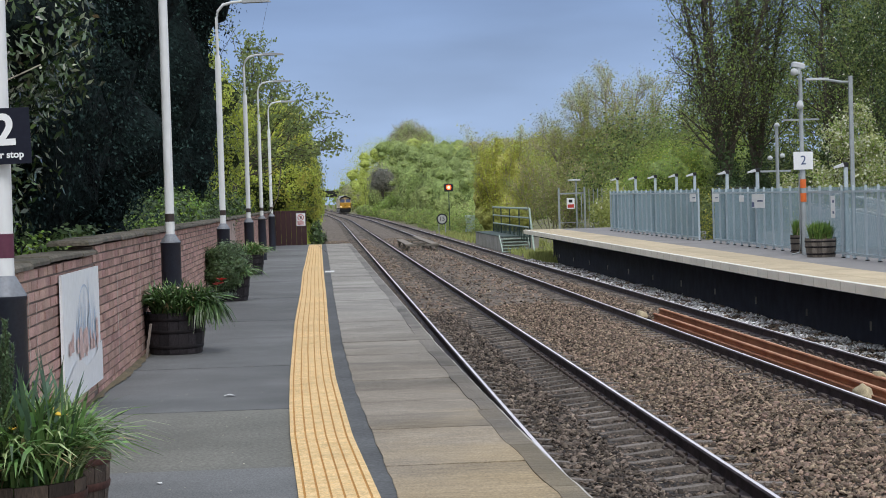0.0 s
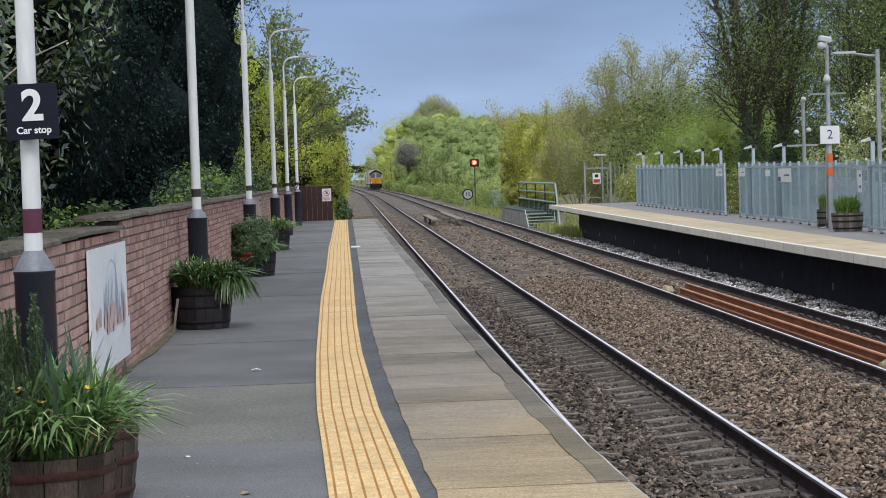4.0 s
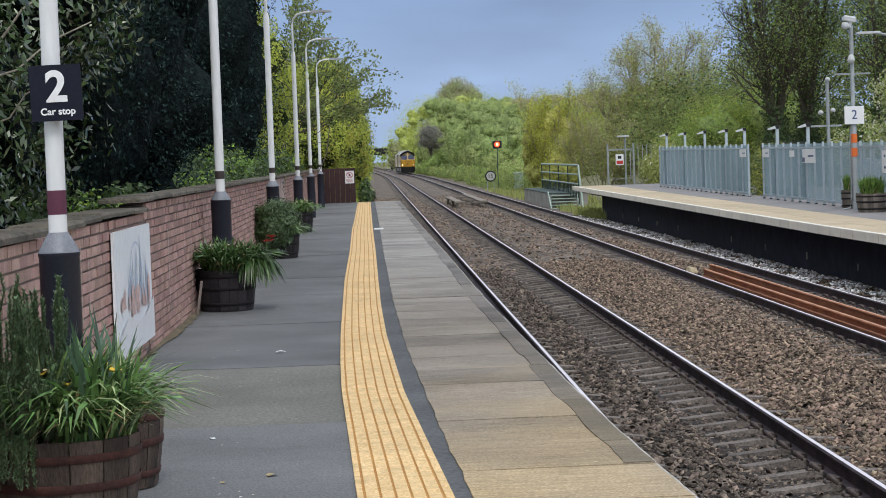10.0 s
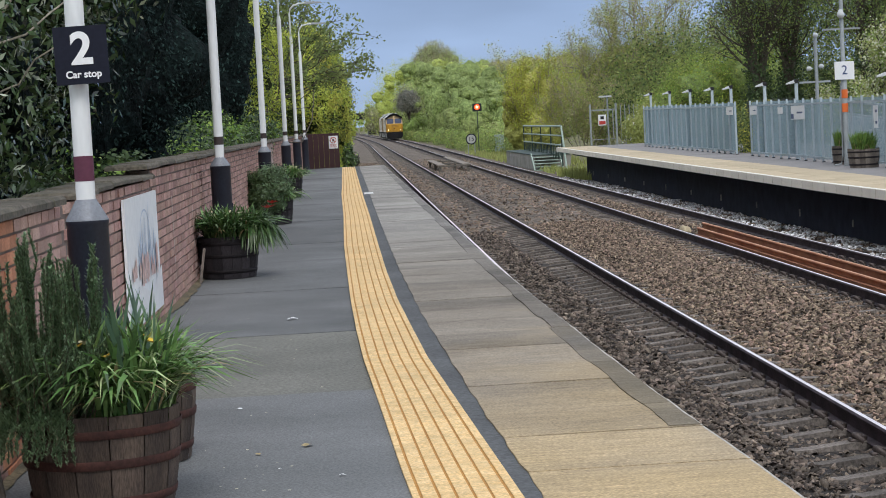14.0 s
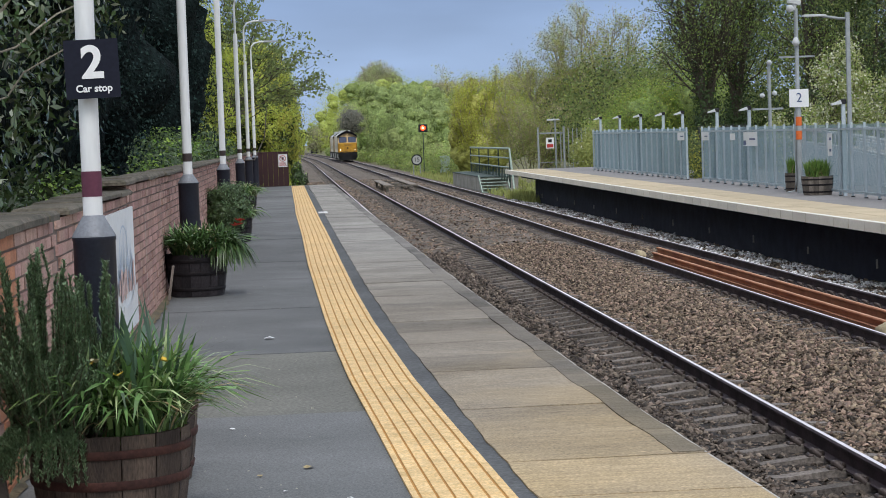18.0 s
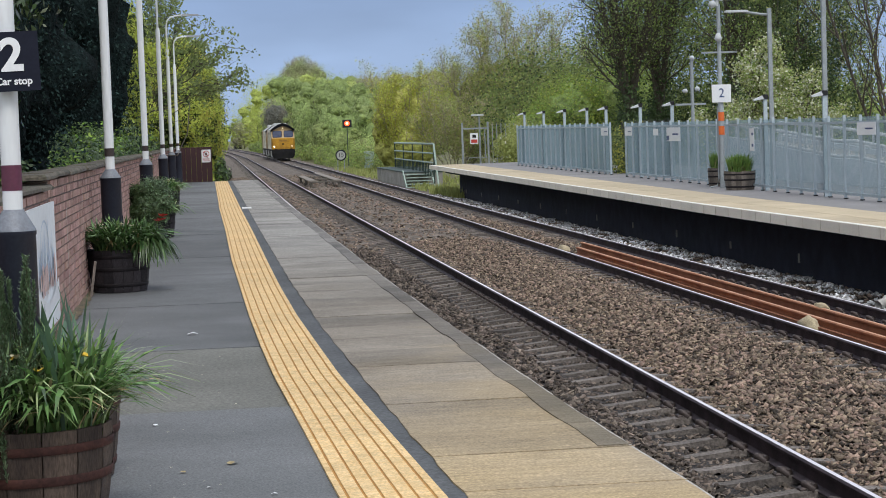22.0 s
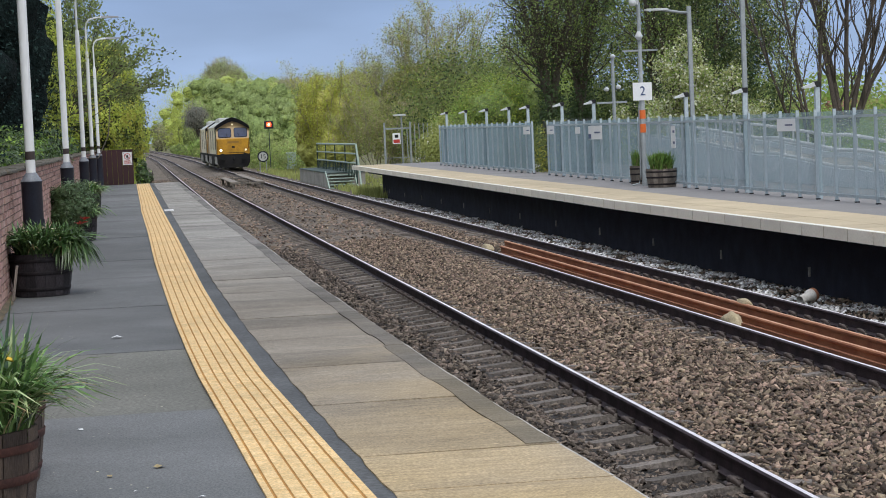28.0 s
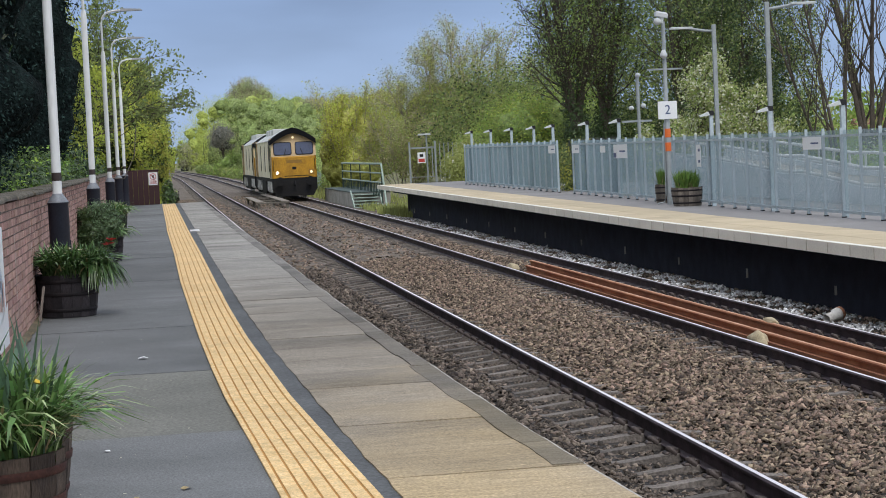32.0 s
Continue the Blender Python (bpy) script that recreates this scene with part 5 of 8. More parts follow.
for xa in (7.5, 9.2):
    mb = MB()
    for a, b in zip(RY[:-1], RY[1:]):
        mb.mesh([(xa - 0.06, a, -0.5), (xa + 0.06, a, -0.5), (xa + 0.06, b, -0.5), (xa - 0.06, b, -0.5), (xa - 0.06, a, ramp_z(a)), (xa + 0.06, a, ramp_z(a)), (xa + 0.06, b, ramp_z(b)), (xa - 0.06, b, ramp_z(b))],
                [(0, 4, 7, 3), (4, 5, 6, 7), (1, 2, 6, 5)])
    part("side_panel", mb, RAMP_C, ramp)
mb = MB()
for a, b in zip(RY[:-1], RY[1:]):
    mb.face([(7.56, a, ramp_z(a) - 0.12), (9.14, a, ramp_z(a) - 0.12), (9.14, b, ramp_z(b) - 0.12), (7.56, b, ramp_z(b) - 0.12)][::-1])
part("ramp_slab", mb, CONCRETE, ramp)
for xa in (7.5, 9.2):
    for dz, rr in ((0.05, 0.04), (0.40, 0.045)):
        mb = MB()
        mb.tube([(xa, y, ramp_z(y) + dz) for y in RY], rr, n=6)
        part("handrail", mb, WHITE, ramp)
    for y in np.arange(55.5, 24, -1.1):
        mb = MB()
        mb.tube([(xa, y, ramp_z(y)), (xa, y, ramp_z(y) + 0.40)], 0.03, n=5)
        part("baluster", mb, WHITE, ramp)

# ---- steps, gate and signals at the far platform's end ----
st = thing("track_steps", (3.14, 103, -1.15), "green-grey steel steps and railing on a concrete landing", "steps")
mb = MB()
mb.box(-0.6, 1.2, -4.0, 14.0, -0.2, 0.76, ch=0.02)
part("landing", mb, CONCRETE, st)
mb = MB()
mb.box(-0.64, 1.24, -4.05, 14.05, 0.765, 0.80, ch=0.01)
part("deck_plate", mb, GREENDARK, st)
for k in range(5):
    mb = MB()
    mb.box(-0.75, 0.55, -5.6 + 0.3 * k, -5.2 + 0.3 * k, 0.05 + 0.15 * k, 0.09 + 0.15 * k)
    part("tread", mb, GREENPAINT, st)
for x in (-0.8, 0.6):
    mb = MB()
    mb.mesh([(x, -5.8, -0.05), (x + 0.05, -5.8, -0.05), (x + 0.05, -4.0, 0.62), (x, -4.0, 0.72), (x, -5.8, 0.1), (x + 0.05, -5.8, 0.1), (x + 0.05, -4.0, 0.9), (x, -4.0, 0.9)],
            [(3, 2, 1, 0), (0, 1, 5, 4), (1, 2, 6, 5), (2, 3, 7, 6), (3, 0, 4, 7), (4, 5, 6, 7)])
    part("stringer", mb, GREENPAINT, st)
for z in (1.3, 1.75, 2.2):
    mb = MB()
    mb.tube([(0.3, -8.6, z - 0.03), (0.3, 12.0, z)], 0.055 if z > 2 else 0.045, n=6)
    part("rail", mb, GREENPAINT, st)
for y in np.linspace(-8.6, 12, 5):
    mb = MB()
    mb.tube([(0.3, y, 0.3), (0.3, y, 2.2)], 0.035, n=6)
    part("post", mb, GREENDARK, st)
mb = MB()
mb.tube([(0.3, -8.6, 2.17), (0.34, -9.9, 0.15)], 0.05, n=6)
part("end_brace", mb, GREENPAINT, st)
for y in np.linspace(-8.2, 11.6, 28):
    mb = MB()
    mb.tube([(0.3, y, 0.6), (0.3, y, 1.3)], 0.026, n=4)
    part("infill_bar", mb, GREENDARK, st)

gate = thing("metal_gate", (6.2, 100, far_z(86)), "grey galvanised gate with a warning sign at the platform end", "gate")
for x in (-0.68, 0.62):
    mb = MB()
    mb.box(x - 0.045, x + 0.045, -0.05, 0.05, -0.8, 1.85)
    part("post", mb, COLUMN_GREY, gate)
mb = MB()
mb.box(-0.62, 0.56, -0.03, 0.03, 1.5, 1.58)
mb.box(-0.62, 0.56, -0.015, 0.015, 0.06, 0.09)
mb.box(0.44, 0.48, -0.03, 0.03, 0.1, 1.6)
part("frame", mb, COLUMN_GREY, gate)
for k in range(9):
    mb = MB()
    x = 0.85 + 0.22 * k
    mb.box(x - 0.02, x + 0.02, -0.02, 0.02, -0.6, 1.75)
    part("pale", mb, COLUMN_GREY, gate)
gs = thing("warning_sign", (6.10, 99.9, far_z(86) + 1.04), "white warning sign with red panel fixed on the gate", "sign")
mb = MB()
mb.box(-0.20, 0.20, -0.01, 0.01, -0.27, 0.27)
gs_plate = part("plate", mb, SIGN_WHITE, gs)
mb = MB()
mb.box(-0.16, 0.16, -0.014, -0.01, -0.22, -0.05)
part("red_panel", mb, SIGN_RED, gs_plate)
mb = MB()
mb.box(-0.09, 0.09, -0.014, -0.01, 0.04, 0.19)
part("pictogram", mb, BLACKISH, gs_plate)
lamp2 = thing("street_lamp", (6.6, 101.5, 0), "small lamp column with flat white lantern behind the gate", "street lamp", "far lamps")
mb = MB()
mb.lathe([(0.05, -0.8), (0.045, 2.36)], 8)
part("column", mb, COLUMN_GREY, lamp2)
mb = MB()
mb.box(-0.42, 0.22, -0.1, 0.1, 2.33, 2.41, ch=0.02)
part("lantern", mb, HOUSING, lamp2)

sig = thing("railway_signal", (3.5, 157, -1.0), "slim post signal showing a round red light", "signal")
mb = MB()
mb.lathe([(0.035, 0), (0.035, 3.3)], 8)
part("post", mb, GREENDARK, sig)
mb = MB()
mb.box(-0.36, 0.36, -0.05, 0.05, 3.2, 3.82, ch=0.05)
part("backboard", mb, BLACKISH, sig)
mb = MB()
m = Matrix.Translation((0, -0.06, 3.53)) @ Matrix.Rotation(radians(90), 4, "X")
mb.lathe([(0.20, 0.0), (0.20, 0.02)], 20, m=m)
lens = part("lens", mb, glow("signal_red", (1.0, 0.07, 0.02), 3.2), sig, "glowing red lens")
mb = MB()
m = Matrix.Translation((0, -0.085, 3.53)) @ Matrix.Rotation(radians(90), 4, "X")
mb.lathe([(0.09, 0.0), (0.09, 0.02)], 16, m=m)
part("lens_core", mb, glow("signal_core", (1.0, 0.55, 0.3), 5.0), lens)
sp = thing("speed_sign", (2.62, 152, -1.05), "round speed board with numerals on short legs", "sign")
mb = MB()
m = Matrix.Translation((0, 0, 1.15)) @ Matrix.Rotation(radians(90), 4, "X")
mb.lathe([(0.42, 0.0), (0.42, 0.03)], 28, m=m)
part("rim", mb, SIGN_DARK, sp)
mb = MB()
m = Matrix.Translation((0, -0.032, 1.15)) @ Matrix.Rotation(radians(90), 4, "X")
mb.lathe([(0.33, 0.0), (0.33, 0.02)], 28, m=m)
part("face", mb, M("weathered_face", (0.42, 0.43, 0.42), rough=0.6, scale=3, fine=40, var=0.15), sp)
text_mesh("15", 0.46, BLACKISH, sp, "numerals", Matrix.Translation((0, -0.056, 1.15)) @ mt, "black numerals 15")
for x in (-0.25, 0.25):
    mb = MB()
    mb.box(x - 0.03, x + 0.03, 0.01, 0.05, 0, 0.8)
    part("leg", mb, COLUMN_GREY, sp)
cab = thing("equipment_cabinet", (4.6, 150, -0.9), "dark trackside equipment cabinet in the scrub", "cabinet")
mb = MB()
mb.box(-0.35, 0.35, -0.3, 0.3, 0, 1.25, ch=0.03)
part("body", mb, GREENPAINT, cab)
# Overbridge far down the line.
br = thing("road_bridge", (-10.8, 640, 0), "dark overbridge crossing the line far away", "bridge")
mb = MB()
mb.box(-12, 12.4, -3, 3, 3.5, 5.6)
part("deck", mb, BLACKISH, br)
for x in (-6, 10.0):
    mb = MB()
    mb.box(x, x + 2.4, -3, 3, -2, 3.5)
    part("abutment", mb, DARKWALL, br)

# ---- planters ----
def barrel(loc, r=0.30, h=0.43, mat=None, hoop=None, rz=0.0, label="half-barrel planter of dark oak staves with iron hoops", n=18):
    mat, hoop = mat or OAK, hoop or HOOP
    b = thing("barrel_planter", loc, label, "planter", "half-barrel planters", rz=rz)

    def rad(z):
        return r * (0.86 + 0.14 * math.sin(math.pi * 0.5 * min(1, z / h * 1.05)))
    for k in range(n):
        a0, a1 = 2 * math.pi * k / n + 0.008, 2 * math.pi * (k + 1) / n - 0.008
        mb = MB()
        zs = [0, h * 0.35, h * 0.7, h + 0.006 * rng.standard_normal()]
        for z0, z1 in zip(zs[:-1], zs[1:]):
            r0, r1 = rad(z0), rad(z1)
            mb.face([(r0 * math.cos(a0), r0 * math.sin(a0), z0), (r0 * math.cos(a1), r0 * math.sin(a1), z0), (r1 * math.cos(a1), r1 * math.sin(a1), z1), (r1 * math.cos(a0), r1 * math.sin(a0), z1)])
            q0, q1 = r0 - 0.022, r1 - 0.022
            mb.face([(q0 * math.cos(a1), q0 * math.sin(a1), z0), (q0 * math.cos(a0), q0 * math.sin(a0), z0), (q1 * math.cos(a0), q1 * math.sin(a0), z1), (q1 * math.cos(a1), q1 * math.sin(a1), z1)])
        rt = rad(h)
        z = zs[-1]
        mb.face([(rt * math.cos(a0), rt * math.sin(a0), z), (rt * math.cos(a1), rt * math.sin(a1), z), ((rt - 0.022) * math.cos(a1), (rt - 0.022) * math.sin(a1), z), ((rt - 0.022) * math.cos(a0), (rt - 0.022) * math.sin(a0), z)])
        part("stave", mb, mat, b)
    for z0, w in ((h * 0.13, 0.035), (h * 0.50, 0.038), (h * 0.80, 0.035)):
        mb = MB()
        mb.lathe([(rad(z0) + 0.002, z0), (rad(z0) + 0.005, z0 + 0.004), (rad(z0 + w) + 0.005, z0 + w - 0.004), (rad(z0 + w) + 0.002, z0 + w)], 36, cap=False)
        part("hoop", mb, hoop, b)
    mb = MB()
    mb.lathe([(r * 0.9, h - 0.06), (r * 0.5, h - 0.03)], 18)
    part("soil", mb, SOIL, b)
    return b


LEAF_STRAP = leafmat("strap_leaf", (0.21, 0.34, 0.12), (0.085, 0.165, 0.05), trans=0.25, rough=0.25, vary=0.7, hue=0.02)
# Pale copy of the strap leaf: sun and sky highlights put into the colour.
LEAF_GLINT = leafmat("strap_leaf_glint", (0.46, 0.56, 0.30), (0.32, 0.42, 0.18), trans=0.25, rough=0.3, vary=0.4)
LEAF_BLUE = leafmat("bluish_strap_leaf", (0.115, 0.19, 0.125), (0.075, 0.135, 0.08), trans=0.25, rough=0.4, vary=0.4)
LEAF_ROSE = leafmat("rosemary_leaf", (0.205, 0.295, 0.165), (0.105, 0.175, 0.085), trans=0.25, rough=0.45, vary=0.5)
LEAF_GRASS = leafmat("bright_grass_leaf", (0.22, 0.35, 0.075), (0.13, 0.22, 0.05), trans=0.35, rough=0.5, vary=0.35)
LEAF_DARK = leafmat("dark_strap_leaf", (0.105, 0.185, 0.06), (0.055, 0.105, 0.036), trans=0.22, rough=0.3, vary=0.6, hue=0.02)
YELLOW = M("yellow_petal", (0.75, 0.5, 0.05), rough=0.5, scale=8, fine=50, var=0.15, bump=0)
CREAM = M("cream_petal", (0.75, 0.68, 0.48), rough=0.5, scale=8, fine=50, var=0.15, bump=0)
REDPETAL = M("red_petal", (0.55, 0.06, 0.04), rough=0.5, scale=8, fine=50, var=0.15, bump=0)
STRAW = M("withered_leaf", (0.42, 0.33, 0.17), rough=0.7, scale=8, fine=50, var=0.25, bump=0)


def straps(mb, n, r, h, lean, width, seed, mi=0, droop=1.0, base_r=0.7, ang=None):
    """Long arching strap leaves out of a tuft."""
    g = np.random.default_rng(seed)
    for _ in range(n):
        a = g.uniform(0, 2 * math.pi) if ang is None else ang[0] + ang[1] * g.uniform(-1, 1)
        rr = r * base_r * math.sqrt(g.random())
        ba = g.uniform(0, 2 * math.pi)
        p = Vector((rr * math.cos(ba), rr * math.sin(ba), -0.03))
        ln = h * g.uniform(0.6, 1.15)
        out = lean * g.uniform(0.12, 1.0) ** 0.7
        d = Vector((math.cos(a), math.sin(a), 0))
        s = Vector((-math.sin(a), math.cos(a), 0.25 * g.standard_normal()))
        w = width * g.uniform(0.6, 1.2)
        n_seg = 5
        prev = None
        for k in range(n_seg + 1):
            t = k / n_seg
            q = p + d * (out * ln * (t ** 1.5)) + Vector((0, 0, ln * (t - droop * out * 0.62 * t ** 2.6)))
            ww = w * (0.75 + 0.5 * t - 0.25 * t * t) * (1 - t ** 6) + 0.0008
            cur = (q - s * ww / 2, q + s * ww / 2)
            if prev:
                mb.face([prev[0], prev[1], cur[1], cur[0]], mi, True)
            prev = cur


def flower(mb, p, size, g, mi=0):
    for k in range(6):
        a = k * math.pi / 3 + g.random()
        d = Vector((math.cos(a), math.sin(a), 0.3 + 0.3 * g.random()))
        s = Vector((-math.sin(a), math.cos(a), 0)) * size * 0.45
        mb.face([p, p + d * size * 0.6 - s, p + d * size, p + d * size * 0.6 + s], mi)


def daffodils(loc, r, h, n, seed, label, blue=40, flowers=((YELLOW, 4),), lean=0.95, width=0.017, leaf=None, droop=1.0):
    pl = thing("daffodil_clump", loc, label, "plant", "barrel plants")
    mb = MB()
    straps(mb, n, r, h, lean, width, seed, droop=droop)
    part("leaves", mb, leaf or LEAF_STRAP, pl)
    if blue:
        mb = MB()
        straps(mb, blue, r, h * 1.15, 0.35, width * 1.1, seed + 1)
        part("upright_leaves", mb, LEAF_BLUE, pl)
    # Paler leaves among the clump carry its painted highlights.
    mb = MB()
    straps(mb, n // 3, r, h * 1.0, lean, width * 0.7, seed + 9, droop=droop)
    part("pale_leaves", mb, LEAF_STRAP if leaf else LEAF_GLINT, pl, "paler strap leaves")
    g = np.random.default_rng(seed + 2)
    mb = MB()
    straps(mb, max(6, n // 14), r, h * 0.8, 1.0, width * 0.8, seed + 5, droop=1.2)
    part("withered_leaves", mb, STRAW, pl)
    for mat_, k in flowers:
        for _ in range(k):
            mb = MB()
            a, rr = g.uniform(0, 2 * math.pi), r * g.uniform(0.1, 0.9)
            flower(mb, Vector((rr * math.cos(a), rr * math.sin(a), h * g.uniform(0.35, 0.62))), 0.035, g)
            part("flower", mb, mat_, pl)
    return pl


def rosemary(loc, r, h, stems, seed, label):
    """Upright spires over a dense skirt that spills down on the side of the platform's end."""
    pl = thing("rosemary_bush", loc, label, "shrub", "barrel plants")
    g = np.random.default_rng(seed)
    mb, ml = MB(), MB()
    spires = [(g.uniform(0, 2 * math.pi), r * g.uniform(0.25, 1.0), g.uniform(0.66, 1.0), g.uniform(0.0, 0.10)) for _ in range(8)]
    for k_ in range(stems):
        a, rr = g.uniform(0, 2 * math.pi), r * math.sqrt(g.random()) * 0.9
        kind_ = g.random()
        if kind_ < 0.42:
            a, rr, top, out = spires[k_ % len(spires)]
            ln = h * top * g.uniform(0.55, 1.0)
            p = Vector((rr * math.cos(a) + 0.018 * g.standard_normal(), rr * math.sin(a) + 0.018 * g.standard_normal(), -0.03))
            sag = 0.1
        else:
            ln = h * g.uniform(0.26, 0.56)
            out = g.uniform(0.10, 0.55)
            p = Vector((rr * math.cos(a), rr * math.sin(a), -0.03))
            sag = 0.35
        spill = kind_ > 0.80
        if spill:
            a = g.uniform(math.pi * 0.95, math.pi * 1.65)
            p = Vector((0.5 * r * math.cos(a), 0.5 * r * math.sin(a), 0.0))
            ln = h * g.uniform(0.22, 0.40)
        d = Vector((math.cos(a), math.sin(a), 0))
        pts = []
        for k in range(7):
            t = k / 6
            jig = Vector((0.008 * g.standard_normal(), 0.008 * g.standard_normal(), 0))
            if spill:
                pts.append(p + jig + d * 0.19 * t ** 0.7 + Vector((0, 0, ln * (0.75 * t - 1.25 * t * t))))
            else:
                pts.append(p + jig + d * out * ln * t ** 1.1 + Vector((0, 0, ln * (t - sag * out * t * t))))
        mb.tube(pts, [0.005 * (1 - 0.7 * k / 6) for k in range(7)], n=4)
        m_ = int(ln * 560)
        for j in range(m_):
            t = 0.10 + 0.90 * (j / m_)
            f = t * 6
            i = min(5, int(f))
            q = pts[i].lerp(pts[i + 1], f - i)
            ang = g.uniform(0, 2 * math.pi)
            dd = Vector((math.cos(ang), math.sin(ang), g.uniform(0.4, 1.5))).normalized()
            L = g.uniform(0.016, 0.028) * (1.2 - 0.5 * t)
            s = dd.cross(Vector((0, 0, 1))).normalized() * 0.0036
            ml.face([q - s, q + s, q + dd * L + s * 0.6, q + dd * L - s * 0.6])
    part("stem_mass", mb, M("rosemary_stem", (0.10, 0.075, 0.05), rough=0.9, scale=10, fine=60, var=0.3), pl)
    part("foliage", ml, LEAF_ROSE, pl)


barrel((-7.60, 8.45, 0), 0.33, 0.415, OAK, HOOP_RUST, n=14, label="half-barrel planter of weathered brown oak with rusty hoops")
daffodils((-7.50, 8.44, 0.40), 0.30, 0.52, 900, 11, "clump of green strap leaves with few yellow flowers", blue=55, flowers=((YELLOW, 9), (CREAM, 8)), lean=1.05, width=0.0185, droop=1.15)
barrel((-7.60, 9.66, 0), 0.30, 0.41, OAK, HOOP_RUST, rz=25, label="half-barrel planter of weathered brown oak with rusty hoops")
daffodils((-7.60, 9.66, 0.40), 0.26, 0.34, 240, 15, "low strap-leaved clump behind the lamp post", blue=30, flowers=((CREAM, 3),), width=0.022)
rosemary((-7.77, 8.32, 0.41), 0.19, 0.84, 360, 5, "upright dark green rosemary spilling over the barrel's rim")
stake = thing("wooden_slat", (-7.99, 8.28, 0.0), "pale weathered slat leaning between barrel and wall", "slat")
mb = MB()
mb.box(-0.025, 0.025, -0.011, 0.011, 0.0, 0.34, ch=0.004, m=Matrix.Rotation(radians(-8), 4, "Y"))
part("board", mb, TIMBER, stake)

barrel((-7.86, 21.4, 0), 0.325, 0.44, OAK_DARK, HOOP, label="dark half-barrel planter against the wall")
daffodils((-7.82, 21.35, 0.44), 0.40, 0.42, 900, 31, "low strap-leaved clump spilling over the dark barrel", blue=0, flowers=((CREAM, 14),), lean=1.1, width=0.024, leaf=LEAF_DARK)
slat = thing("wooden_slat", (-8.12, 20.75, 0.0), "pale weathered slat leaning between barrel and wall", "slat")
mb = MB()
mb.box(-0.012, 0.012, -0.022, 0.022, 0.0, 0.36, ch=0.004, m=Matrix.Rotation(radians(9), 4, "Y"))
part("board", mb, M("pale_timber", (0.27, 0.23, 0.20), (0.18, 0.15, 0.13), rough=0.9, scale=4, fine=50, var=0.25, bump=0.4, stretch=(4, 4, 0.6)), slat)
spill = thing("trailing_leaves", (-7.58, 21.3, 0.44), "long strap leaves hanging down the barrel", "plant", "barrel plants")
mb = MB()
straps(mb, 520, 0.18, 0.46, 0.75, 0.024, 77, droop=3.0, ang=(-0.5, 1.4))
part("leaves", mb, LEAF_DARK, spill)
barrel((-7.80, 33.0, 0), 0.30, 0.43, OAK_DARK, HOOP, label="dark half-barrel planter against the wall")
daffodils((-7.66, 32.95, 0.42), 0.22, 0.36, 220, 41, "arching strap leaves at the side of the dark barrel", blue=0, flowers=((CREAM, 10),), lean=1.2, width=0.026, droop=1.6)
barrel((-7.95, 45.2, 0), 0.31, 0.45, OAK_DARK, HOOP, label="dark half-barrel planter against the wall")
daffodils((-7.92, 45.2, 0.44), 0.40, 0.44, 520, 51, "bushy strap-leaved clump in the barrel", blue=0, flowers=((CREAM, 12),), lean=1.1, width=0.028, droop=1.3)
rf = thing("red_tulip", (-7.50, 22.6, 0.16), "red flower head on a long stem beside the barrel", "flower")
mb = MB()
mb.tube([(0, 0, 0.0), (0.02, 0, 0.52)], 0.006, n=4)
part("stem", mb, LEAF_STRAP, rf)
mb = MB()
g = np.random.default_rng(2)
for k in range(5):
    flower(mb, Vector((0.02 + 0.07 * g.standard_normal(), 0.1 * g.standard_normal(), 0.52 + 0.03 * g.standard_normal())), 0.06, g)
part("petals", mb, REDPETAL, rf)
# Planters on the far platform.
OAK_GREY = M("barrel_oak_grey", (0.18, 0.155, 0.13), (0.10, 0.085, 0.072), rough=0.85, scale=3, fine=50, var=0.3, bump=0.5, rand=0.3, stretch=(3, 3, 0.6))
barrel((4.87, 44.2, far_z(45)), 0.36, 0.42, OAK_GREY, HOOP, label="half-barrel planter of grey-brown oak by the far fence")
daffodils((4.87, 44.2, far_z(45) + 0.40), 0.36, 0.46, 620, 61, "bright green upright grass-like leaves in the far planter", blue=0, flowers=(), lean=0.5, leaf=LEAF_GRASS, width=0.02)
barrel((5.0, 46.9, far_z(47)), 0.19, 0.44, OAK_GREY, HOOP, label="small half-barrel planter of grey oak by the far fence")
daffodils((5.0, 46.9, far_z(47) + 0.42), 0.18, 0.45, 160, 71, "bright green leaves in the far planter", blue=0, flowers=((CREAM, 5),), lean=0.35, leaf=LEAF_GRASS, width=0.02)

# Litter and leaves on the asphalt.
for i, (x, y, s, mt_) in enumerate(((-7.05, 16.3, 0.045, SIGN_WHITE), (-6.79, 9.78, 0.03, STRAW), (-7.02, 9.6, 0.018, STRAW), (-7.2, 11.2, 0.02, SIGN_WHITE), (-6.62, 8.9, 0.015, SIGN_WHITE), (-6.9, 9.15, 0.012, SIGN_WHITE))):
    lt = thing("litter" if mt_ is SIGN_WHITE else "fallen_leaf", (x, y, 0.001), "scrap of white paper on the asphalt" if mt_ is SIGN_WHITE else "curled dry leaf on the asphalt", "litter" if mt_ is SIGN_WHITE else "leaf", rz=40 * i)
    mb = MB()
    mb.mesh([(-s, -s * 0.6, 0.0), (0, -s * 0.7, s * 0.25), (s, -s * 0.4, 0.0), (s * 0.9, s * 0.5, 0.0), (0, s * 0.7, s * 0.3), (-s * 0.9, s * 0.6, 0.002)], [(0, 1, 4, 5), (1, 2, 3, 4)])
    part("scrap", mb, mt_, lt)

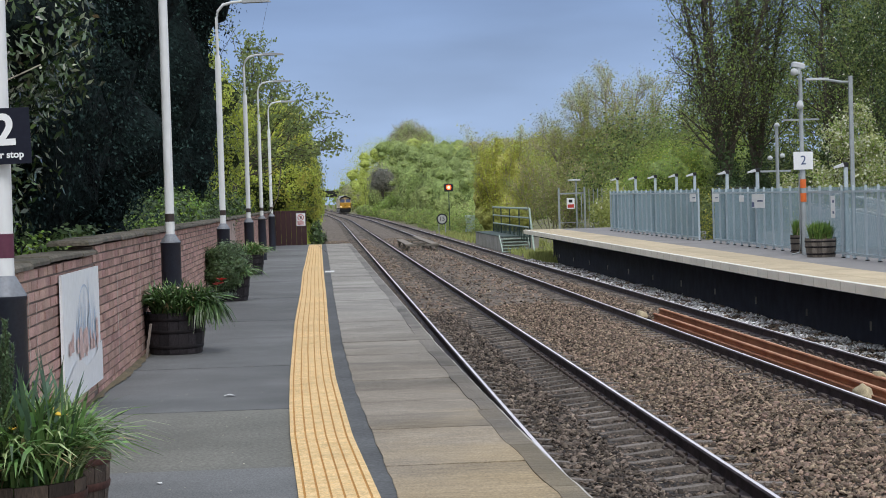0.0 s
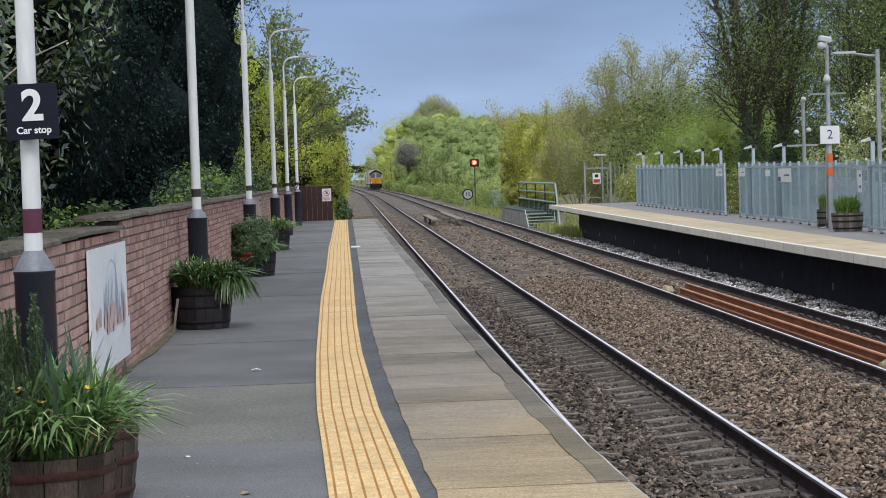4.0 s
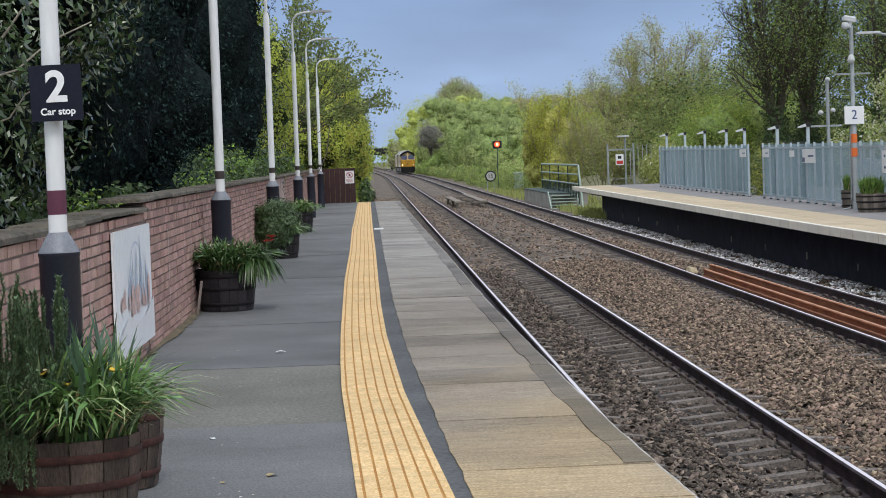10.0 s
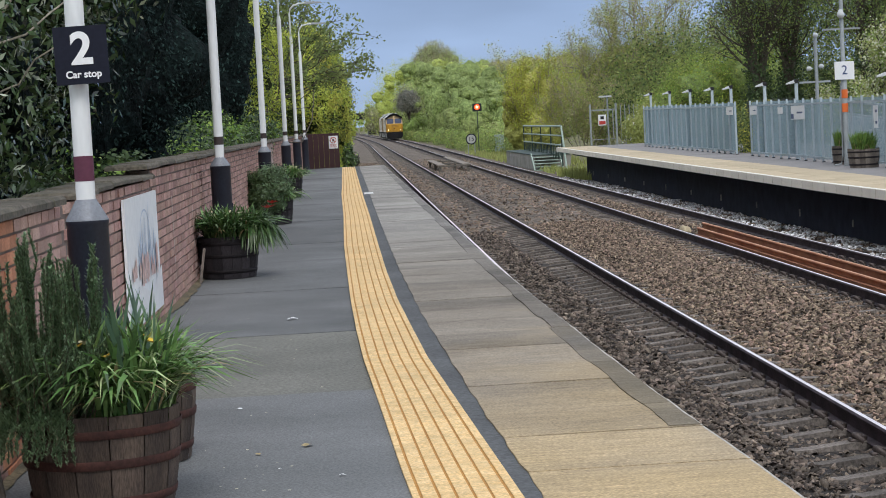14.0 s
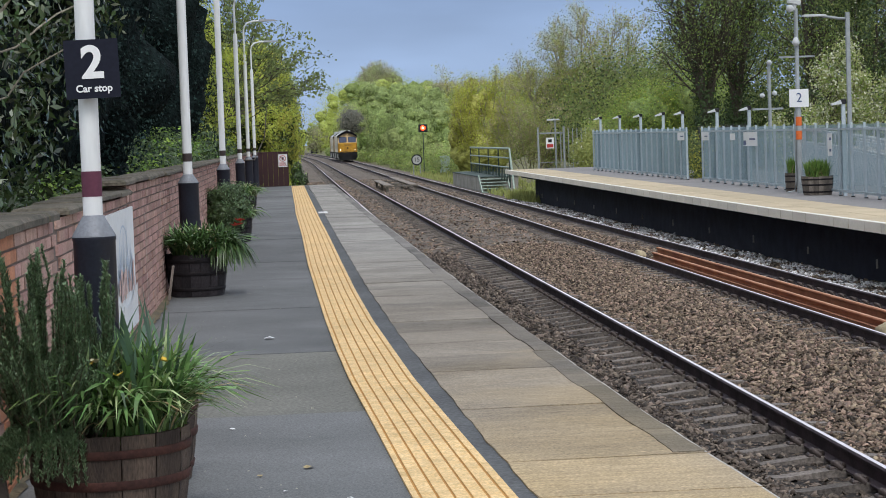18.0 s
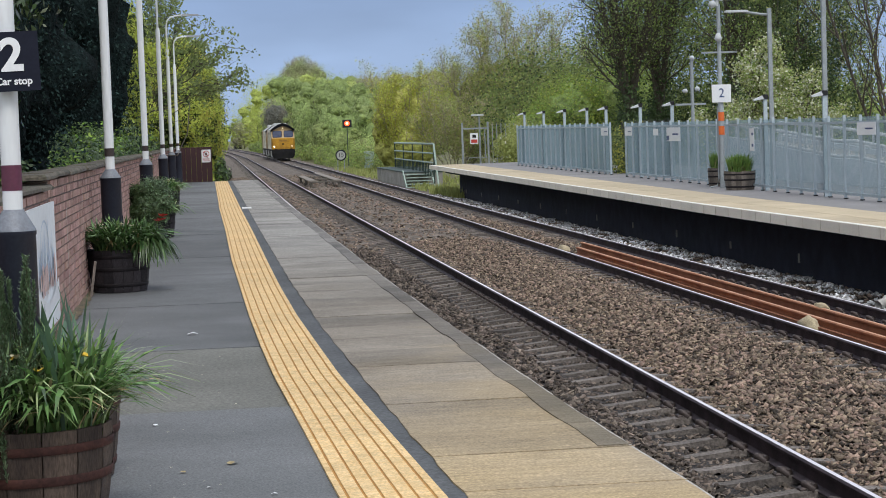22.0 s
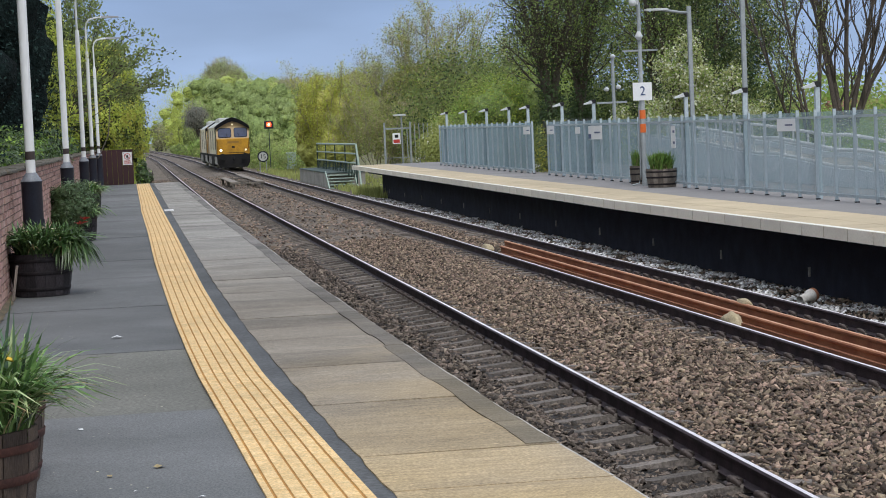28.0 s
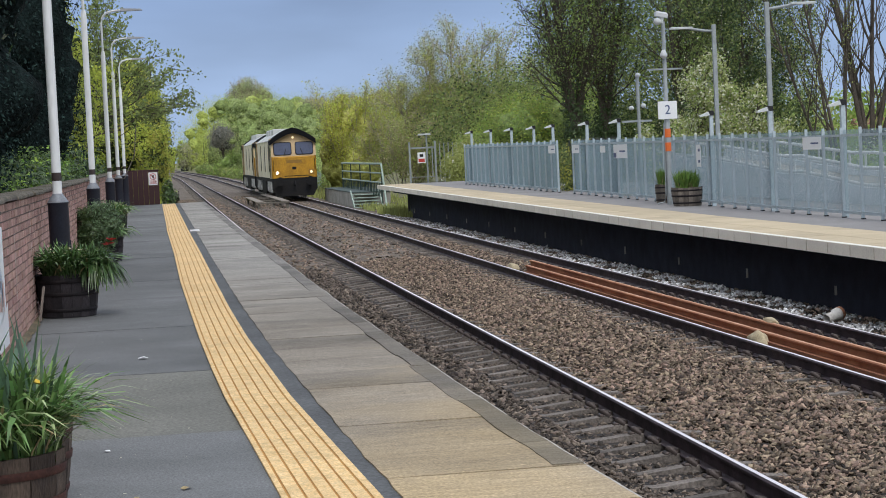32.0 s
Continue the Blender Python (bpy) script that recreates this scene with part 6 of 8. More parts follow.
# Pale flecks and scuffs trodden into the asphalt, and a painted mark by the strip.
g = np.random.default_rng(88)
mb = MB()
for _ in range(60):
    x, y, s = g.uniform(-7.6, -6.75), 8.6 + 14 * g.random() ** 1.6, g.uniform(0.002, 0.007)
    mb.face([(x - s, y - s, 0.0005), (x + s * 1.4, y - s * 0.5, 0.0005), (x + s, y + s * 1.2, 0.0005), (x - s * 0.7, y + s, 0.0005)])
tagged(part("pale_flecks", mb, CREAM), "tiny pale flecks scattered over the asphalt", "litter", kind="stuff")
mb = MB()
mb.box(-0.05, 0.16, -0.5, 0.5, 0.0, 0.006)
mk = part("painted_mark", mb, WHITE)
mk.location = (-6.22, 45.5, -0.004)
tagged(mk, "short white painted mark beside the tactile strip", "marking")

# ---- trees and shrubs ----
BARK = M("bark", (0.10, 0.082, 0.065), (0.06, 0.05, 0.042), rough=0.95, scale=3, fine=18, var=0.35, bump=0.8, bump_dist=0.03, stretch=(3, 3, 0.7))
BARK_GREY = M("grey_bark", (0.32, 0.29, 0.23), (0.20, 0.18, 0.145), rough=0.9, scale=3, fine=18, var=0.35, bump=0.6, bump_dist=0.02, stretch=(3, 3, 0.7))
TWIG = M("twig", (0.40, 0.34, 0.25), (0.30, 0.25, 0.18), rough=0.95, scale=2, fine=10, var=0.2, bump=0, island=0.3)
LF_LAUREL = leafmat("laurel_leaf", (0.075, 0.125, 0.045), (0.022, 0.042, 0.015), trans=0.08, rough=0.24, vary=0.7, gloss=0.8)
# Pale leaves: light edges, plus gloss highlights put into the colour.
LF_LAUREL_PALE = leafmat("pale_laurel_leaf", (0.50, 0.54, 0.42), (0.33, 0.38, 0.25), trans=0.2, rough=0.3, vary=0.4)
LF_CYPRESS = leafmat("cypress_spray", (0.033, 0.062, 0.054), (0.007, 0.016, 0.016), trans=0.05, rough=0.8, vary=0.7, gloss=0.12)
LF_IVY = leafmat("ivy_leaf", (0.22, 0.34, 0.055), (0.11, 0.20, 0.035), trans=0.3, rough=0.4, vary=0.45)
LF_LIME = leafmat("lime_leaf", (0.56, 0.615, 0.125), (0.42, 0.50, 0.098), trans=0.42, rough=0.65, vary=0.16, hue=0.012, gloss=0.12)
LF_FRESH = leafmat("fresh_leaf", (0.35, 0.47, 0.125), (0.25, 0.36, 0.09), trans=0.42, rough=0.65, vary=0.16, hue=0.012, gloss=0.12)
LF_OLIVE = leafmat("olive_leaf", (0.41, 0.44, 0.155), (0.31, 0.345, 0.12), trans=0.42, rough=0.65, vary=0.16, hue=0.012, gloss=0.12)
LF_GOLD = leafmat("golden_leaf", (0.56, 0.53, 0.12), (0.43, 0.43, 0.095), trans=0.42, rough=0.65, vary=0.16, hue=0.012, gloss=0.12)
LF_MID = leafmat("mid_green_leaf", (0.27, 0.33, 0.125), (0.18, 0.23, 0.085), trans=0.42, rough=0.65, vary=0.16, hue=0.012, gloss=0.12)
LF_HAW = leafmat("pale_hawthorn_leaf", (0.50, 0.52, 0.25), (0.38, 0.41, 0.18), trans=0.42, rough=0.65, vary=0.16, hue=0.012, gloss=0.12)
LF_TWIGGY = leafmat("bud_brown_leaf", (0.50, 0.44, 0.27), (0.40, 0.35, 0.21), trans=0.42, rough=0.65, vary=0.16, hue=0.012, gloss=0.12)
LF_COOL = leafmat("cool_green_leaf", (0.135, 0.20, 0.095), (0.08, 0.125, 0.06), trans=0.35, rough=0.5, vary=0.3, hue=0.012, gloss=0.2)
LF_DEEP = leafmat("deep_leaf", (0.075, 0.12, 0.042), (0.042, 0.073, 0.027), trans=0.25, rough=0.45, vary=0.45)
LF_BLOSSOM = leafmat("blossom", (0.75, 0.74, 0.62), (0.6, 0.62, 0.48), trans=0.3, rough=0.6, vary=0.25)


def massmat(name, base, base2):
    return M(name, base, base2, rough=0.85, scale=0.45, fine=2.2, var=0.45, bump=1.0, bump_dist=0.5, island=0.15, spec=0.2, huerand=0.01)


MASS_FRESH = massmat("fresh_foliage", (0.28, 0.345, 0.12), (0.19, 0.245, 0.09))
MASS_LIME = massmat("lime_foliage", (0.42, 0.47, 0.12), (0.31, 0.355, 0.095))
MASS_OLIVE = massmat("olive_foliage", (0.21, 0.215, 0.095), (0.15, 0.155, 0.07))
MASS_GREY = massmat("twiggy_foliage", (0.28, 0.265, 0.165), (0.205, 0.195, 0.125))
MASS_TWIG = massmat("bare_twigs", (0.15, 0.15, 0.13), (0.10, 0.10, 0.088))
MASS_GOLD = massmat("golden_foliage", (0.43, 0.42, 0.12), (0.31, 0.31, 0.09))
# Paler, greyer leaf copies for the distant wood: haze put into the colour.
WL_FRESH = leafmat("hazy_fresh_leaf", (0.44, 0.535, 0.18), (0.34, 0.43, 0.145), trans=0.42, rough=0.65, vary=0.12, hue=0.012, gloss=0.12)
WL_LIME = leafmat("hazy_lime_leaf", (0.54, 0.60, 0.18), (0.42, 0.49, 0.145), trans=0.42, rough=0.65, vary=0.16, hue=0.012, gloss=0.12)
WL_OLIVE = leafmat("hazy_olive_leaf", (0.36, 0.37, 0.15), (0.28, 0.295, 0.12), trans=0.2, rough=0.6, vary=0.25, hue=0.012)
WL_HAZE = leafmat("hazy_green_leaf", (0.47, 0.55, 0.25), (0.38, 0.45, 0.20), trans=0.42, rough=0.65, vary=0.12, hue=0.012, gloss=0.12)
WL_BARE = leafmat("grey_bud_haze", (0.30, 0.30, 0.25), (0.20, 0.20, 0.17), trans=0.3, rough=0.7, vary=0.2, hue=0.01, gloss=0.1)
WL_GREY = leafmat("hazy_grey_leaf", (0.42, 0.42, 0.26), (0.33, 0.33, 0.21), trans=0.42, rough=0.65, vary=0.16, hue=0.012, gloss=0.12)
# Dark cores under the leaves paint the shade between the bright clumps.
MASS_DEEP = M("leaf_gap_shade", (0.045, 0.065, 0.022), (0.022, 0.034, 0.012), rough=0.9, scale=1.5, fine=9, var=0.5, bump=1.0, bump_dist=0.2, spec=0.1)
# Near-black crown cores: the shade inside cypress and laurel put into the colour.
MASS_DARK = M("dark_crown_shade", (0.010, 0.019, 0.018), (0.003, 0.006, 0.006), rough=0.95, scale=2.5, fine=14, var=0.55, bump=1.0, bump_dist=0.12, spec=0.1)


def quads(P, size, aspect, g, axis=None, spread=1.0, face=None):
    """Small leaf faces at the points P, turned at random, along an axis or to face outwards."""
    n = len(P)
    u = g.standard_normal((n, 3))
    if face is not None:
        f = face + 0.32 * g.standard_normal((n, 3))
        u = np.cross(f, u)
    if axis is not None:
        u = axis + spread * u
    u /= np.linalg.norm(u, axis=1, keepdims=True) + 1e-9
    w = g.standard_normal((n, 3)) if face is None else f
    v = np.cross(u, w)
    v /= np.linalg.norm(v, axis=1, keepdims=True) + 1e-9
    s = size * g.uniform(0.55, 1.3, (n, 1))
    a, b = u * s * aspect * 0.5, v * s * 0.5
    k = np.cross(u, v) * s * 0.12
    verts = np.stack([P + a, P + b + k, P - a, P - b + k], 1)
    return verts.reshape(-1, 3), np.arange(n * 4).reshape(n, 4)


def crown_points(blobs, n, g, clumps=60, tight=0.22, hollow=0.45):
    """Points in clumps through the blobs, denser towards their skins, with gaps between."""
    vol = np.array([(b[3] * b[4] * b[5]) ** (2 / 3) for b in blobs])
    pick = g.choice(len(blobs), n, p=vol / vol.sum())
    B = np.array(blobs)[pick]
    d = g.standard_normal((len(blobs), clumps, 3))
    d /= np.linalg.norm(d, axis=2, keepdims=True)
    rr = hollow + (1 - hollow) * g.random((len(blobs), clumps, 1)) ** 0.6
    centres = d * rr * (0.82 + 0.3 * g.random((len(blobs), clumps, 1)))
    c = centres[pick, g.integers(0, clumps, n)]
    off = np.clip(g.standard_normal((n, 3)), -1.5, 1.5) * tight
    out = c * 0.5 + off / tight * 0.45 + np.array([0, 0, 0.25])
    return B[:, :3] + (c + off) * B[:, 3:6], out


def limb(mb, a, b, r0, r1, g, n=6, bow=0.12, sides=6):
    a, b = Vector(a), Vector(b)
    ln = (b - a).length
    pts, rad = [], []
    o = Vector(g.standard_normal(3)) * bow * ln
    for k in range(n + 1):
        t = k / n
        j = Vector(g.standard_normal(3)) * 0.02 * ln * (0 < k < n)
        pts.append(a.lerp(b, t) + o * math.sin(math.pi * t) * 0.5 + j)
        rad.append(r0 + (r1 - r0) * t)
    mb.tube(pts, rad, n=sides)
    return pts


def lumps(places, seed, sub=3, rough=0.35, fine=0.2):
    """Billowing masses of foliage: (x, y, z, rx, ry, rz) each, pushed in and out unevenly."""
    bm = bmesh.new()
    bmesh.ops.create_icosphere(bm, subdivisions=sub, radius=1.0)
    base = np.array([v.co[:] for v in bm.verts])
    faces = np.array([[v.index for v in f.verts] for f in bm.faces])
    bm.free()
    vs, fs = [], []
    for i, b in enumerate(places):
        s = Vector((seed * 3.1 + i * 7.7, i * 2.3, seed))
        d = np.array([1 + rough * noise.noise(Vector(p) * 1.9 + s) + fine * 1.6 * abs(noise.noise(Vector(p) * 5.5 + s)) for p in base])
        vs.append(base * d[:, None] * np.array(b[3:6]) + np.array(b[:3]))
        fs.append(faces + i * len(base))
    return np.concatenate(vs), np.concatenate(fs)


def tree(name, loc, label, blobs, leaf, size, n, seed, trunk=(0.2, 3.0), bark=None, limbs=8, twigs=0, aspect=1.7, clumps=60, tight=0.2,
         category="tree", hollow=0.45, extra=(), twig_len=0.8, group="", twig_w=0.018, core=None, core_share=0.8, core_sub=3, core_rough=0.35):
    g = np.random.default_rng(seed)
    t = thing(name, loc, label, category, group)
    r, h = trunk
    if r:
        mb = MB()
        top = limb(mb, (0, 0, -0.6), (0.15 * g.standard_normal(), 0.15 * g.standard_normal(), h), r * 1.25, r * 0.5, g, n=8, bow=0.03, sides=9)
        part("trunk", mb, bark or BARK, t)
        for k in range(limbs):
            b = blobs[k % len(blobs)]
            d = g.standard_normal(3)
            d /= np.linalg.norm(d)
            end = np.array(b[:3]) + d * np.array(b[3:6]) * 0.75
            st_ = Vector((0, 0, h * g.uniform(0.35, 1.0)))
            mb = MB()
            pts = limb(mb, st_, end, r * 0.42, r * 0.08, g, n=7, bow=0.15, sides=6)
            for q in range(4):
                i = g.integers(2, 7)
                e2 = pts[i] + Vector(g.standard_normal(3)) * 0.28 * (Vector(end) - st_).length
                limb(mb, pts[i], e2, r * 0.12, r * 0.03, g, n=4, bow=0.15, sides=4)
            part("limb", mb, bark or BARK, t)
    if twigs:
        P, _ = crown_points(blobs, twigs, g, clumps, tight, hollow * 0.6)
        cen = np.mean(np.array(blobs)[:, :3], axis=0)
        ax = P - cen * np.array([1, 1, 0.55])
        ax = ax / (np.linalg.norm(ax, axis=1, keepdims=True) + 1e-6) + np.array([0, 0, 0.5])
        v, f = quads(P, twig_w, twig_len / twig_w, g, axis=ax, spread=0.35)
        part("twig_mass", numpy_mesh("twig_mass", v, f, TWIG), None, t)["kind"] = "stuff"
    if core:
        v, f = lumps([(*b[:3], *(q * core_share for q in b[3:6])) for b in blobs], seed % 97, core_sub, core_rough)
        part("foliage_mass", numpy_mesh("foliage_mass", v, f, core, smooth=True), None, t)
    for mat_, cnt, sz in ((leaf, n, size), *extra):
        if cnt:
            P, out = crown_points(blobs, cnt, g, clumps, tight, hollow)
            v, f = quads(P, sz, aspect, g, face=out)
            part("crown", numpy_mesh("crown", v, f, mat_), None, t)
    return t


def sprout(g, out, p, d, ln, r, lev, cfg):
    """Adds a bowed branch and its side shoots to out[lev], as (points, radii)."""
    n = 5 if lev < 2 else 3
    pts, q, w = [p.copy()], p.copy(), d.copy()
    for _ in range(n):
        w = (w + Vector(g.standard_normal(3)) * cfg["wander"] * (0.5 if lev == 0 else 1.0) + Vector((0, 0, cfg["up"] * (0.35 if lev == 0 else 1.0)))).normalized()
        q = q + w * (ln / n)
        pts.append(q.copy())
    end = 0.35 if lev < cfg["depth"] else 0.5
    out[lev].append((pts, [max(cfg["least"], r * (1 - (1 - end) * k / n)) for k in range(n + 1)]))
    if lev >= cfg["depth"]:
        return
    kids = cfg["forks"][lev]
    for k in range(kids):
        t = cfg["bare"][lev] + (1 - cfg["bare"][lev]) * (k + g.random()) / kids
        i = min(n - 1, int(t * n))
        at = pts[i].lerp(pts[i + 1], t * n - i)
        along_ = (pts[i + 1] - pts[i]).normalized()
        side = along_.cross(Vector(g.standard_normal(3))).normalized()
        a = cfg["angle"][lev] * g.uniform(0.65, 1.25)
        nd = along_ * math.cos(a) + side * math.sin(a)
        sprout(g, out, at, nd, ln * cfg["ratio"][lev] * g.uniform(0.7, 1.2) * (1.15 - 0.6 * t), max(cfg["least"], r * (cfg["slim"] if lev == 0 else 0.62 - 0.25 * t)), lev + 1, cfg)


def grown_tree(name, loc, label, stems, r, seed, leaves=(), ivy=(), bark=None, depth=3, forks=(9, 6, 5), bare=(0.3, 0.25, 0.2), angle=(0.8, 0.7, 0.7), ratio=(0.45, 0.5, 0.5),
               up=0.10, wander=0.10, least=0.008, leaf_from=2, category="tree", group="", fork_at=0.0, aspect=1.6, core=None, blobs=(), slim=0.5):
    """A branching tree. stems: (dx, dy, height) of each main stem, which part at fork_at. leaves: (material, count, size, scatter) along the outer shoots.
    ivy: (material, count, size, girth, height) round the stems."""
    g = np.random.default_rng(seed)
    t = thing(name, loc, label, category, group)
    cfg = dict(depth=depth, forks=forks, bare=bare, angle=angle, ratio=ratio, up=up, wander=wander, least=least, slim=slim)
    bark = bark or BARK
    if fork_at:
        mb = MB()
        limb(mb, (0, 0, -0.8), (0, 0, fork_at), r * 1.3, r * 0.95, g, n=6, bow=0.02, sides=9)
        part("trunk", mb, bark, t)
    shoots, bones = [], []
    for dx, dy, h in stems:
        d = Vector((dx, dy, h)).normalized()
        out = [[] for _ in range(depth + 1)]
        sprout(g, out, Vector((0, 0, fork_at - 0.15)) if fork_at else Vector((dx * 0.12, dy * 0.12, -0.6)), d, math.sqrt(dx * dx + dy * dy + h * h) - fork_at, r * (0.62 if len(stems) > 1 else 1.0), 0, cfg)
        mb = MB()
        for pts, rad in out[0]:
            mb.tube(pts, rad, n=7, cap=False)
        stem_part = part("stem", mb, bark, t)
        bones += [(pts, rad[0]) for pts, rad in out[0]]
        if depth > 0:
            if r > 0.08:
                for pts, rad in out[1]:
                    part("limb", MB().tube(pts, rad, n=5, cap=False), bark, stem_part)
            else:
                mb = MB()
                for pts, rad in out[1]:
                    mb.tube(pts, rad, n=4, cap=False)
                part("shoot_mass", mb, bark, stem_part)["kind"] = "stuff"
        if depth > 1:
            mb = MB()
            for lev in range(2, depth + 1):
                for pts, rad in out[lev]:
                    mb.tube(pts, rad, n=3, cap=False)
            part("twig_mass", mb, TWIG if bark is not BARK else bark, stem_part)["kind"] = "stuff"
        for lev in range(min(leaf_from, depth), depth + 1):
            shoots += [pts for pts, rad in out[lev]]
    if shoots and leaves:
        A = np.array([tuple(v) for pts in shoots for v in pts[:-1]])
        B = np.array([tuple(v) for pts in shoots for v in pts[1:]])
        for mat_, cnt, size, scatter in leaves:
            i = g.integers(0, len(A), cnt)
            u = g.random((cnt, 1))
            P = A[i] * (1 - u) + B[i] * u + np.clip(g.standard_normal((cnt, 3)), -2, 2) * scatter
            fc = g.standard_normal((cnt, 3)) * 0.8 + np.array([0, 0, 0.8])
            v, f = quads(P, size, aspect, g, face=fc)
            part("crown", numpy_mesh("crown", v, f, mat_), None, t)
    if core:
        v, f = lumps(blobs, seed % 97, 3)
        part("foliage_mass", numpy_mesh("foliage_mass", v, f, core, smooth=True), None, t)
    for mat_, cnt, size, girth, height in ivy:
        P = []
        while len(P) < cnt:
            pts, r0 = bones[int(g.integers(0, len(bones)))] if not fork_at or g.random() < 0.5 else ([Vector((0, 0, -0.3)), Vector((0, 0, fork_at))], r)
            k = int(g.integers(0, len(pts) - 1))
            q = pts[k].lerp(pts[k + 1], g.random())
            if q.z > height * g.uniform(0.55, 1.0):
                continue
            a, w = g.uniform(0, 2 * math.pi), girth * (1.15 - 0.6 * q.z / height) * (0.55 + 0.45 * g.random()) * (1 + 0.35 * noise.noise(q * 1.3))
            P.append((q.x + math.cos(a) * w, q.y + math.sin(a) * w, q.z + 0.1 * g.standard_normal()))
        P = np.array(P)
        v, f = quads(P, size, 1.3, g, face=np.c_[P[:, :2] - P[:, :2].mean(0), np.full(len(P), 0.2)] + 0.3 * g.standard_normal((len(P), 3)))
        part("ivy", numpy_mesh("ivy", v, f, mat_), None, t, "dark ivy leaves")
    return t


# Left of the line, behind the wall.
lb = tree("laurel_bush", (-9.72, 15.5, 0.0), "tall glossy dark laurel behind the wall, pale edges and painted glints",
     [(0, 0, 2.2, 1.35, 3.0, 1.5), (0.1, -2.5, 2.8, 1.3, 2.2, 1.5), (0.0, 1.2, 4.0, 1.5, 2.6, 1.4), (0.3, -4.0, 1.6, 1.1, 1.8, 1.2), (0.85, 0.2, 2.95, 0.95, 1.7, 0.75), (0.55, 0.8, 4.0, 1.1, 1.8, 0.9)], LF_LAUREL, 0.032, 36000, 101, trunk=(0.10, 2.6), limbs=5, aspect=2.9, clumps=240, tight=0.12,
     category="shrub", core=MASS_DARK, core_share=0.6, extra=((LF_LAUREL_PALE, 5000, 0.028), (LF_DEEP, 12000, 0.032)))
g = np.random.default_rng(71)
for p_, q_, r_ in (((0.1, -0.6, 1.9), (1.1, 0.3, 2.5), 0.010), ((0.0, 0, 2.0), (0.9, 0.5, 3.0), 0.012), ((0.0, 0.2, 1.6), (0.95, 0.3, 2.2), 0.009), ((-0.6, -0.9, 0.2), (-0.2, -0.6, 3.6), 0.04)):
    mb = MB()
    limb(mb, p_, q_, r_, r_ * 0.5, g, n=9, bow=0.18)
    part("stem", mb, BARK_GREY, lb, "pale bare stem", at=(0.6, -2.9, 0))
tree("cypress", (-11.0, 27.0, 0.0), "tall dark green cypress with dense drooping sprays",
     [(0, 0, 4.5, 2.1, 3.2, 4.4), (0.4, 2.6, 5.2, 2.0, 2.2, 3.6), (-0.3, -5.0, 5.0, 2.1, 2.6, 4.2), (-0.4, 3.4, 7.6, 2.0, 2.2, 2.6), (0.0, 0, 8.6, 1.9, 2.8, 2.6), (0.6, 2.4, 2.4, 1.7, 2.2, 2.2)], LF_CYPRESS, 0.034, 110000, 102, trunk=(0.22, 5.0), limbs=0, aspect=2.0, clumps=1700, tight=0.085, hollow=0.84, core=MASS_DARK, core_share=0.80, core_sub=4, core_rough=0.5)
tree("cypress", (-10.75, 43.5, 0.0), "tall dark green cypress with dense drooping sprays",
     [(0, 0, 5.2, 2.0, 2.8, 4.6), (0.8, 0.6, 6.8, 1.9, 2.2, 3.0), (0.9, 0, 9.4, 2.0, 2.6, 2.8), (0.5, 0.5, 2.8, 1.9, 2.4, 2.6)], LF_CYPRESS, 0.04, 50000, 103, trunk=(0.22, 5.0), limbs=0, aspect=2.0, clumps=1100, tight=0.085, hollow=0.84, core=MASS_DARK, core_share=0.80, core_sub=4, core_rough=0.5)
tree("ivy_bank", (-9.4, 27, 0.2), "bright green ivy and shrub growth topping the wall",
     [(0.1, 4.5, 0.5, 0.7, 2.4, 0.5), (0.1, 8, 0.7, 0.8, 3.0, 0.65), (0.2, 13, 1.0, 0.8, 3.4, 0.75), (0.3, 18, 0.9, 0.8, 3.4, 0.7)], LF_IVY, 0.05, 8000, 104, trunk=(0.05, 0.8), limbs=0, aspect=1.3, clumps=140, tight=0.14, category="shrub", extra=((LF_DEEP, 22000, 0.06),))
tree("ivy_bank", (-9.3, 20.5, 0.2), "sparse dark ivy leaves over the wall top",
     [(0, 0, 0.6, 0.6, 3.0, 0.55), (0.1, 4, 0.6, 0.6, 2.6, 0.55)], LF_DEEP, 0.055, 6000, 117, trunk=(0.05, 0.8), limbs=0, aspect=1.3, clumps=80, tight=0.14, category="shrub", extra=((LF_IVY, 1500, 0.05),))
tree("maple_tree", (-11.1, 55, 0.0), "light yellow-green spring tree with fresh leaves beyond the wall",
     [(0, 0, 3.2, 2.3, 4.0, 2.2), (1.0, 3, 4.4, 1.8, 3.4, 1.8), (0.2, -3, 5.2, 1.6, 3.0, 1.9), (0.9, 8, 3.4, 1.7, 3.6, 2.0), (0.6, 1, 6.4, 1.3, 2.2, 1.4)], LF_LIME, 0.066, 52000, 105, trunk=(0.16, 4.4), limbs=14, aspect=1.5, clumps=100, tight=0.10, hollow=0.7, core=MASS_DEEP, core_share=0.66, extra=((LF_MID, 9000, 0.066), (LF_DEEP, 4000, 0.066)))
tree("ash_shrub", (-9.6, 52, 0.0), "shadowed green shrubs behind the wall",
     [(0, 0, 1.4, 0.8, 4.0, 1.0), (0, 8, 1.3, 0.8, 4.0, 1.0), (0.2, 15, 1.2, 0.8, 4.0, 1.0)], LF_DEEP, 0.09, 9000, 116, trunk=(0.05, 1.0), limbs=4, aspect=1.4, clumps=90, tight=0.16, category="shrub", extra=((LF_IVY, 3000, 0.08),))
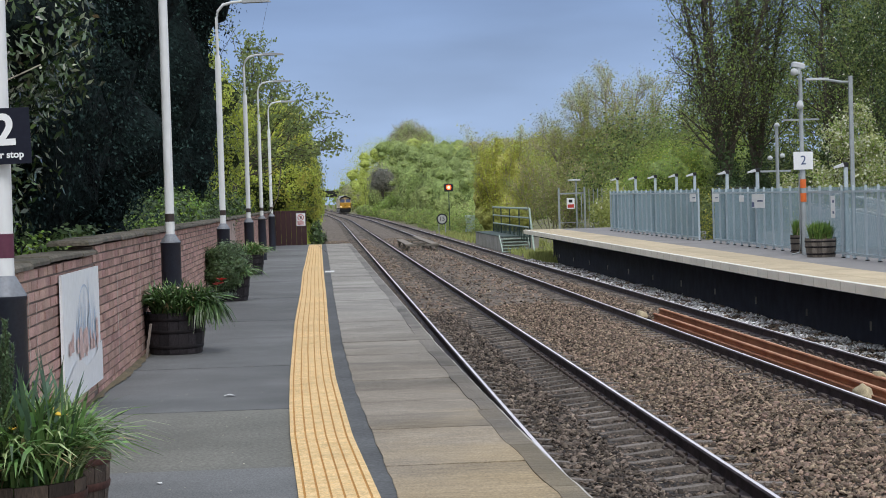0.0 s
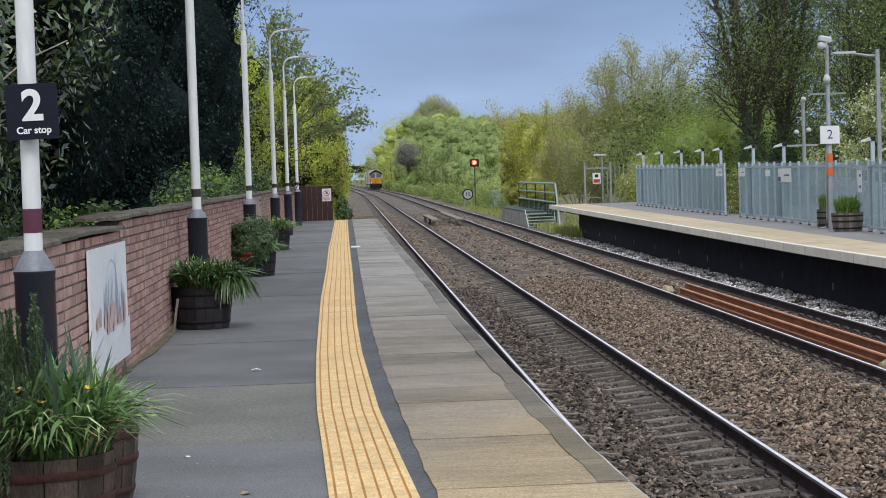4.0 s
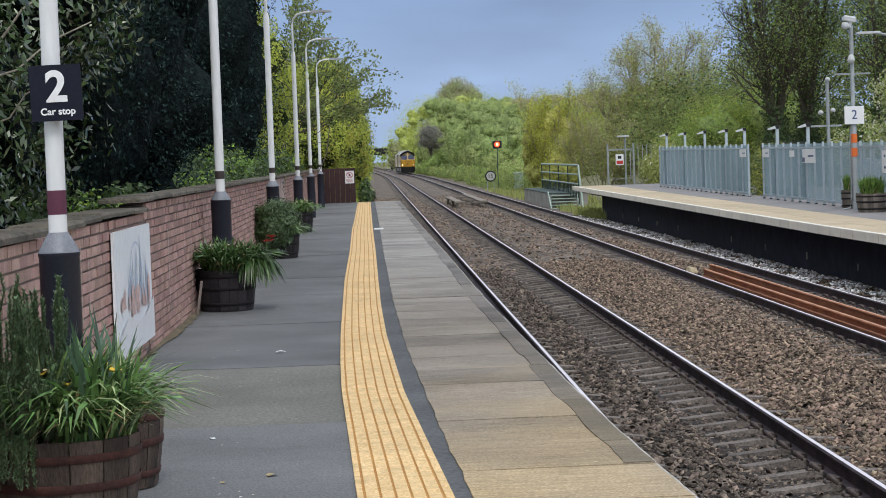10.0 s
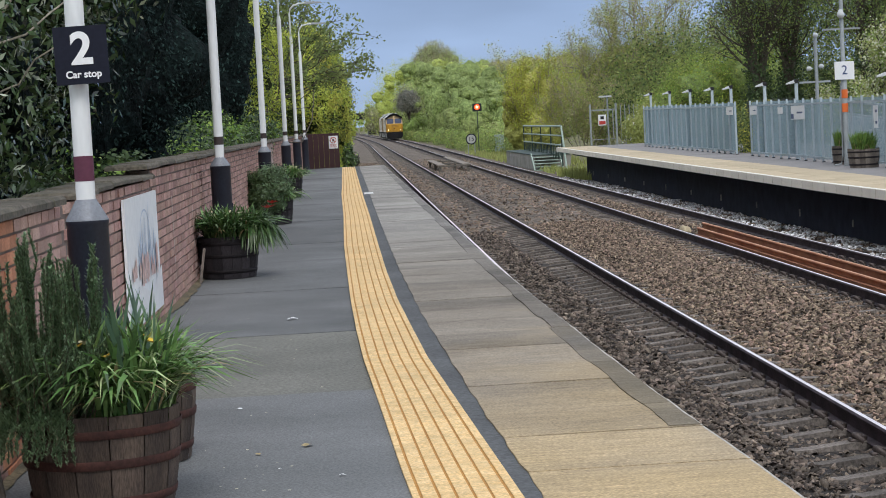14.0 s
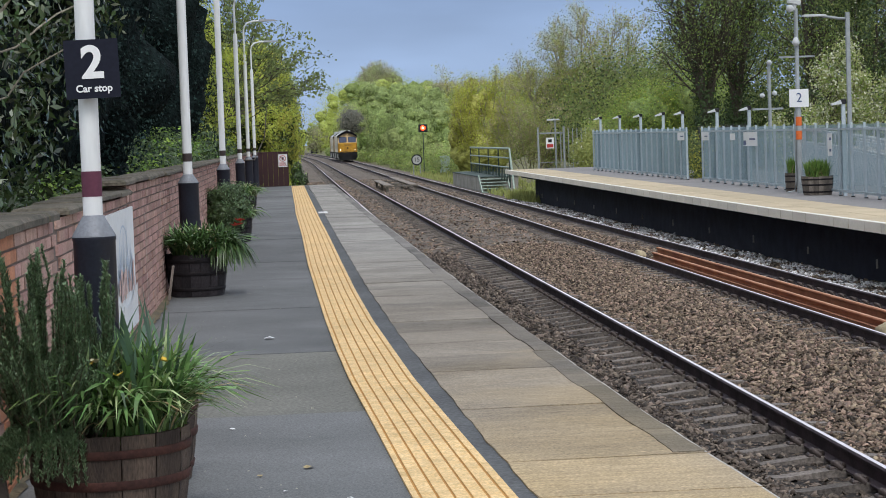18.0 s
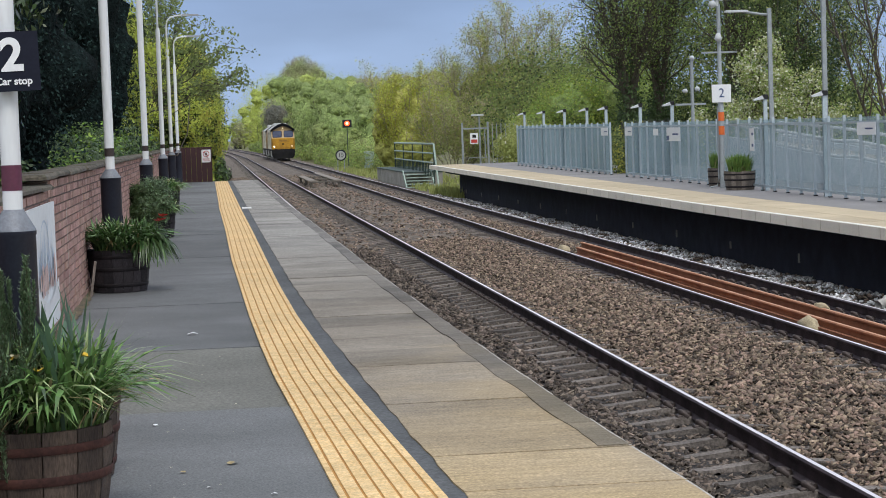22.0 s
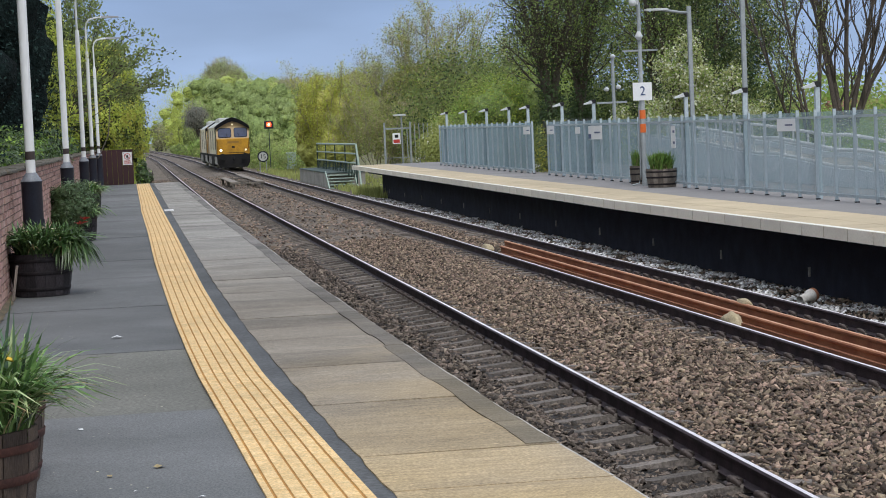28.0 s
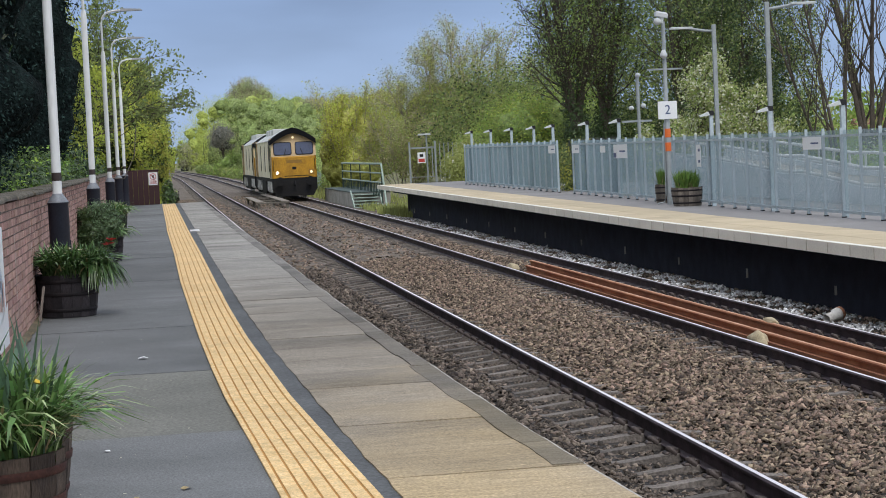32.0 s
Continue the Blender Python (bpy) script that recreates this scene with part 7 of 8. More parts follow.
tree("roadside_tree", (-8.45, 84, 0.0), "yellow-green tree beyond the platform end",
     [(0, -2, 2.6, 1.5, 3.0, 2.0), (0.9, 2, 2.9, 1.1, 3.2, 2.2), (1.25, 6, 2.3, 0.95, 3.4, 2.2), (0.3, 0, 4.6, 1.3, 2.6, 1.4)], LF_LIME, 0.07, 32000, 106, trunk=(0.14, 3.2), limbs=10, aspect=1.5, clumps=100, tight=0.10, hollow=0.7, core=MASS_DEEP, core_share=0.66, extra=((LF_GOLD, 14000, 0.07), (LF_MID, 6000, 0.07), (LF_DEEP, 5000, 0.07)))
# Long bare-ended branches with young leaves, reaching out over the line.
bt = thing("cherry_tree", (-9.75, 72, 0.0), "slender young tree with long arching branches and sparse leaves", "tree")
g = np.random.default_rng(9)
mb = MB()
limb(mb, (0, 0, -0.3), (0.5, 0, 3.4), 0.13, 0.07, g, n=6, bow=0.03)
part("trunk", mb, BARK, bt)
tipP = []
for k in range(22):
    ex = g.uniform(0.6, 4.2)
    ez = 7.9 - 0.85 * ex + g.uniform(-0.9, 0.7)
    e = Vector((ex, g.uniform(-2.5, 2.5), ez))
    mb = MB()
    pts = limb(mb, (0.5, 0, g.uniform(2.2, 3.4)), e, 0.030, 0.008, g, n=9, bow=0.08, sides=5)
    for q in range(7):
        i = int(g.integers(3, 9))
        e2 = pts[i] + (e - Vector((0.5, 0, 3))) * g.uniform(0.12, 0.28) + Vector(g.standard_normal(3)) * 0.30
        p2 = limb(mb, pts[i], e2, 0.012, 0.005, g, n=3, bow=0.1, sides=4)
        tipP += [list(v) for v in p2[1:]] * 2
    part("limb", mb, BARK, bt)
    tipP += [list(v) for v in pts[3:]] * 3
tipP = np.array(tipP)
P = np.repeat(tipP, 4, axis=0)
P = P + g.standard_normal(P.shape) * 0.10
v, f = quads(P, 0.085, 1.6, g)
part("crown", numpy_mesh("crown", v, f, LF_MID), None, bt)
tree("hedge", (-8.5, 98, -0.6), "yellow-green trackside hedge and saplings beyond the platform",
     [(0.6, 0, 1.8, 1.4, 6, 2.4), (0.7, 14, 2.2, 1.4, 8, 2.8), (0.2, 34, 2.6, 1.9, 14, 3.4), (-1.0, 65, 3.0, 2.4, 20, 4.0), (-3, 110, 3.5, 3, 30, 4.4)], LF_LIME, 0.15, 30000, 107, trunk=(0.06, 1.5), limbs=0, aspect=1.4, clumps=160, tight=0.13, category="hedge", extra=((LF_FRESH, 9000, 0.15), (LF_DEEP, 5000, 0.15)))
tree("ivy_post", (-6.65, 80.5, -0.4), "ivy and weeds climbing beside the maroon panel", [(0, 0, 0.6, 0.25, 0.5, 0.65), (0.1, 1.5, 0.5, 0.3, 0.7, 0.5)], LF_DEEP, 0.085, 1500, 108, trunk=(0.03, 0.8), limbs=3, aspect=1.3, category="shrub", extra=((LF_IVY, 500, 0.08), (LF_LAUREL_PALE, 160, 0.06)))

# Fresh lime leaf, with the sun patches of the wood's edge in its colour.
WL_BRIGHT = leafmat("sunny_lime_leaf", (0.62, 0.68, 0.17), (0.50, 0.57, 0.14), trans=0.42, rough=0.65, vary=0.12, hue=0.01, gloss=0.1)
# Right of the line.
fan = np.random.default_rng(61)
grown_tree("willow_bush", (6.7, 143, -0.9), "golden-green willow thicket of upright stems beside the steps",
     [(fan.uniform(-2.6, 3.0), fan.uniform(-1.5, 1.5), fan.uniform(3.8, 6.8)) for _ in range(24)], 0.05, 109, leaves=((LF_GOLD, 20000, 0.08, 0.22), (LF_LIME, 14000, 0.08, 0.24)), bark=BARK_GREY,
     depth=2, forks=(11, 5), bare=(0.12, 0.2), angle=(0.5, 0.5), ratio=(0.38, 0.5), up=0.14, wander=0.08, least=0.010, leaf_from=1, core=MASS_GOLD, blobs=((0, 0, 1.9, 2.0, 1.3, 2.0), (0.4, 0.3, 3.7, 1.6, 1.1, 1.8), (-1.0, 0.2, 3.0, 1.2, 1.0, 1.5)))
grown_tree("ash_tree", (13.9, 137, -0.6), "broad brown-twigged spring tree with sparse young leaves",
     [(-5.0, 0, 5.6), (-4.2, 1, 7.2), (-3.2, -1, 8.4), (-2.0, 1, 9.3), (-0.9, -1, 9.8), (0.3, 1, 10.0), (1.5, -1, 9.8), (2.7, 0, 9.2), (3.9, 1, 8.2), (4.9, 0, 6.8), (-2.8, -2, 6.0), (-0.4, -2, 7.2), (1.8, -2, 6.6), (3.6, -2, 5.4)], 0.17, 110,
     leaves=((LF_OLIVE, 30000, 0.07, 0.30), (LF_TWIGGY, 12000, 0.06, 0.34), (LF_HAW, 12000, 0.065, 0.34), (LF_LIME, 9000, 0.07, 0.28)), bark=BARK_GREY,
     depth=3, forks=(13, 6, 4), bare=(0.28, 0.2, 0.15), angle=(0.7, 0.6, 0.6), ratio=(0.36, 0.5, 0.6), up=0.10, wander=0.12, least=0.011, slim=0.35, core=MASS_OLIVE, blobs=((-1.6, 0.5, 3.6, 2.4, 1.4, 2.6), (1.8, 0.5, 3.6, 2.4, 1.4, 2.4), (0, 0.5, 5.0, 1.9, 1.2, 1.6)))
grown_tree("sapling_thicket", (7.9, 123, -0.6), "brown-green thicket of saplings behind the gate",
     [(fan.uniform(-2.0, 3.2), fan.uniform(-2, 3), fan.uniform(2.6, 4.6)) for _ in range(18)], 0.045, 111, leaves=((LF_OLIVE, 13000, 0.07, 0.26), (LF_TWIGGY, 9000, 0.065, 0.26), (LF_FRESH, 3000, 0.07, 0.2)), bark=BARK_GREY,
     depth=2, forks=(9, 5), bare=(0.2, 0.2), angle=(0.6, 0.6), ratio=(0.4, 0.5), up=0.12, least=0.011, leaf_from=1)
tree("hawthorn", (12.6, 108, -0.4), "bright green leafy shrub behind the fence",
     [(0, 0, 2.4, 2.4, 2.4, 2.4), (2.6, 0, 3.0, 2.6, 2.4, 2.6), (-1.8, 0, 1.6, 1.8, 2.0, 1.8)], LF_FRESH, 0.07, 26000, 112, trunk=(0.1, 2.0), limbs=8, core=MASS_FRESH, core_share=0.62, aspect=1.5, clumps=130, tight=0.16, category="shrub", extra=((LF_OLIVE, 12000, 0.075), (LF_LIME, 6000, 0.07)))
tree("bramble", (7.5, 97, -0.5), "light green bramble heap beside the gate", [(0, 0, 1.0, 0.8, 1.4, 1.1), (0.7, 2, 1.4, 0.9, 1.6, 1.3)], LF_OLIVE, 0.09, 5200, 113, trunk=(0.03, 0.8), limbs=4, aspect=1.3, category="shrub", extra=((LF_BLOSSOM, 300, 0.07),))
for x, y, sd, stems_, fresh_ in ((13.3, 96, 121, ((-1.3, 0, 12.8), (-0.6, 0.5, 13.8), (0.1, -0.5, 14.2), (0.8, 0.3, 13.6), (-2.1, -0.5, 11.4), (1.5, 0, 12.4), (-3.4, 0, 11.6)), 9000),
                                 (15.2, 98, 122, ((-0.7, 0, 13.2), (0.0, 0.4, 14.2), (0.7, -0.4, 13.6), (1.5, 0.3, 12.2)), 9000),
                                 (17.9, 94, 123, ((-1.0, 0, 12.8), (0.1, 0.4, 13.8), (1.0, -0.4, 13.0), (1.9, 0.3, 11.8)), 9000),
                                 (20.8, 97, 124, ((-1.2, 0, 12.8), (0.3, 0.4, 13.8), (1.5, -0.4, 12.6)), 9000)):
    grown_tree("ivy_clad_tree", (x, y, -0.3), "tall dark tree with ivy-clad trunk and open spring crown", stems_, 0.26, sd,
               leaves=((LF_COOL, 4000, 0.08, 0.40), (LF_MID, 8500, 0.075, 0.46), (LF_FRESH, fresh_ // 2, 0.075, 0.42), (LF_BLOSSOM, 500, 0.05, 0.3)), ivy=((LF_DEEP, 7000, 0.10, 0.72, 6.0),),
               depth=3, forks=(15, 5, 4), bare=(0.10, 0.15, 0.2), angle=(0.75, 0.7, 0.65), ratio=(0.27, 0.55, 0.55), up=0.06, wander=0.15, least=0.009, fork_at=2.4, slim=0.28)
tree("ivy_thicket", (17.2, 102, -0.3), "dark undergrowth of ivy and elder below the tall trees",
     [(-2.2, 0, 1.6, 1.8, 1.6, 1.9), (0.6, 0.4, 2.2, 2.0, 1.6, 2.5), (3.4, 0, 2.0, 2.0, 1.6, 2.3), (6.2, 0, 2.2, 2.2, 1.6, 2.6)], LF_DEEP, 0.085, 16000, 129, trunk=(0.06, 1.5), limbs=6, aspect=1.5, clumps=140, tight=0.15, category="shrub", extra=((LF_MID, 8000, 0.08),))
tree("background_thicket", (24, 112, -0.3), "dark green wood behind the station car park",
     [(-8, 0, 3.5, 5, 3, 4.0), (0, 0, 4.2, 5, 3, 4.6), (-12, 4, 3.0, 4, 3, 3.6), (-6, 2, 7.0, 3.4, 2.4, 3.6), (-1, 2, 8.4, 4.0, 2.6, 4.2)], LF_MID, 0.12, 34000, 130, trunk=(0.15, 3), limbs=6, aspect=1.5, clumps=200, tight=0.14, category="wood", extra=((LF_DEEP, 12000, 0.11), (LF_OLIVE, 10000, 0.11), (LF_FRESH, 6000, 0.10)))
grown_tree("blossom_tree", (10.4, 62, -0.4), "spreading hawthorn with cream blossom behind the ramp",
     [(-1.7, 0, 2.6), (-1.0, 0.4, 3.6), (-0.3, -0.3, 4.4), (0.5, 0.3, 4.4), (1.2, -0.3, 3.6), (1.9, 0.2, 2.6), (0.2, -1.0, 3.0), (-0.9, -0.9, 2.4)], 0.10, 131,
     leaves=((LF_HAW, 15000, 0.055, 0.15), (LF_BLOSSOM, 6500, 0.06, 0.15), (LF_FRESH, 9000, 0.05, 0.15)), depth=3, forks=(8, 5, 4), bare=(0.2, 0.2, 0.15), angle=(0.75, 0.7, 0.7), ratio=(0.38, 0.5, 0.5), up=0.05, wander=0.14, least=0.006)
# Blossom-coloured flecks stand in for sky gaps and glints in the crown.
tree("laurel_shrub", (15.4, 75, -0.4), "dark glossy evergreen with pale flecks for glints behind the ramp",
     [(-0.8, 0, 2.4, 1.7, 1.6, 2.6), (0.8, 0.6, 3.0, 1.5, 1.6, 3.0), (0.2, 0, 5.6, 1.8, 1.5, 2.4), (-0.9, 0.4, 7.6, 1.7, 1.4, 2.2), (0.6, 0.5, 8.6, 1.5, 1.4, 2.0), (2.1, 0.3, 3.2, 1.3, 1.4, 3.2), (2.2, 0.4, 6.6, 1.2, 1.3, 2.6)], LF_DEEP, 0.065, 30000, 132, trunk=(0.14, 5.2), limbs=12, aspect=1.7, clumps=150, tight=0.13, extra=((LF_BLOSSOM, 900, 0.06), (LF_MID, 18000, 0.065), (LF_OLIVE, 3000, 0.06)))
tree("low_shrub", (12.0, 48, -0.4), "low light green flowering shrub along the ramp", [(0, 0, 1.0, 1.2, 2.0, 0.9), (0, 3, 1.0, 1.2, 2.0, 0.9)], LF_FRESH, 0.05, 9000, 133, trunk=(0.03, 0.6), limbs=4, aspect=1.4, category="shrub", extra=((LF_BLOSSOM, 1500, 0.04),))
grown_tree("bare_tree", (17.2, 66, -0.4), "leafless dark tree with upright forking limbs", [(-1.9, 0, 8.0), (-0.7, 0.4, 9.4), (0.3, -0.4, 9.8), (1.1, 0.3, 9.2), (2.0, 0, 7.8), (2.8, 0.3, 6.4)], 0.17, 140,
     depth=3, forks=(8, 5, 3), bare=(0.18, 0.25, 0.3), angle=(0.6, 0.55, 0.5), ratio=(0.40, 0.5, 0.5), up=0.12, wander=0.08, least=0.008, fork_at=0.5, slim=0.42)
grown_tree("bare_tree", (15.6, 64, -0.4), "tree of slender leaning stems with few leaves", [(-2.2, 0, 7.6), (-1.5, 0.3, 8.2), (-0.7, -0.3, 8.4), (-0.1, 0.2, 8.6)], 0.11, 141, leaves=((LF_MID, 2200, 0.05, 0.14), (LF_OLIVE, 900, 0.05, 0.12)),
     depth=2, forks=(9, 5), bare=(0.3, 0.25), angle=(0.5, 0.5), ratio=(0.28, 0.5), up=0.12, wander=0.07, least=0.007, leaf_from=1)
tree("garden_shrubs", (22.5, 74, -0.4), "green garden shrubs beyond the bare trees", [(0, 0, 1.3, 2.2, 1.8, 1.6), (3, 0, 1.6, 2.2, 1.8, 2.0), (-3, 2, 1.0, 2, 1.8, 1.3)], LF_FRESH, 0.11, 9000, 143, trunk=(0.05, 0.8), limbs=4, aspect=1.4, category="shrub", extra=((LF_OLIVE, 3000, 0.11),))

tree("gap_shrub", (6.3, 61.8, -0.2), "straw-green shrub seen through the gap in the fence", [(0, 0, 0.8, 0.9, 1.6, 1.0), (0.3, 2.2, 0.8, 0.9, 1.4, 0.9)], LF_MID, 0.05, 5000, 150, trunk=(0.03, 0.7), limbs=4, aspect=1.4, category="shrub", extra=((LF_GOLD, 2500, 0.05), (LF_DEEP, 3000, 0.05)))
# Wooded rise on the right of the line, tree behind tree. ridge: the skyline's slope by bearing.
g = np.random.default_rng(44)
ridge = along([(0.0, 0.001), (0.0078, 0.0085), (0.0107, 0.0175), (0.0163, 0.0265), (0.0234, 0.0325), (0.036, 0.0355), (0.0475, 0.0355), (0.053, 0.0335), (0.0672, 0.0315), (0.0842, 0.0315), (0.12, 0.033)])
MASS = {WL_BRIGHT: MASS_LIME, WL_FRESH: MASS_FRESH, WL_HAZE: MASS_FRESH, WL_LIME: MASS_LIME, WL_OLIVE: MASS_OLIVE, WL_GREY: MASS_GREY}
LAYERS = [(620, 1.0), (505, 0.99), (415, 0.95), (345, 0.87), (285, 0.75), (236, 0.59), (196, 0.44)]
k = 0
for y0, share in LAYERS:
    x = veer(y0) + 6.3 + g.uniform(0, 2)
    while True:
        y = y0 + g.uniform(-12, 12)
        b = (x + 6.22) / y
        if b > 0.118:
            break
        w = 0.0065 * y * g.uniform(0.8, 1.2)
        top = max(2.6, 1.55 + 0.9 + y * ridge(b - 0.35 * w / y) * share * g.uniform(0.86, 1.02))
        w = min(w, 0.45 * top)
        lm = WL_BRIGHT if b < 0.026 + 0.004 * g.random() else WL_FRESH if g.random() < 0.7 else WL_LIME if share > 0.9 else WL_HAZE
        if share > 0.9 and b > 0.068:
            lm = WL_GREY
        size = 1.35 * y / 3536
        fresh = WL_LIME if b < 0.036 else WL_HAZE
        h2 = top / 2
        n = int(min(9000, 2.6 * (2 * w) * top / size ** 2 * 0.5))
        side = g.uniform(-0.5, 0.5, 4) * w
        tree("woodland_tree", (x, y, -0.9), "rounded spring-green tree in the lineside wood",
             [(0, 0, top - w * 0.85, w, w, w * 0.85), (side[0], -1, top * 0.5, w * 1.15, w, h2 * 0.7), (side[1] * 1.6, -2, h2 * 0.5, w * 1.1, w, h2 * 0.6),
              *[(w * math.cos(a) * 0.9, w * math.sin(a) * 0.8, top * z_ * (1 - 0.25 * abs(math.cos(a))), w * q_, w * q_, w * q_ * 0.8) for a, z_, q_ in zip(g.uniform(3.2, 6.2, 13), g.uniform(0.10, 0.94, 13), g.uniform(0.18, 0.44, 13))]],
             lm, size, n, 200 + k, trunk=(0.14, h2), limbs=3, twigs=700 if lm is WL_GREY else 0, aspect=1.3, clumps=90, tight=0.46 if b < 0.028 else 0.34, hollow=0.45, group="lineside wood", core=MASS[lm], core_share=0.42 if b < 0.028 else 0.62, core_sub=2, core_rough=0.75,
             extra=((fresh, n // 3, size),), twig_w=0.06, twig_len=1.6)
        k += 1
        x += w * 1.15
# A leafless grey tree standing out in front of the rise.
tree("bare_crowned_tree", (3.7, 346, -0.9), "grey leafless tree with a dense haze of fine twigs",
     [(0, 0, 6.7, 2.3, 2.0, 2.2), (-0.7, 0, 6.0, 1.8, 1.8, 1.9), (0.9, 0, 5.8, 1.8, 1.8, 2.2)], WL_BARE, 0.14, 7000, 388, trunk=(0.2, 4.5), limbs=14, twigs=300, aspect=1.3, clumps=60, tight=0.2, hollow=0.5, twig_w=0.06, twig_len=1.3, bark=BARK, core=MASS_TWIG, core_share=0.62)
tree("bramble_patch", (4.3, 341, -0.9), "green scrub round the foot of the grey tree", [(0, 0, 1.6, 1.6, 1.6, 1.8), (-1.2, 0, 1.0, 1.2, 1.6, 1.2), (1.8, 1, 2.2, 1.8, 1.6, 2.2)], LF_FRESH, 0.2, 3000, 387, trunk=(0.05, 1.2), limbs=3, aspect=1.3, clumps=60, tight=0.2, category="shrub", core=MASS_FRESH, core_share=0.7, extra=((LF_MID, 1200, 0.2),))
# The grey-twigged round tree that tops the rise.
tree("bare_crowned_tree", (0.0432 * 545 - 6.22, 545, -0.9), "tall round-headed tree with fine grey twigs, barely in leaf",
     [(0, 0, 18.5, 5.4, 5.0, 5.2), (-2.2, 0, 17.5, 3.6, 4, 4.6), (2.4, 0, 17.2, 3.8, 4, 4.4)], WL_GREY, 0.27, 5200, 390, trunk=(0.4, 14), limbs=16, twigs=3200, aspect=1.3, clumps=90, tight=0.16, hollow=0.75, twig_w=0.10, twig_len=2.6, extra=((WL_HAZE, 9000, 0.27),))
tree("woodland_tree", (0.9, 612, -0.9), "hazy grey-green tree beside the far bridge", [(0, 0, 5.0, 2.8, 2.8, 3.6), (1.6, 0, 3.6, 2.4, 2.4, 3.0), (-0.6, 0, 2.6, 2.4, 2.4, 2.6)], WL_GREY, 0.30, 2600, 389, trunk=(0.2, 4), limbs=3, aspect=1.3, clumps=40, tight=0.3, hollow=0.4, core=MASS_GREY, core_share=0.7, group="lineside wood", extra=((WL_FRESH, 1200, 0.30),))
tree("bramble_patch", (6.4, 165, -0.9), "light green scrub in front of the wood",
     [(0, 0, 0.9, 1.6, 8, 1.2), (1.4, -6, 1.1, 1.8, 6, 1.5), (0.2, 14, 1.0, 1.6, 8, 1.4)], WL_FRESH, 0.14, 7000, 391, trunk=(0.03, 0.8), limbs=3, aspect=1.3, clumps=80, tight=0.16, category="shrub", extra=((WL_OLIVE, 2500, 0.14),))
g = np.random.default_rng(45)
for k, (y0, y1) in enumerate(((150, 190), (192, 235), (240, 300), (305, 390), (395, 480))):
    blobs = [(veer(y) - veer(y0) + g.uniform(-0.9, 0.7), y - y0, g.uniform(0.2, 0.7), g.uniform(0.8, 1.3), (y1 - y0) * 0.09, g.uniform(0.6, 1.2)) for y in np.linspace(y0, y1, 9)]
    tree("lineside_scrub", (veer(y0) + 4.9, y0, -0.9), "tangled pale green scrub at the foot of the wood", blobs, LF_MID, 0.001 * y0 * 0.75, 4200, 392 + k, trunk=(0.03, 0.6), limbs=3, aspect=1.4, clumps=70, tight=0.14,
         category="shrub", extra=((LF_FRESH, 2000, 0.001 * y0 * 0.75), (LF_OLIVE, 1200, 0.001 * y0 * 0.75)))
# The far ends of the view close in with woods.
tree("far_wood", (0, 700, 0), "hazy distant woodland closing the view down the line",
     [(-120, 60, 6, 60, 20, 9), (-40, 60, 3, 34, 14, 4), (30, 60, 4, 40, 14, 6), (110, 60, 7, 60, 20, 10), (-220, 80, 7, 70, 20, 11), (230, 60, 8, 80, 20, 12)], LF_FRESH, 1.5, 15000, 400, trunk=(0, 0), aspect=1.3, clumps=300, tight=0.10, category="wood", extra=((LF_OLIVE, 6000, 1.5),))
tree("left_wood", (-22, 150, 0), "belt of trees beside the line on the garden side",
     [(0, -70, 4, 7, 14, 4.5), (0, -30, 4, 7, 16, 5), (2, 10, 4, 7, 18, 5), (3, 60, 4.5, 7, 24, 5.5), (0, 120, 5, 8, 30, 6), (-4, 200, 5, 9, 40, 7)], LF_FRESH, 0.5, 12000, 401, trunk=(0, 0), aspect=1.3, clumps=160, tight=0.14, category="wood", extra=((LF_DEEP, 6000, 0.5),))
tree("right_wood", (45, 130, 0), "belt of trees beyond the station car park",
     [(0, -60, 1.2, 7, 14, 1.6), (-4, -20, 1.2, 8, 14, 1.6), (-10, 20, 2, 8, 16, 2.6)], LF_OLIVE, 0.17, 26000, 402, trunk=(0, 0), aspect=1.3, clumps=160, tight=0.16, category="wood", extra=((LF_MID, 14000, 0.17), (LF_FRESH, 12000, 0.17)))

# A brick house glimpsed beyond the trees.
HROOF = M("tile_roof", (0.26, 0.11, 0.08), (0.19, 0.085, 0.065), rough=0.85, scale=3, fine=12, var=0.2, bump=0.5)
HWALL = M("house_brick", (0.34, 0.20, 0.15), (0.28, 0.16, 0.12), rough=0.85, scale=3, fine=12, var=0.2, bump=0.3)
hs = thing("house", (42, 125, -1.9), "brick house with a red tiled roof beyond the trees", "house")
mb = MB()
mb.box(-4, 5, -3, 3, 0.6, 2.2)
part("wall", mb, HWALL, hs)
mb = MB()
mb.mesh([(-4.4, -3.4, 2.2), (5.4, -3.4, 2.2), (5.4, 3.4, 2.2), (-4.4, 3.4, 2.2), (-4.4, 0, 4.2), (5.4, 0, 4.2)], [(0, 1, 5, 4), (2, 3, 4, 5), (1, 2, 5), (3, 0, 4), (3, 2, 1, 0)])
part("roof", mb, HROOF, hs)
for x in (-2.5, 2.5):
    mb = MB()
    mb.box(x - 0.6, x + 0.6, -3.04, -2.96, 0.8, 1.8)
    part("window", mb, SIGN_DARK, hs)

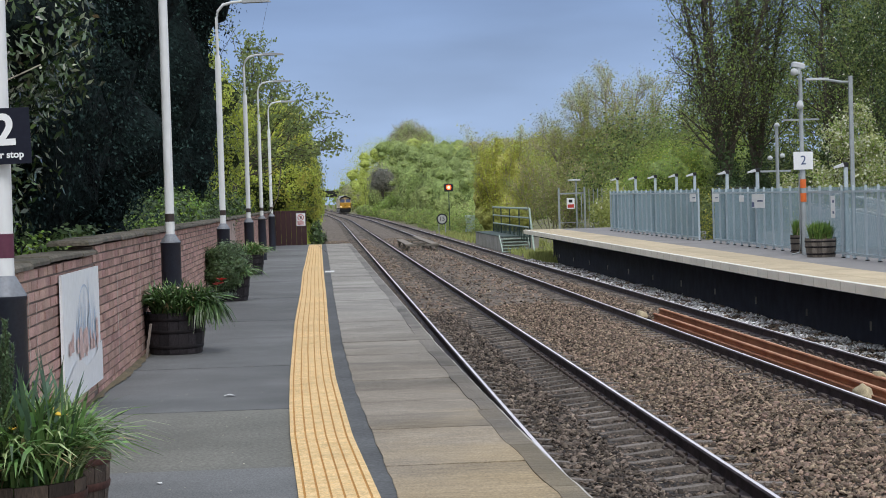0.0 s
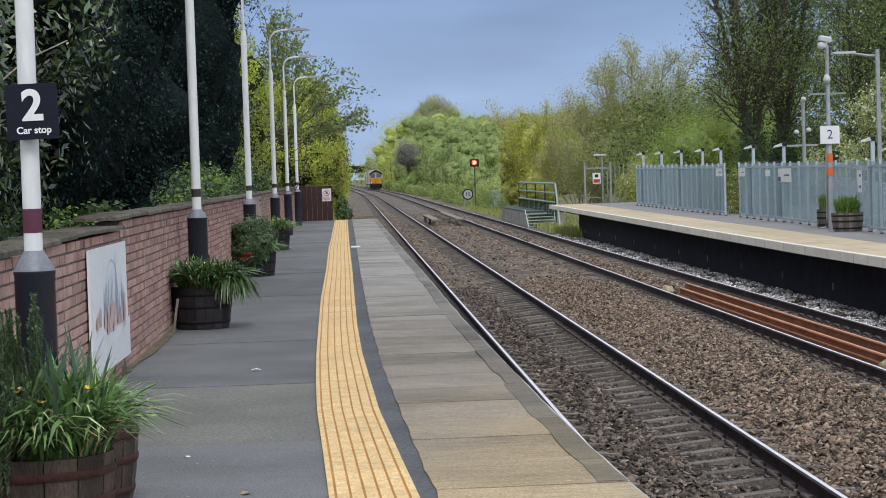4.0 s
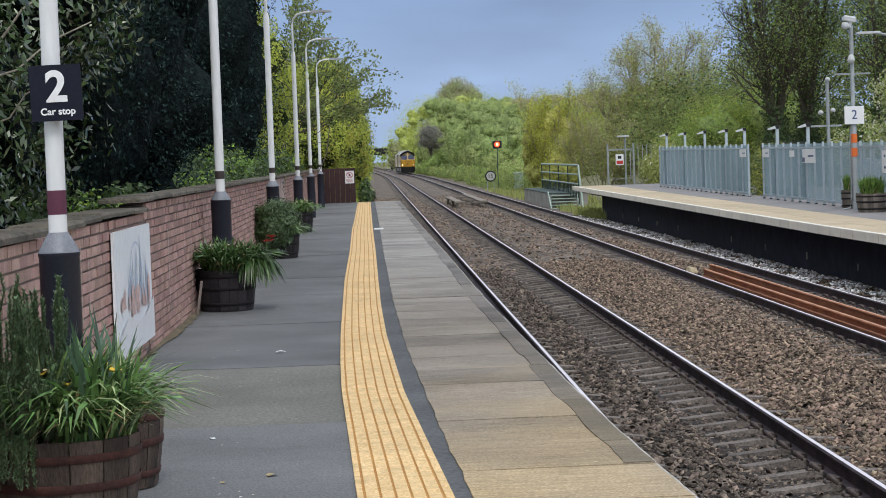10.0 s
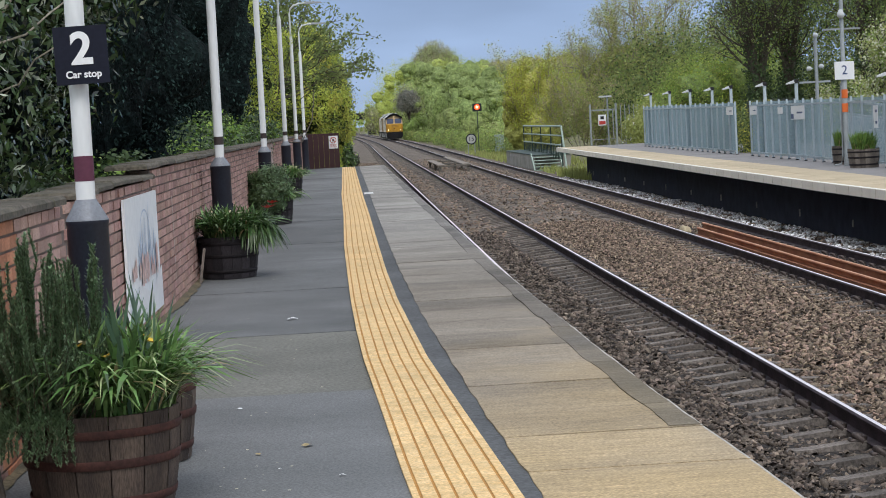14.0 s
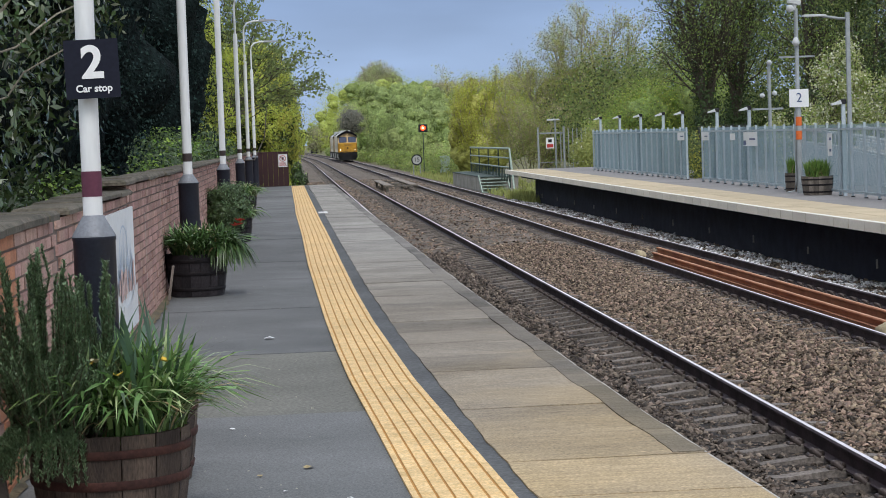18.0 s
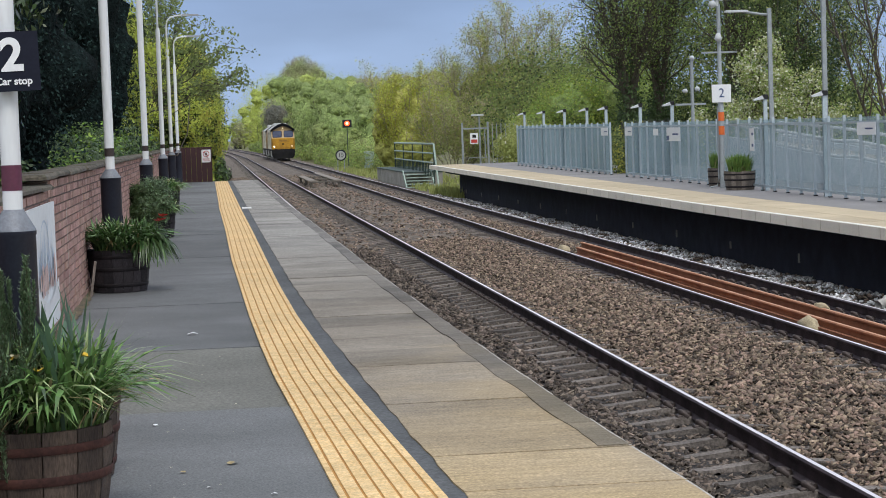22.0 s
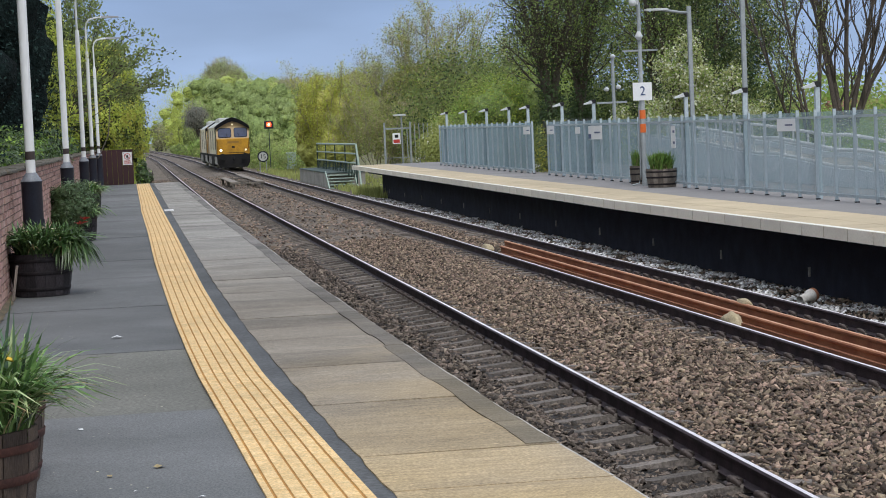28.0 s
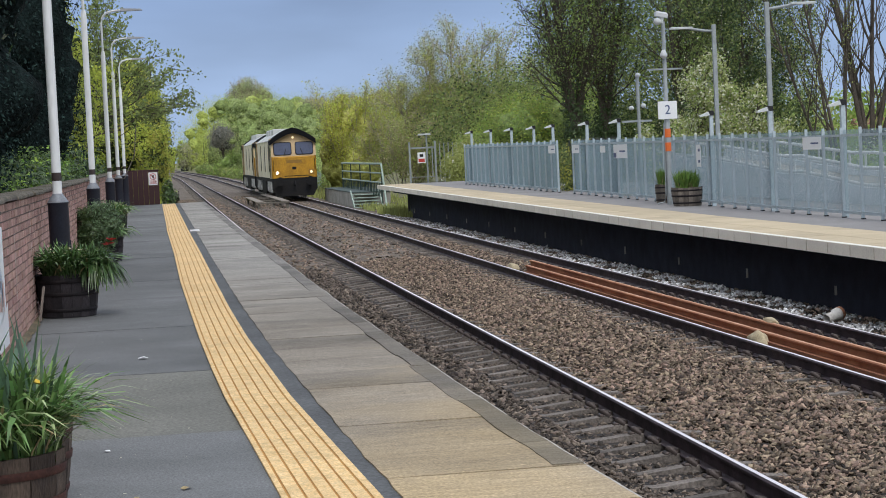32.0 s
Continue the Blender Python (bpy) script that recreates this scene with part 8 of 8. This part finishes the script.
# Grass tufts along the far side of the track.
g = np.random.default_rng(12)
mbg = MB()
for _ in range(2600):
    x, y = g.uniform(2.6, 5.2), 86 + 75 * g.random() ** 1.3
    if 98 < y < 118 and 2.4 < x < 4.6:
        continue
    hgt = g.uniform(0.15, 0.42)
    z = -1.12 if x < 3.5 else ground_z(x, y) - 0.03
    a = g.uniform(0, 6.28)
    dx, dy = math.cos(a) * 0.05, math.sin(a) * 0.05
    ox, oy = g.uniform(-0.1, 0.1), g.uniform(-0.1, 0.1)
    mbg.face([(x - dx, y - dy, z), (x + dx, y + dy, z), (x + ox, y + oy, z + hgt)])
tagged(part("grass_tufts", mbg, LF_OLIVE), "tufts of green grass on the trackside verge", "grass", kind="stuff")
mbg = MB()
for _ in range(700):
    x, y = g.uniform(2.5, 3.3), 80 + 8 * g.random()
    hgt = g.uniform(0.12, 0.5)
    a = g.uniform(0, 6.28)
    dx, dy = math.cos(a) * 0.025, math.sin(a) * 0.025
    ox, oy = g.uniform(-0.1, 0.1), g.uniform(-0.1, 0.1)
    mbg.face([(x - dx, y - dy, -1.15), (x + dx, y + dy, -1.15), (x + ox, y + oy, -1.12 + hgt)])
tagged(part("weeds", mbg, LF_OLIVE), "bright green weeds at the end of the far platform", "weeds", kind="stuff")
tree("planter_shrub", (-7.90, 32.9, 0.0), "bushy grey-green evergreen spilling over the dark barrel", [(0, 0, 0.66, 0.34, 0.36, 0.30), (-0.02, -0.2, 0.42, 0.30, 0.26, 0.30), (0.14, -0.1, 0.56, 0.26, 0.26, 0.26)], LF_DEEP, 0.016, 16000, 160, trunk=(0.015, 0.5), limbs=6, aspect=4.0, clumps=44, tight=0.2, hollow=0.3, category="shrub", extra=((LEAF_ROSE, 9000, 0.014),))

# ---- locomotives ----
L_CREAM = M("loco_cream", (0.52, 0.37, 0.20), (0.43, 0.30, 0.16), rough=0.5, scale=1.2, fine=20, var=0.1, bump=0.03, stain=0.2)
L_SIDE = M("loco_side", (0.86, 0.78, 0.64), (0.74, 0.67, 0.54), rough=0.5, scale=1.2, fine=20, var=0.1, bump=0.03, stain=0.3)
L_YELLOW = M("loco_yellow", (0.52, 0.27, 0.018), (0.36, 0.18, 0.014), rough=0.5, scale=2.2, fine=14, var=0.22, bump=0.03, stain=0.35)
L_ROOF = M("loco_roof", (0.009, 0.009, 0.011), rough=0.85, scale=1.5, fine=20, var=0.2, bump=0.05, spec=0.1)
L_ROOF_SIDE = M("loco_roof_side", (0.50, 0.51, 0.50), rough=0.6, scale=1.5, fine=20, var=0.2, bump=0.05)
L_BLACK = M("loco_underframe", (0.010, 0.010, 0.012), (0.016, 0.015, 0.014), rough=0.8, scale=2, fine=20, var=0.3, bump=0.1, spec=0.2)
L_BOGIE = M("loco_bogie", (0.56, 0.55, 0.53), (0.16, 0.155, 0.15), rough=0.7, scale=2, fine=20, var=0.3, bump=0.1)
L_PLATE = M("loco_plate", (0.30, 0.16, 0.03), rough=0.5, scale=2, fine=20, var=0.2)
# Blue of the reflected sky put into the glass colour.
L_GLASS = M("loco_glass", (0.05, 0.065, 0.12), (0.035, 0.045, 0.09), rough=0.15, scale=2, fine=20, var=0.1, bump=0, spec=0.6)
HEADLIGHT = glow("headlight", (1.0, 0.86, 0.55), 9.0)
HEADLIGHT_DIM = glow("marker_light", (1.0, 0.82, 0.5), 0.8)


def rounded(x0, x1, z0, z1, r, n=3):
    """Corner-rounded outline as (x, z), counter-clockwise."""
    out = []
    for cx, cz, a0 in ((x1 - r, z0 + r, -90), (x1 - r, z1 - r, 0), (x0 + r, z1 - r, 90), (x0 + r, z0 + r, 180)):
        out += [(cx + r * math.cos(radians(a0 + 90 * k / n)), cz + r * math.sin(radians(a0 + 90 * k / n))) for k in range(n + 1)]
    return out


def locomotive(label):
    lo = thing("locomotive", (0, 0, 0), label, "locomotive", "coupled locomotives")
    W = 1.29
    # Body between the cabs, a little narrower.
    mb = MB()
    mb.box(-W + 0.06, W - 0.06, 3.2, 18.2, 1.12, 3.25)
    part("body_side", mb, L_SIDE, lo)
    for k in range(9):
        for s in (-1, 1):
            mb = MB()
            y0 = 4.0 + k * 1.55
            x = s * (W - 0.055)
            mb.box(min(x, x + 0.02 * s), max(x, x + 0.02 * s), y0, y0 + (1.25 if k % 3 else 0.5), 1.5, 3.0)
            part("side_panel", mb, L_SIDE if k % 3 else L_BLACK, lo)
    arch = [(-W, 3.20)] + [(-W * math.cos(math.pi * k / 14), 3.20 + 0.64 * (1 - abs(math.cos(math.pi * k / 14)) ** 1.5)) for k in range(1, 14)] + [(W, 3.20)]
    mb = MB()
    mb.prism(arch, 2.6, 18.8, mi=[1] * 14 + [0])
    part("roof", mb, [L_ROOF, L_ROOF_SIDE], lo)
    for k in range(3):
        mb = MB()
        mb.box(-0.7, 0.7, 8 + 3 * k, 10 + 3 * k, 3.6, 3.92, ch=0.06)
        part("roof_fan", mb, L_ROOF_SIDE, lo)
    mb = MB()
    mb.box(-W + 0.02, W - 0.02, 0.5, 20.9, 0.98, 1.16)
    part("solebar", mb, L_BLACK, lo)
    for end in (0, 1):
        def Y(v):
            return v if not end else 21.4 - v

        def P(x, y, z):
            return (x, Y(y), z)
        # Cab shell: lower nose upright, upper face raked back.
        mb = MB()
        vs = [P(-W, 0.55, 1.15), P(W, 0.55, 1.15), P(W, 0.55, 2.32), P(-W, 0.55, 2.32), P(-W, 0.85, 3.30), P(W, 0.85, 3.30),
              P(-W, 2.75, 1.15), P(W, 2.75, 1.15), P(W, 2.75, 3.3), P(-W, 2.75, 3.3)]
        mb.mesh(vs, [(3, 2, 5, 4), (0, 3, 4, 9, 6), (1, 7, 8, 5, 2), (4, 5, 8, 9), (6, 9, 8, 7)])
        part("cab", mb, L_CREAM, lo)
        mb = MB()
        xs = [-W, -W + 0.06, -W + 0.18, -0.5, 0.5, W - 0.18, W - 0.06, W]
        ds = [0.60, 0.53, 0.505, 0.50, 0.50, 0.505, 0.53, 0.60]
        vs = [P(x, d, 1.15) for x, d in zip(xs, ds)] + [P(x, d, 2.26) for x, d in zip(xs, ds)] + [P(x, d + 0.06, 2.33) for x, d in zip(xs, ds)]
        mb.mesh(vs, [(k + q, k + q + 1, k + q + 9, k + q + 8) for q in (0, 8) for k in range(7)])
        part("nose_panel", mb, L_YELLOW, lo)
        mb = MB()
        for x0, x1, z0, z1 in ((-0.45, 0.45, 1.95, 2.12),):
            mb.mesh([P(x0, 0.495, z0), P(x1, 0.495, z0), P(x1, 0.495, z1), P(x0, 0.495, z1)], [(0, 1, 2, 3)])
        part("nameplate", mb, L_PLATE, lo)
        mb = MB()
        for x0, x1, z0, z1 in ((-0.12, 0.12, 1.6, 1.75), (-0.6, 0.9, 1.24, 1.28)):
            mb.mesh([P(x0, 0.494, z0), P(x1, 0.494, z0), P(x1, 0.494, z1), P(x0, 0.494, z1)], [(0, 1, 2, 3)])
        part("nose_fittings", mb, L_BLACK, lo)
        # Domed roof end over the windscreen.
        mb = MB()
        a2 = [(-W - 0.03, 2.98)] + [(x * 1.015, z + 0.03) for x, z in arch] + [(W + 0.03, 2.98)] + [(x * 0.93, 3.05 + (z - 3.20) * 0.80) for x, z in arch[::-1]]
        y0, y1 = Y(0.55), Y(2.7)
        mb.prism(a2, min(y0, y1), max(y0, y1))
        part("cab_roof", mb, L_ROOF, lo)
        mb = MB()
        mb.prism([(x * 0.985, z - 0.03) for x, z in arch], min(Y(0.80), Y(2.6)), max(Y(0.80), Y(2.6)))
        part("forehead", mb, L_CREAM, lo)
        for s in (-1, 1):
            xa, xb = (0.10, 1.16) if s > 0 else (-1.16, -0.10)
            mb = MB()
            rake = 0.294
            ring = rounded(xa, xb, 2.38, 3.10, 0.13)
            mb.mesh([P(x, 0.556 + rake * (z - 2.38), z) for x, z in ring], [tuple(range(len(ring)))])
            gasket = part("window_gasket", mb, L_BLACK, lo)
            mb = MB()
            ring = rounded(xa + 0.045, xb - 0.045, 2.43, 3.06, 0.10)
            mb.mesh([P(x, 0.545 + rake * (z - 2.38), z) for x, z in ring], [tuple(range(len(ring)))])
            part("windscreen", mb, L_GLASS, gasket)
            mb = MB()
            mb.tube([P(s * 0.55, 0.53, 2.36), P(s * 0.42, 0.62, 2.74)], 0.014, n=4)
            part("wiper", mb, L_BLACK, lo)
            mb = MB()
            mb.tube([P(s * 1.20, 0.50, 1.55), P(s * 1.20, 0.44, 1.58), P(s * 1.20, 0.44, 2.12), P(s * 1.20, 0.50, 2.15)], 0.016, n=5)
            part("grab_rail", mb, L_BLACK, lo)
            mb = MB()
            ring = rounded(s * 0.98 - 0.17, s * 0.98 + 0.17, 1.32, 1.58, 0.06)
            mb.mesh([P(x, 0.492, z) for x, z in ring], [tuple(range(len(ring)))])
            part("lamp_cluster", mb, L_PLATE, lo)
            mb = MB()
            x = s * (W + 0.003)
            mb.mesh([(x, Y(1.15), 2.35), (x, Y(1.75), 2.35), (x, Y(1.75), 3.08), (x, Y(1.15), 3.08)], [(0, 1, 2, 3)])
            part("side_window", mb, L_GLASS, lo)
            mb = MB()
            mb.mesh([(x, Y(1.95), 1.2), (x, Y(2.6), 1.2), (x, Y(2.6), 3.15), (x, Y(1.95), 3.15)], [(0, 1, 2, 3)])
            part("cab_door", mb, L_BLACK, lo)
            mb = MB()
            m = Matrix.Translation((0.98 * s, Y(0.49), 1.45)) @ Matrix.Rotation(radians(90 if not end else -90), 4, "X")
            mb.lathe([(0.075, 0.0), (0.075, 0.03)], 14, m=m)
            front_left = (s < 0 and not end)
            part("headlight", mb, HEADLIGHT if front_left and "leading" in label else (HEADLIGHT_DIM if (not end and "leading" in label) else L_GLASS), lo)
            mb = MB()
            m = Matrix.Translation((0.87 * s, Y(0.5), 0.98)) @ Matrix.Rotation(radians(90 if not end else -90), 4, "X")
            mb.lathe([(0.10, 0.0), (0.10, 0.40), (0.24, 0.42), (0.24, 0.47)], 14, m=m)
            part("buffer", mb, L_BLACK, lo)
        mb = MB()
        m = Matrix.Translation((0, Y(0.785), 3.34)) @ Matrix.Rotation(radians(90 if not end else -90), 4, "X")
        mb.lathe([(0.065, 0.0), (0.065, 0.03)], 12, m=m)
        part("top_light", mb, HEADLIGHT_DIM if (not end and "leading" in label) else L_GLASS, lo)
        # Skirt and snow plough.
        mb = MB()
        mb.mesh([P(-W, 0.52, 1.16), P(W, 0.52, 1.16), P(W, 0.42, 0.55), P(W - 0.25, 0.40, 0.18), P(-W + 0.25, 0.40, 0.18), P(-W, 0.42, 0.55),
                 P(-W, 1.1, 1.16), P(W, 1.1, 1.16), P(W, 1.1, 0.55), P(W - 0.25, 1.1, 0.18), P(-W + 0.25, 1.1, 0.18), P(-W, 1.1, 0.55)],
                [(0, 1, 2, 3, 4, 5), (0, 5, 11, 6), (5, 4, 10, 11), (1, 7, 8, 2), (2, 8, 9, 3), (3, 9, 10, 4), (6, 11, 10, 9, 8, 7), (0, 6, 7, 1)])
        part("skirt", mb, L_BLACK, lo)
        mb = MB()
        mb.tube([P(0, 0.45, 0.95), P(0, 0.15, 0.95), P(0, 0.08, 0.75)], 0.06, n=6)
        part("coupling", mb, L_BLACK, lo)
        # Bogie.
        yc = Y(4.3)
        for s in (-1, 1):
            mb = MB()
            x = s * 1.12
            mb.box(x - 0.07, x + 0.07, yc - 2.5, yc + 2.5, 0.55, 0.82, ch=0.03)
            for k in (-1.9, 0, 1.9):
                mb.box(x - 0.1, x + 0.12 * s + 0.1 * (s < 0), yc + k - 0.25, yc + k + 0.25, 0.35, 0.85, ch=0.04)
            for k in (-0.95, 0.95):
                mb.lathe([(0.13, 0.5), (0.13, 0.95)], 10, c=(x + 0.06 * s, yc + k))
            for k in (-2.35, -1.45, 1.45, 2.35):
                mb.tube([(x + 0.10 * s, yc + k, 0.42), (x + 0.10 * s, yc + k * 0.86, 1.0)], 0.055, n=6)
            part("bogie_frame", mb, L_BOGIE, lo)
        for k in (-1.9, 0.0, 1.9):
            ws = part("wheelset", wheel_mesh, None, lo)
            ws.location = (0, yc + k, 0.53)
            lo_wheels.append(ws)
    mb = MB()
    mb.box(-1.25, 1.25, 8.2, 13.2, 0.25, 1.0, ch=0.06)
    part("fuel_tank", mb, L_BLACK, lo)
    for ob in lo.children_recursive:
        if not ob.name.startswith("wheelset"):
            ob.data.transform(Matrix.Diagonal((1, 1, 1.07, 1)))
    return lo


lo_wheels = []
mb = MB()
mr = Matrix.Rotation(radians(90), 4, "Y")
for s in (-1, 1):
    mb.lathe([(0.53, 0.70 * s), (0.53, 0.78 * s), (0.56, 0.69 * s)] if s > 0 else [(0.56, -0.69), (0.53, -0.70), (0.53, -0.80)], 20, m=mr)
mb.lathe([(0.09, -1.05), (0.09, 1.05)], 10, m=mr)
for k in range(4):
    a = k * math.pi / 2
    mb.box(-0.815, -0.80, 0.25 * math.cos(a) - 0.05, 0.25 * math.cos(a) + 0.05, 0.25 * math.sin(a) - 0.05, 0.25 * math.sin(a) + 0.05)
wheel_mesh = mb.data("wheelset", L_BOGIE)
loco_a = locomotive("leading cream and yellow diesel locomotive with black roof and headlights lit")
loco_b = locomotive("second cream diesel locomotive coupled behind the first")


def train_y(t):
    """Where the leading nose stands on the line at t seconds."""
    return float(np.interp(t, [0, 6, 9, 13, 19, 23, 28, 32], [466, 401, 368.5, 324, 259, 214, 159, 116]))


def motions():
    """The two coupled locomotives roll in along the far track."""
    for lo, back in ((loco_a, 0.0), (loco_b, 21.9)):
        rows = []
        for k in range(0, 33):
            y = train_y(k) - 0.5 + back
            ya, yb = y + 3, y + 18
            yaw = math.degrees(math.atan2(-(veer(yb) - veer(ya)), yb - ya))
            rows.append((k, pose(0.7525 + veer(y), y, RAIL_Z, 0, 0, yaw)))
        walk(lo, rows)
    for ws in lo_wheels:
        x, y, z = ws.location
        rows = []
        n = 480
        for k in range(n + 1):
            t = 32.0 * k / n
            gone = train_y(0) - train_y(t)
            rows.append((t, pose(x, y, z, math.degrees(gone / 0.53) % 360.0, 0, 0)))
        walk(ws, rows)


motions()
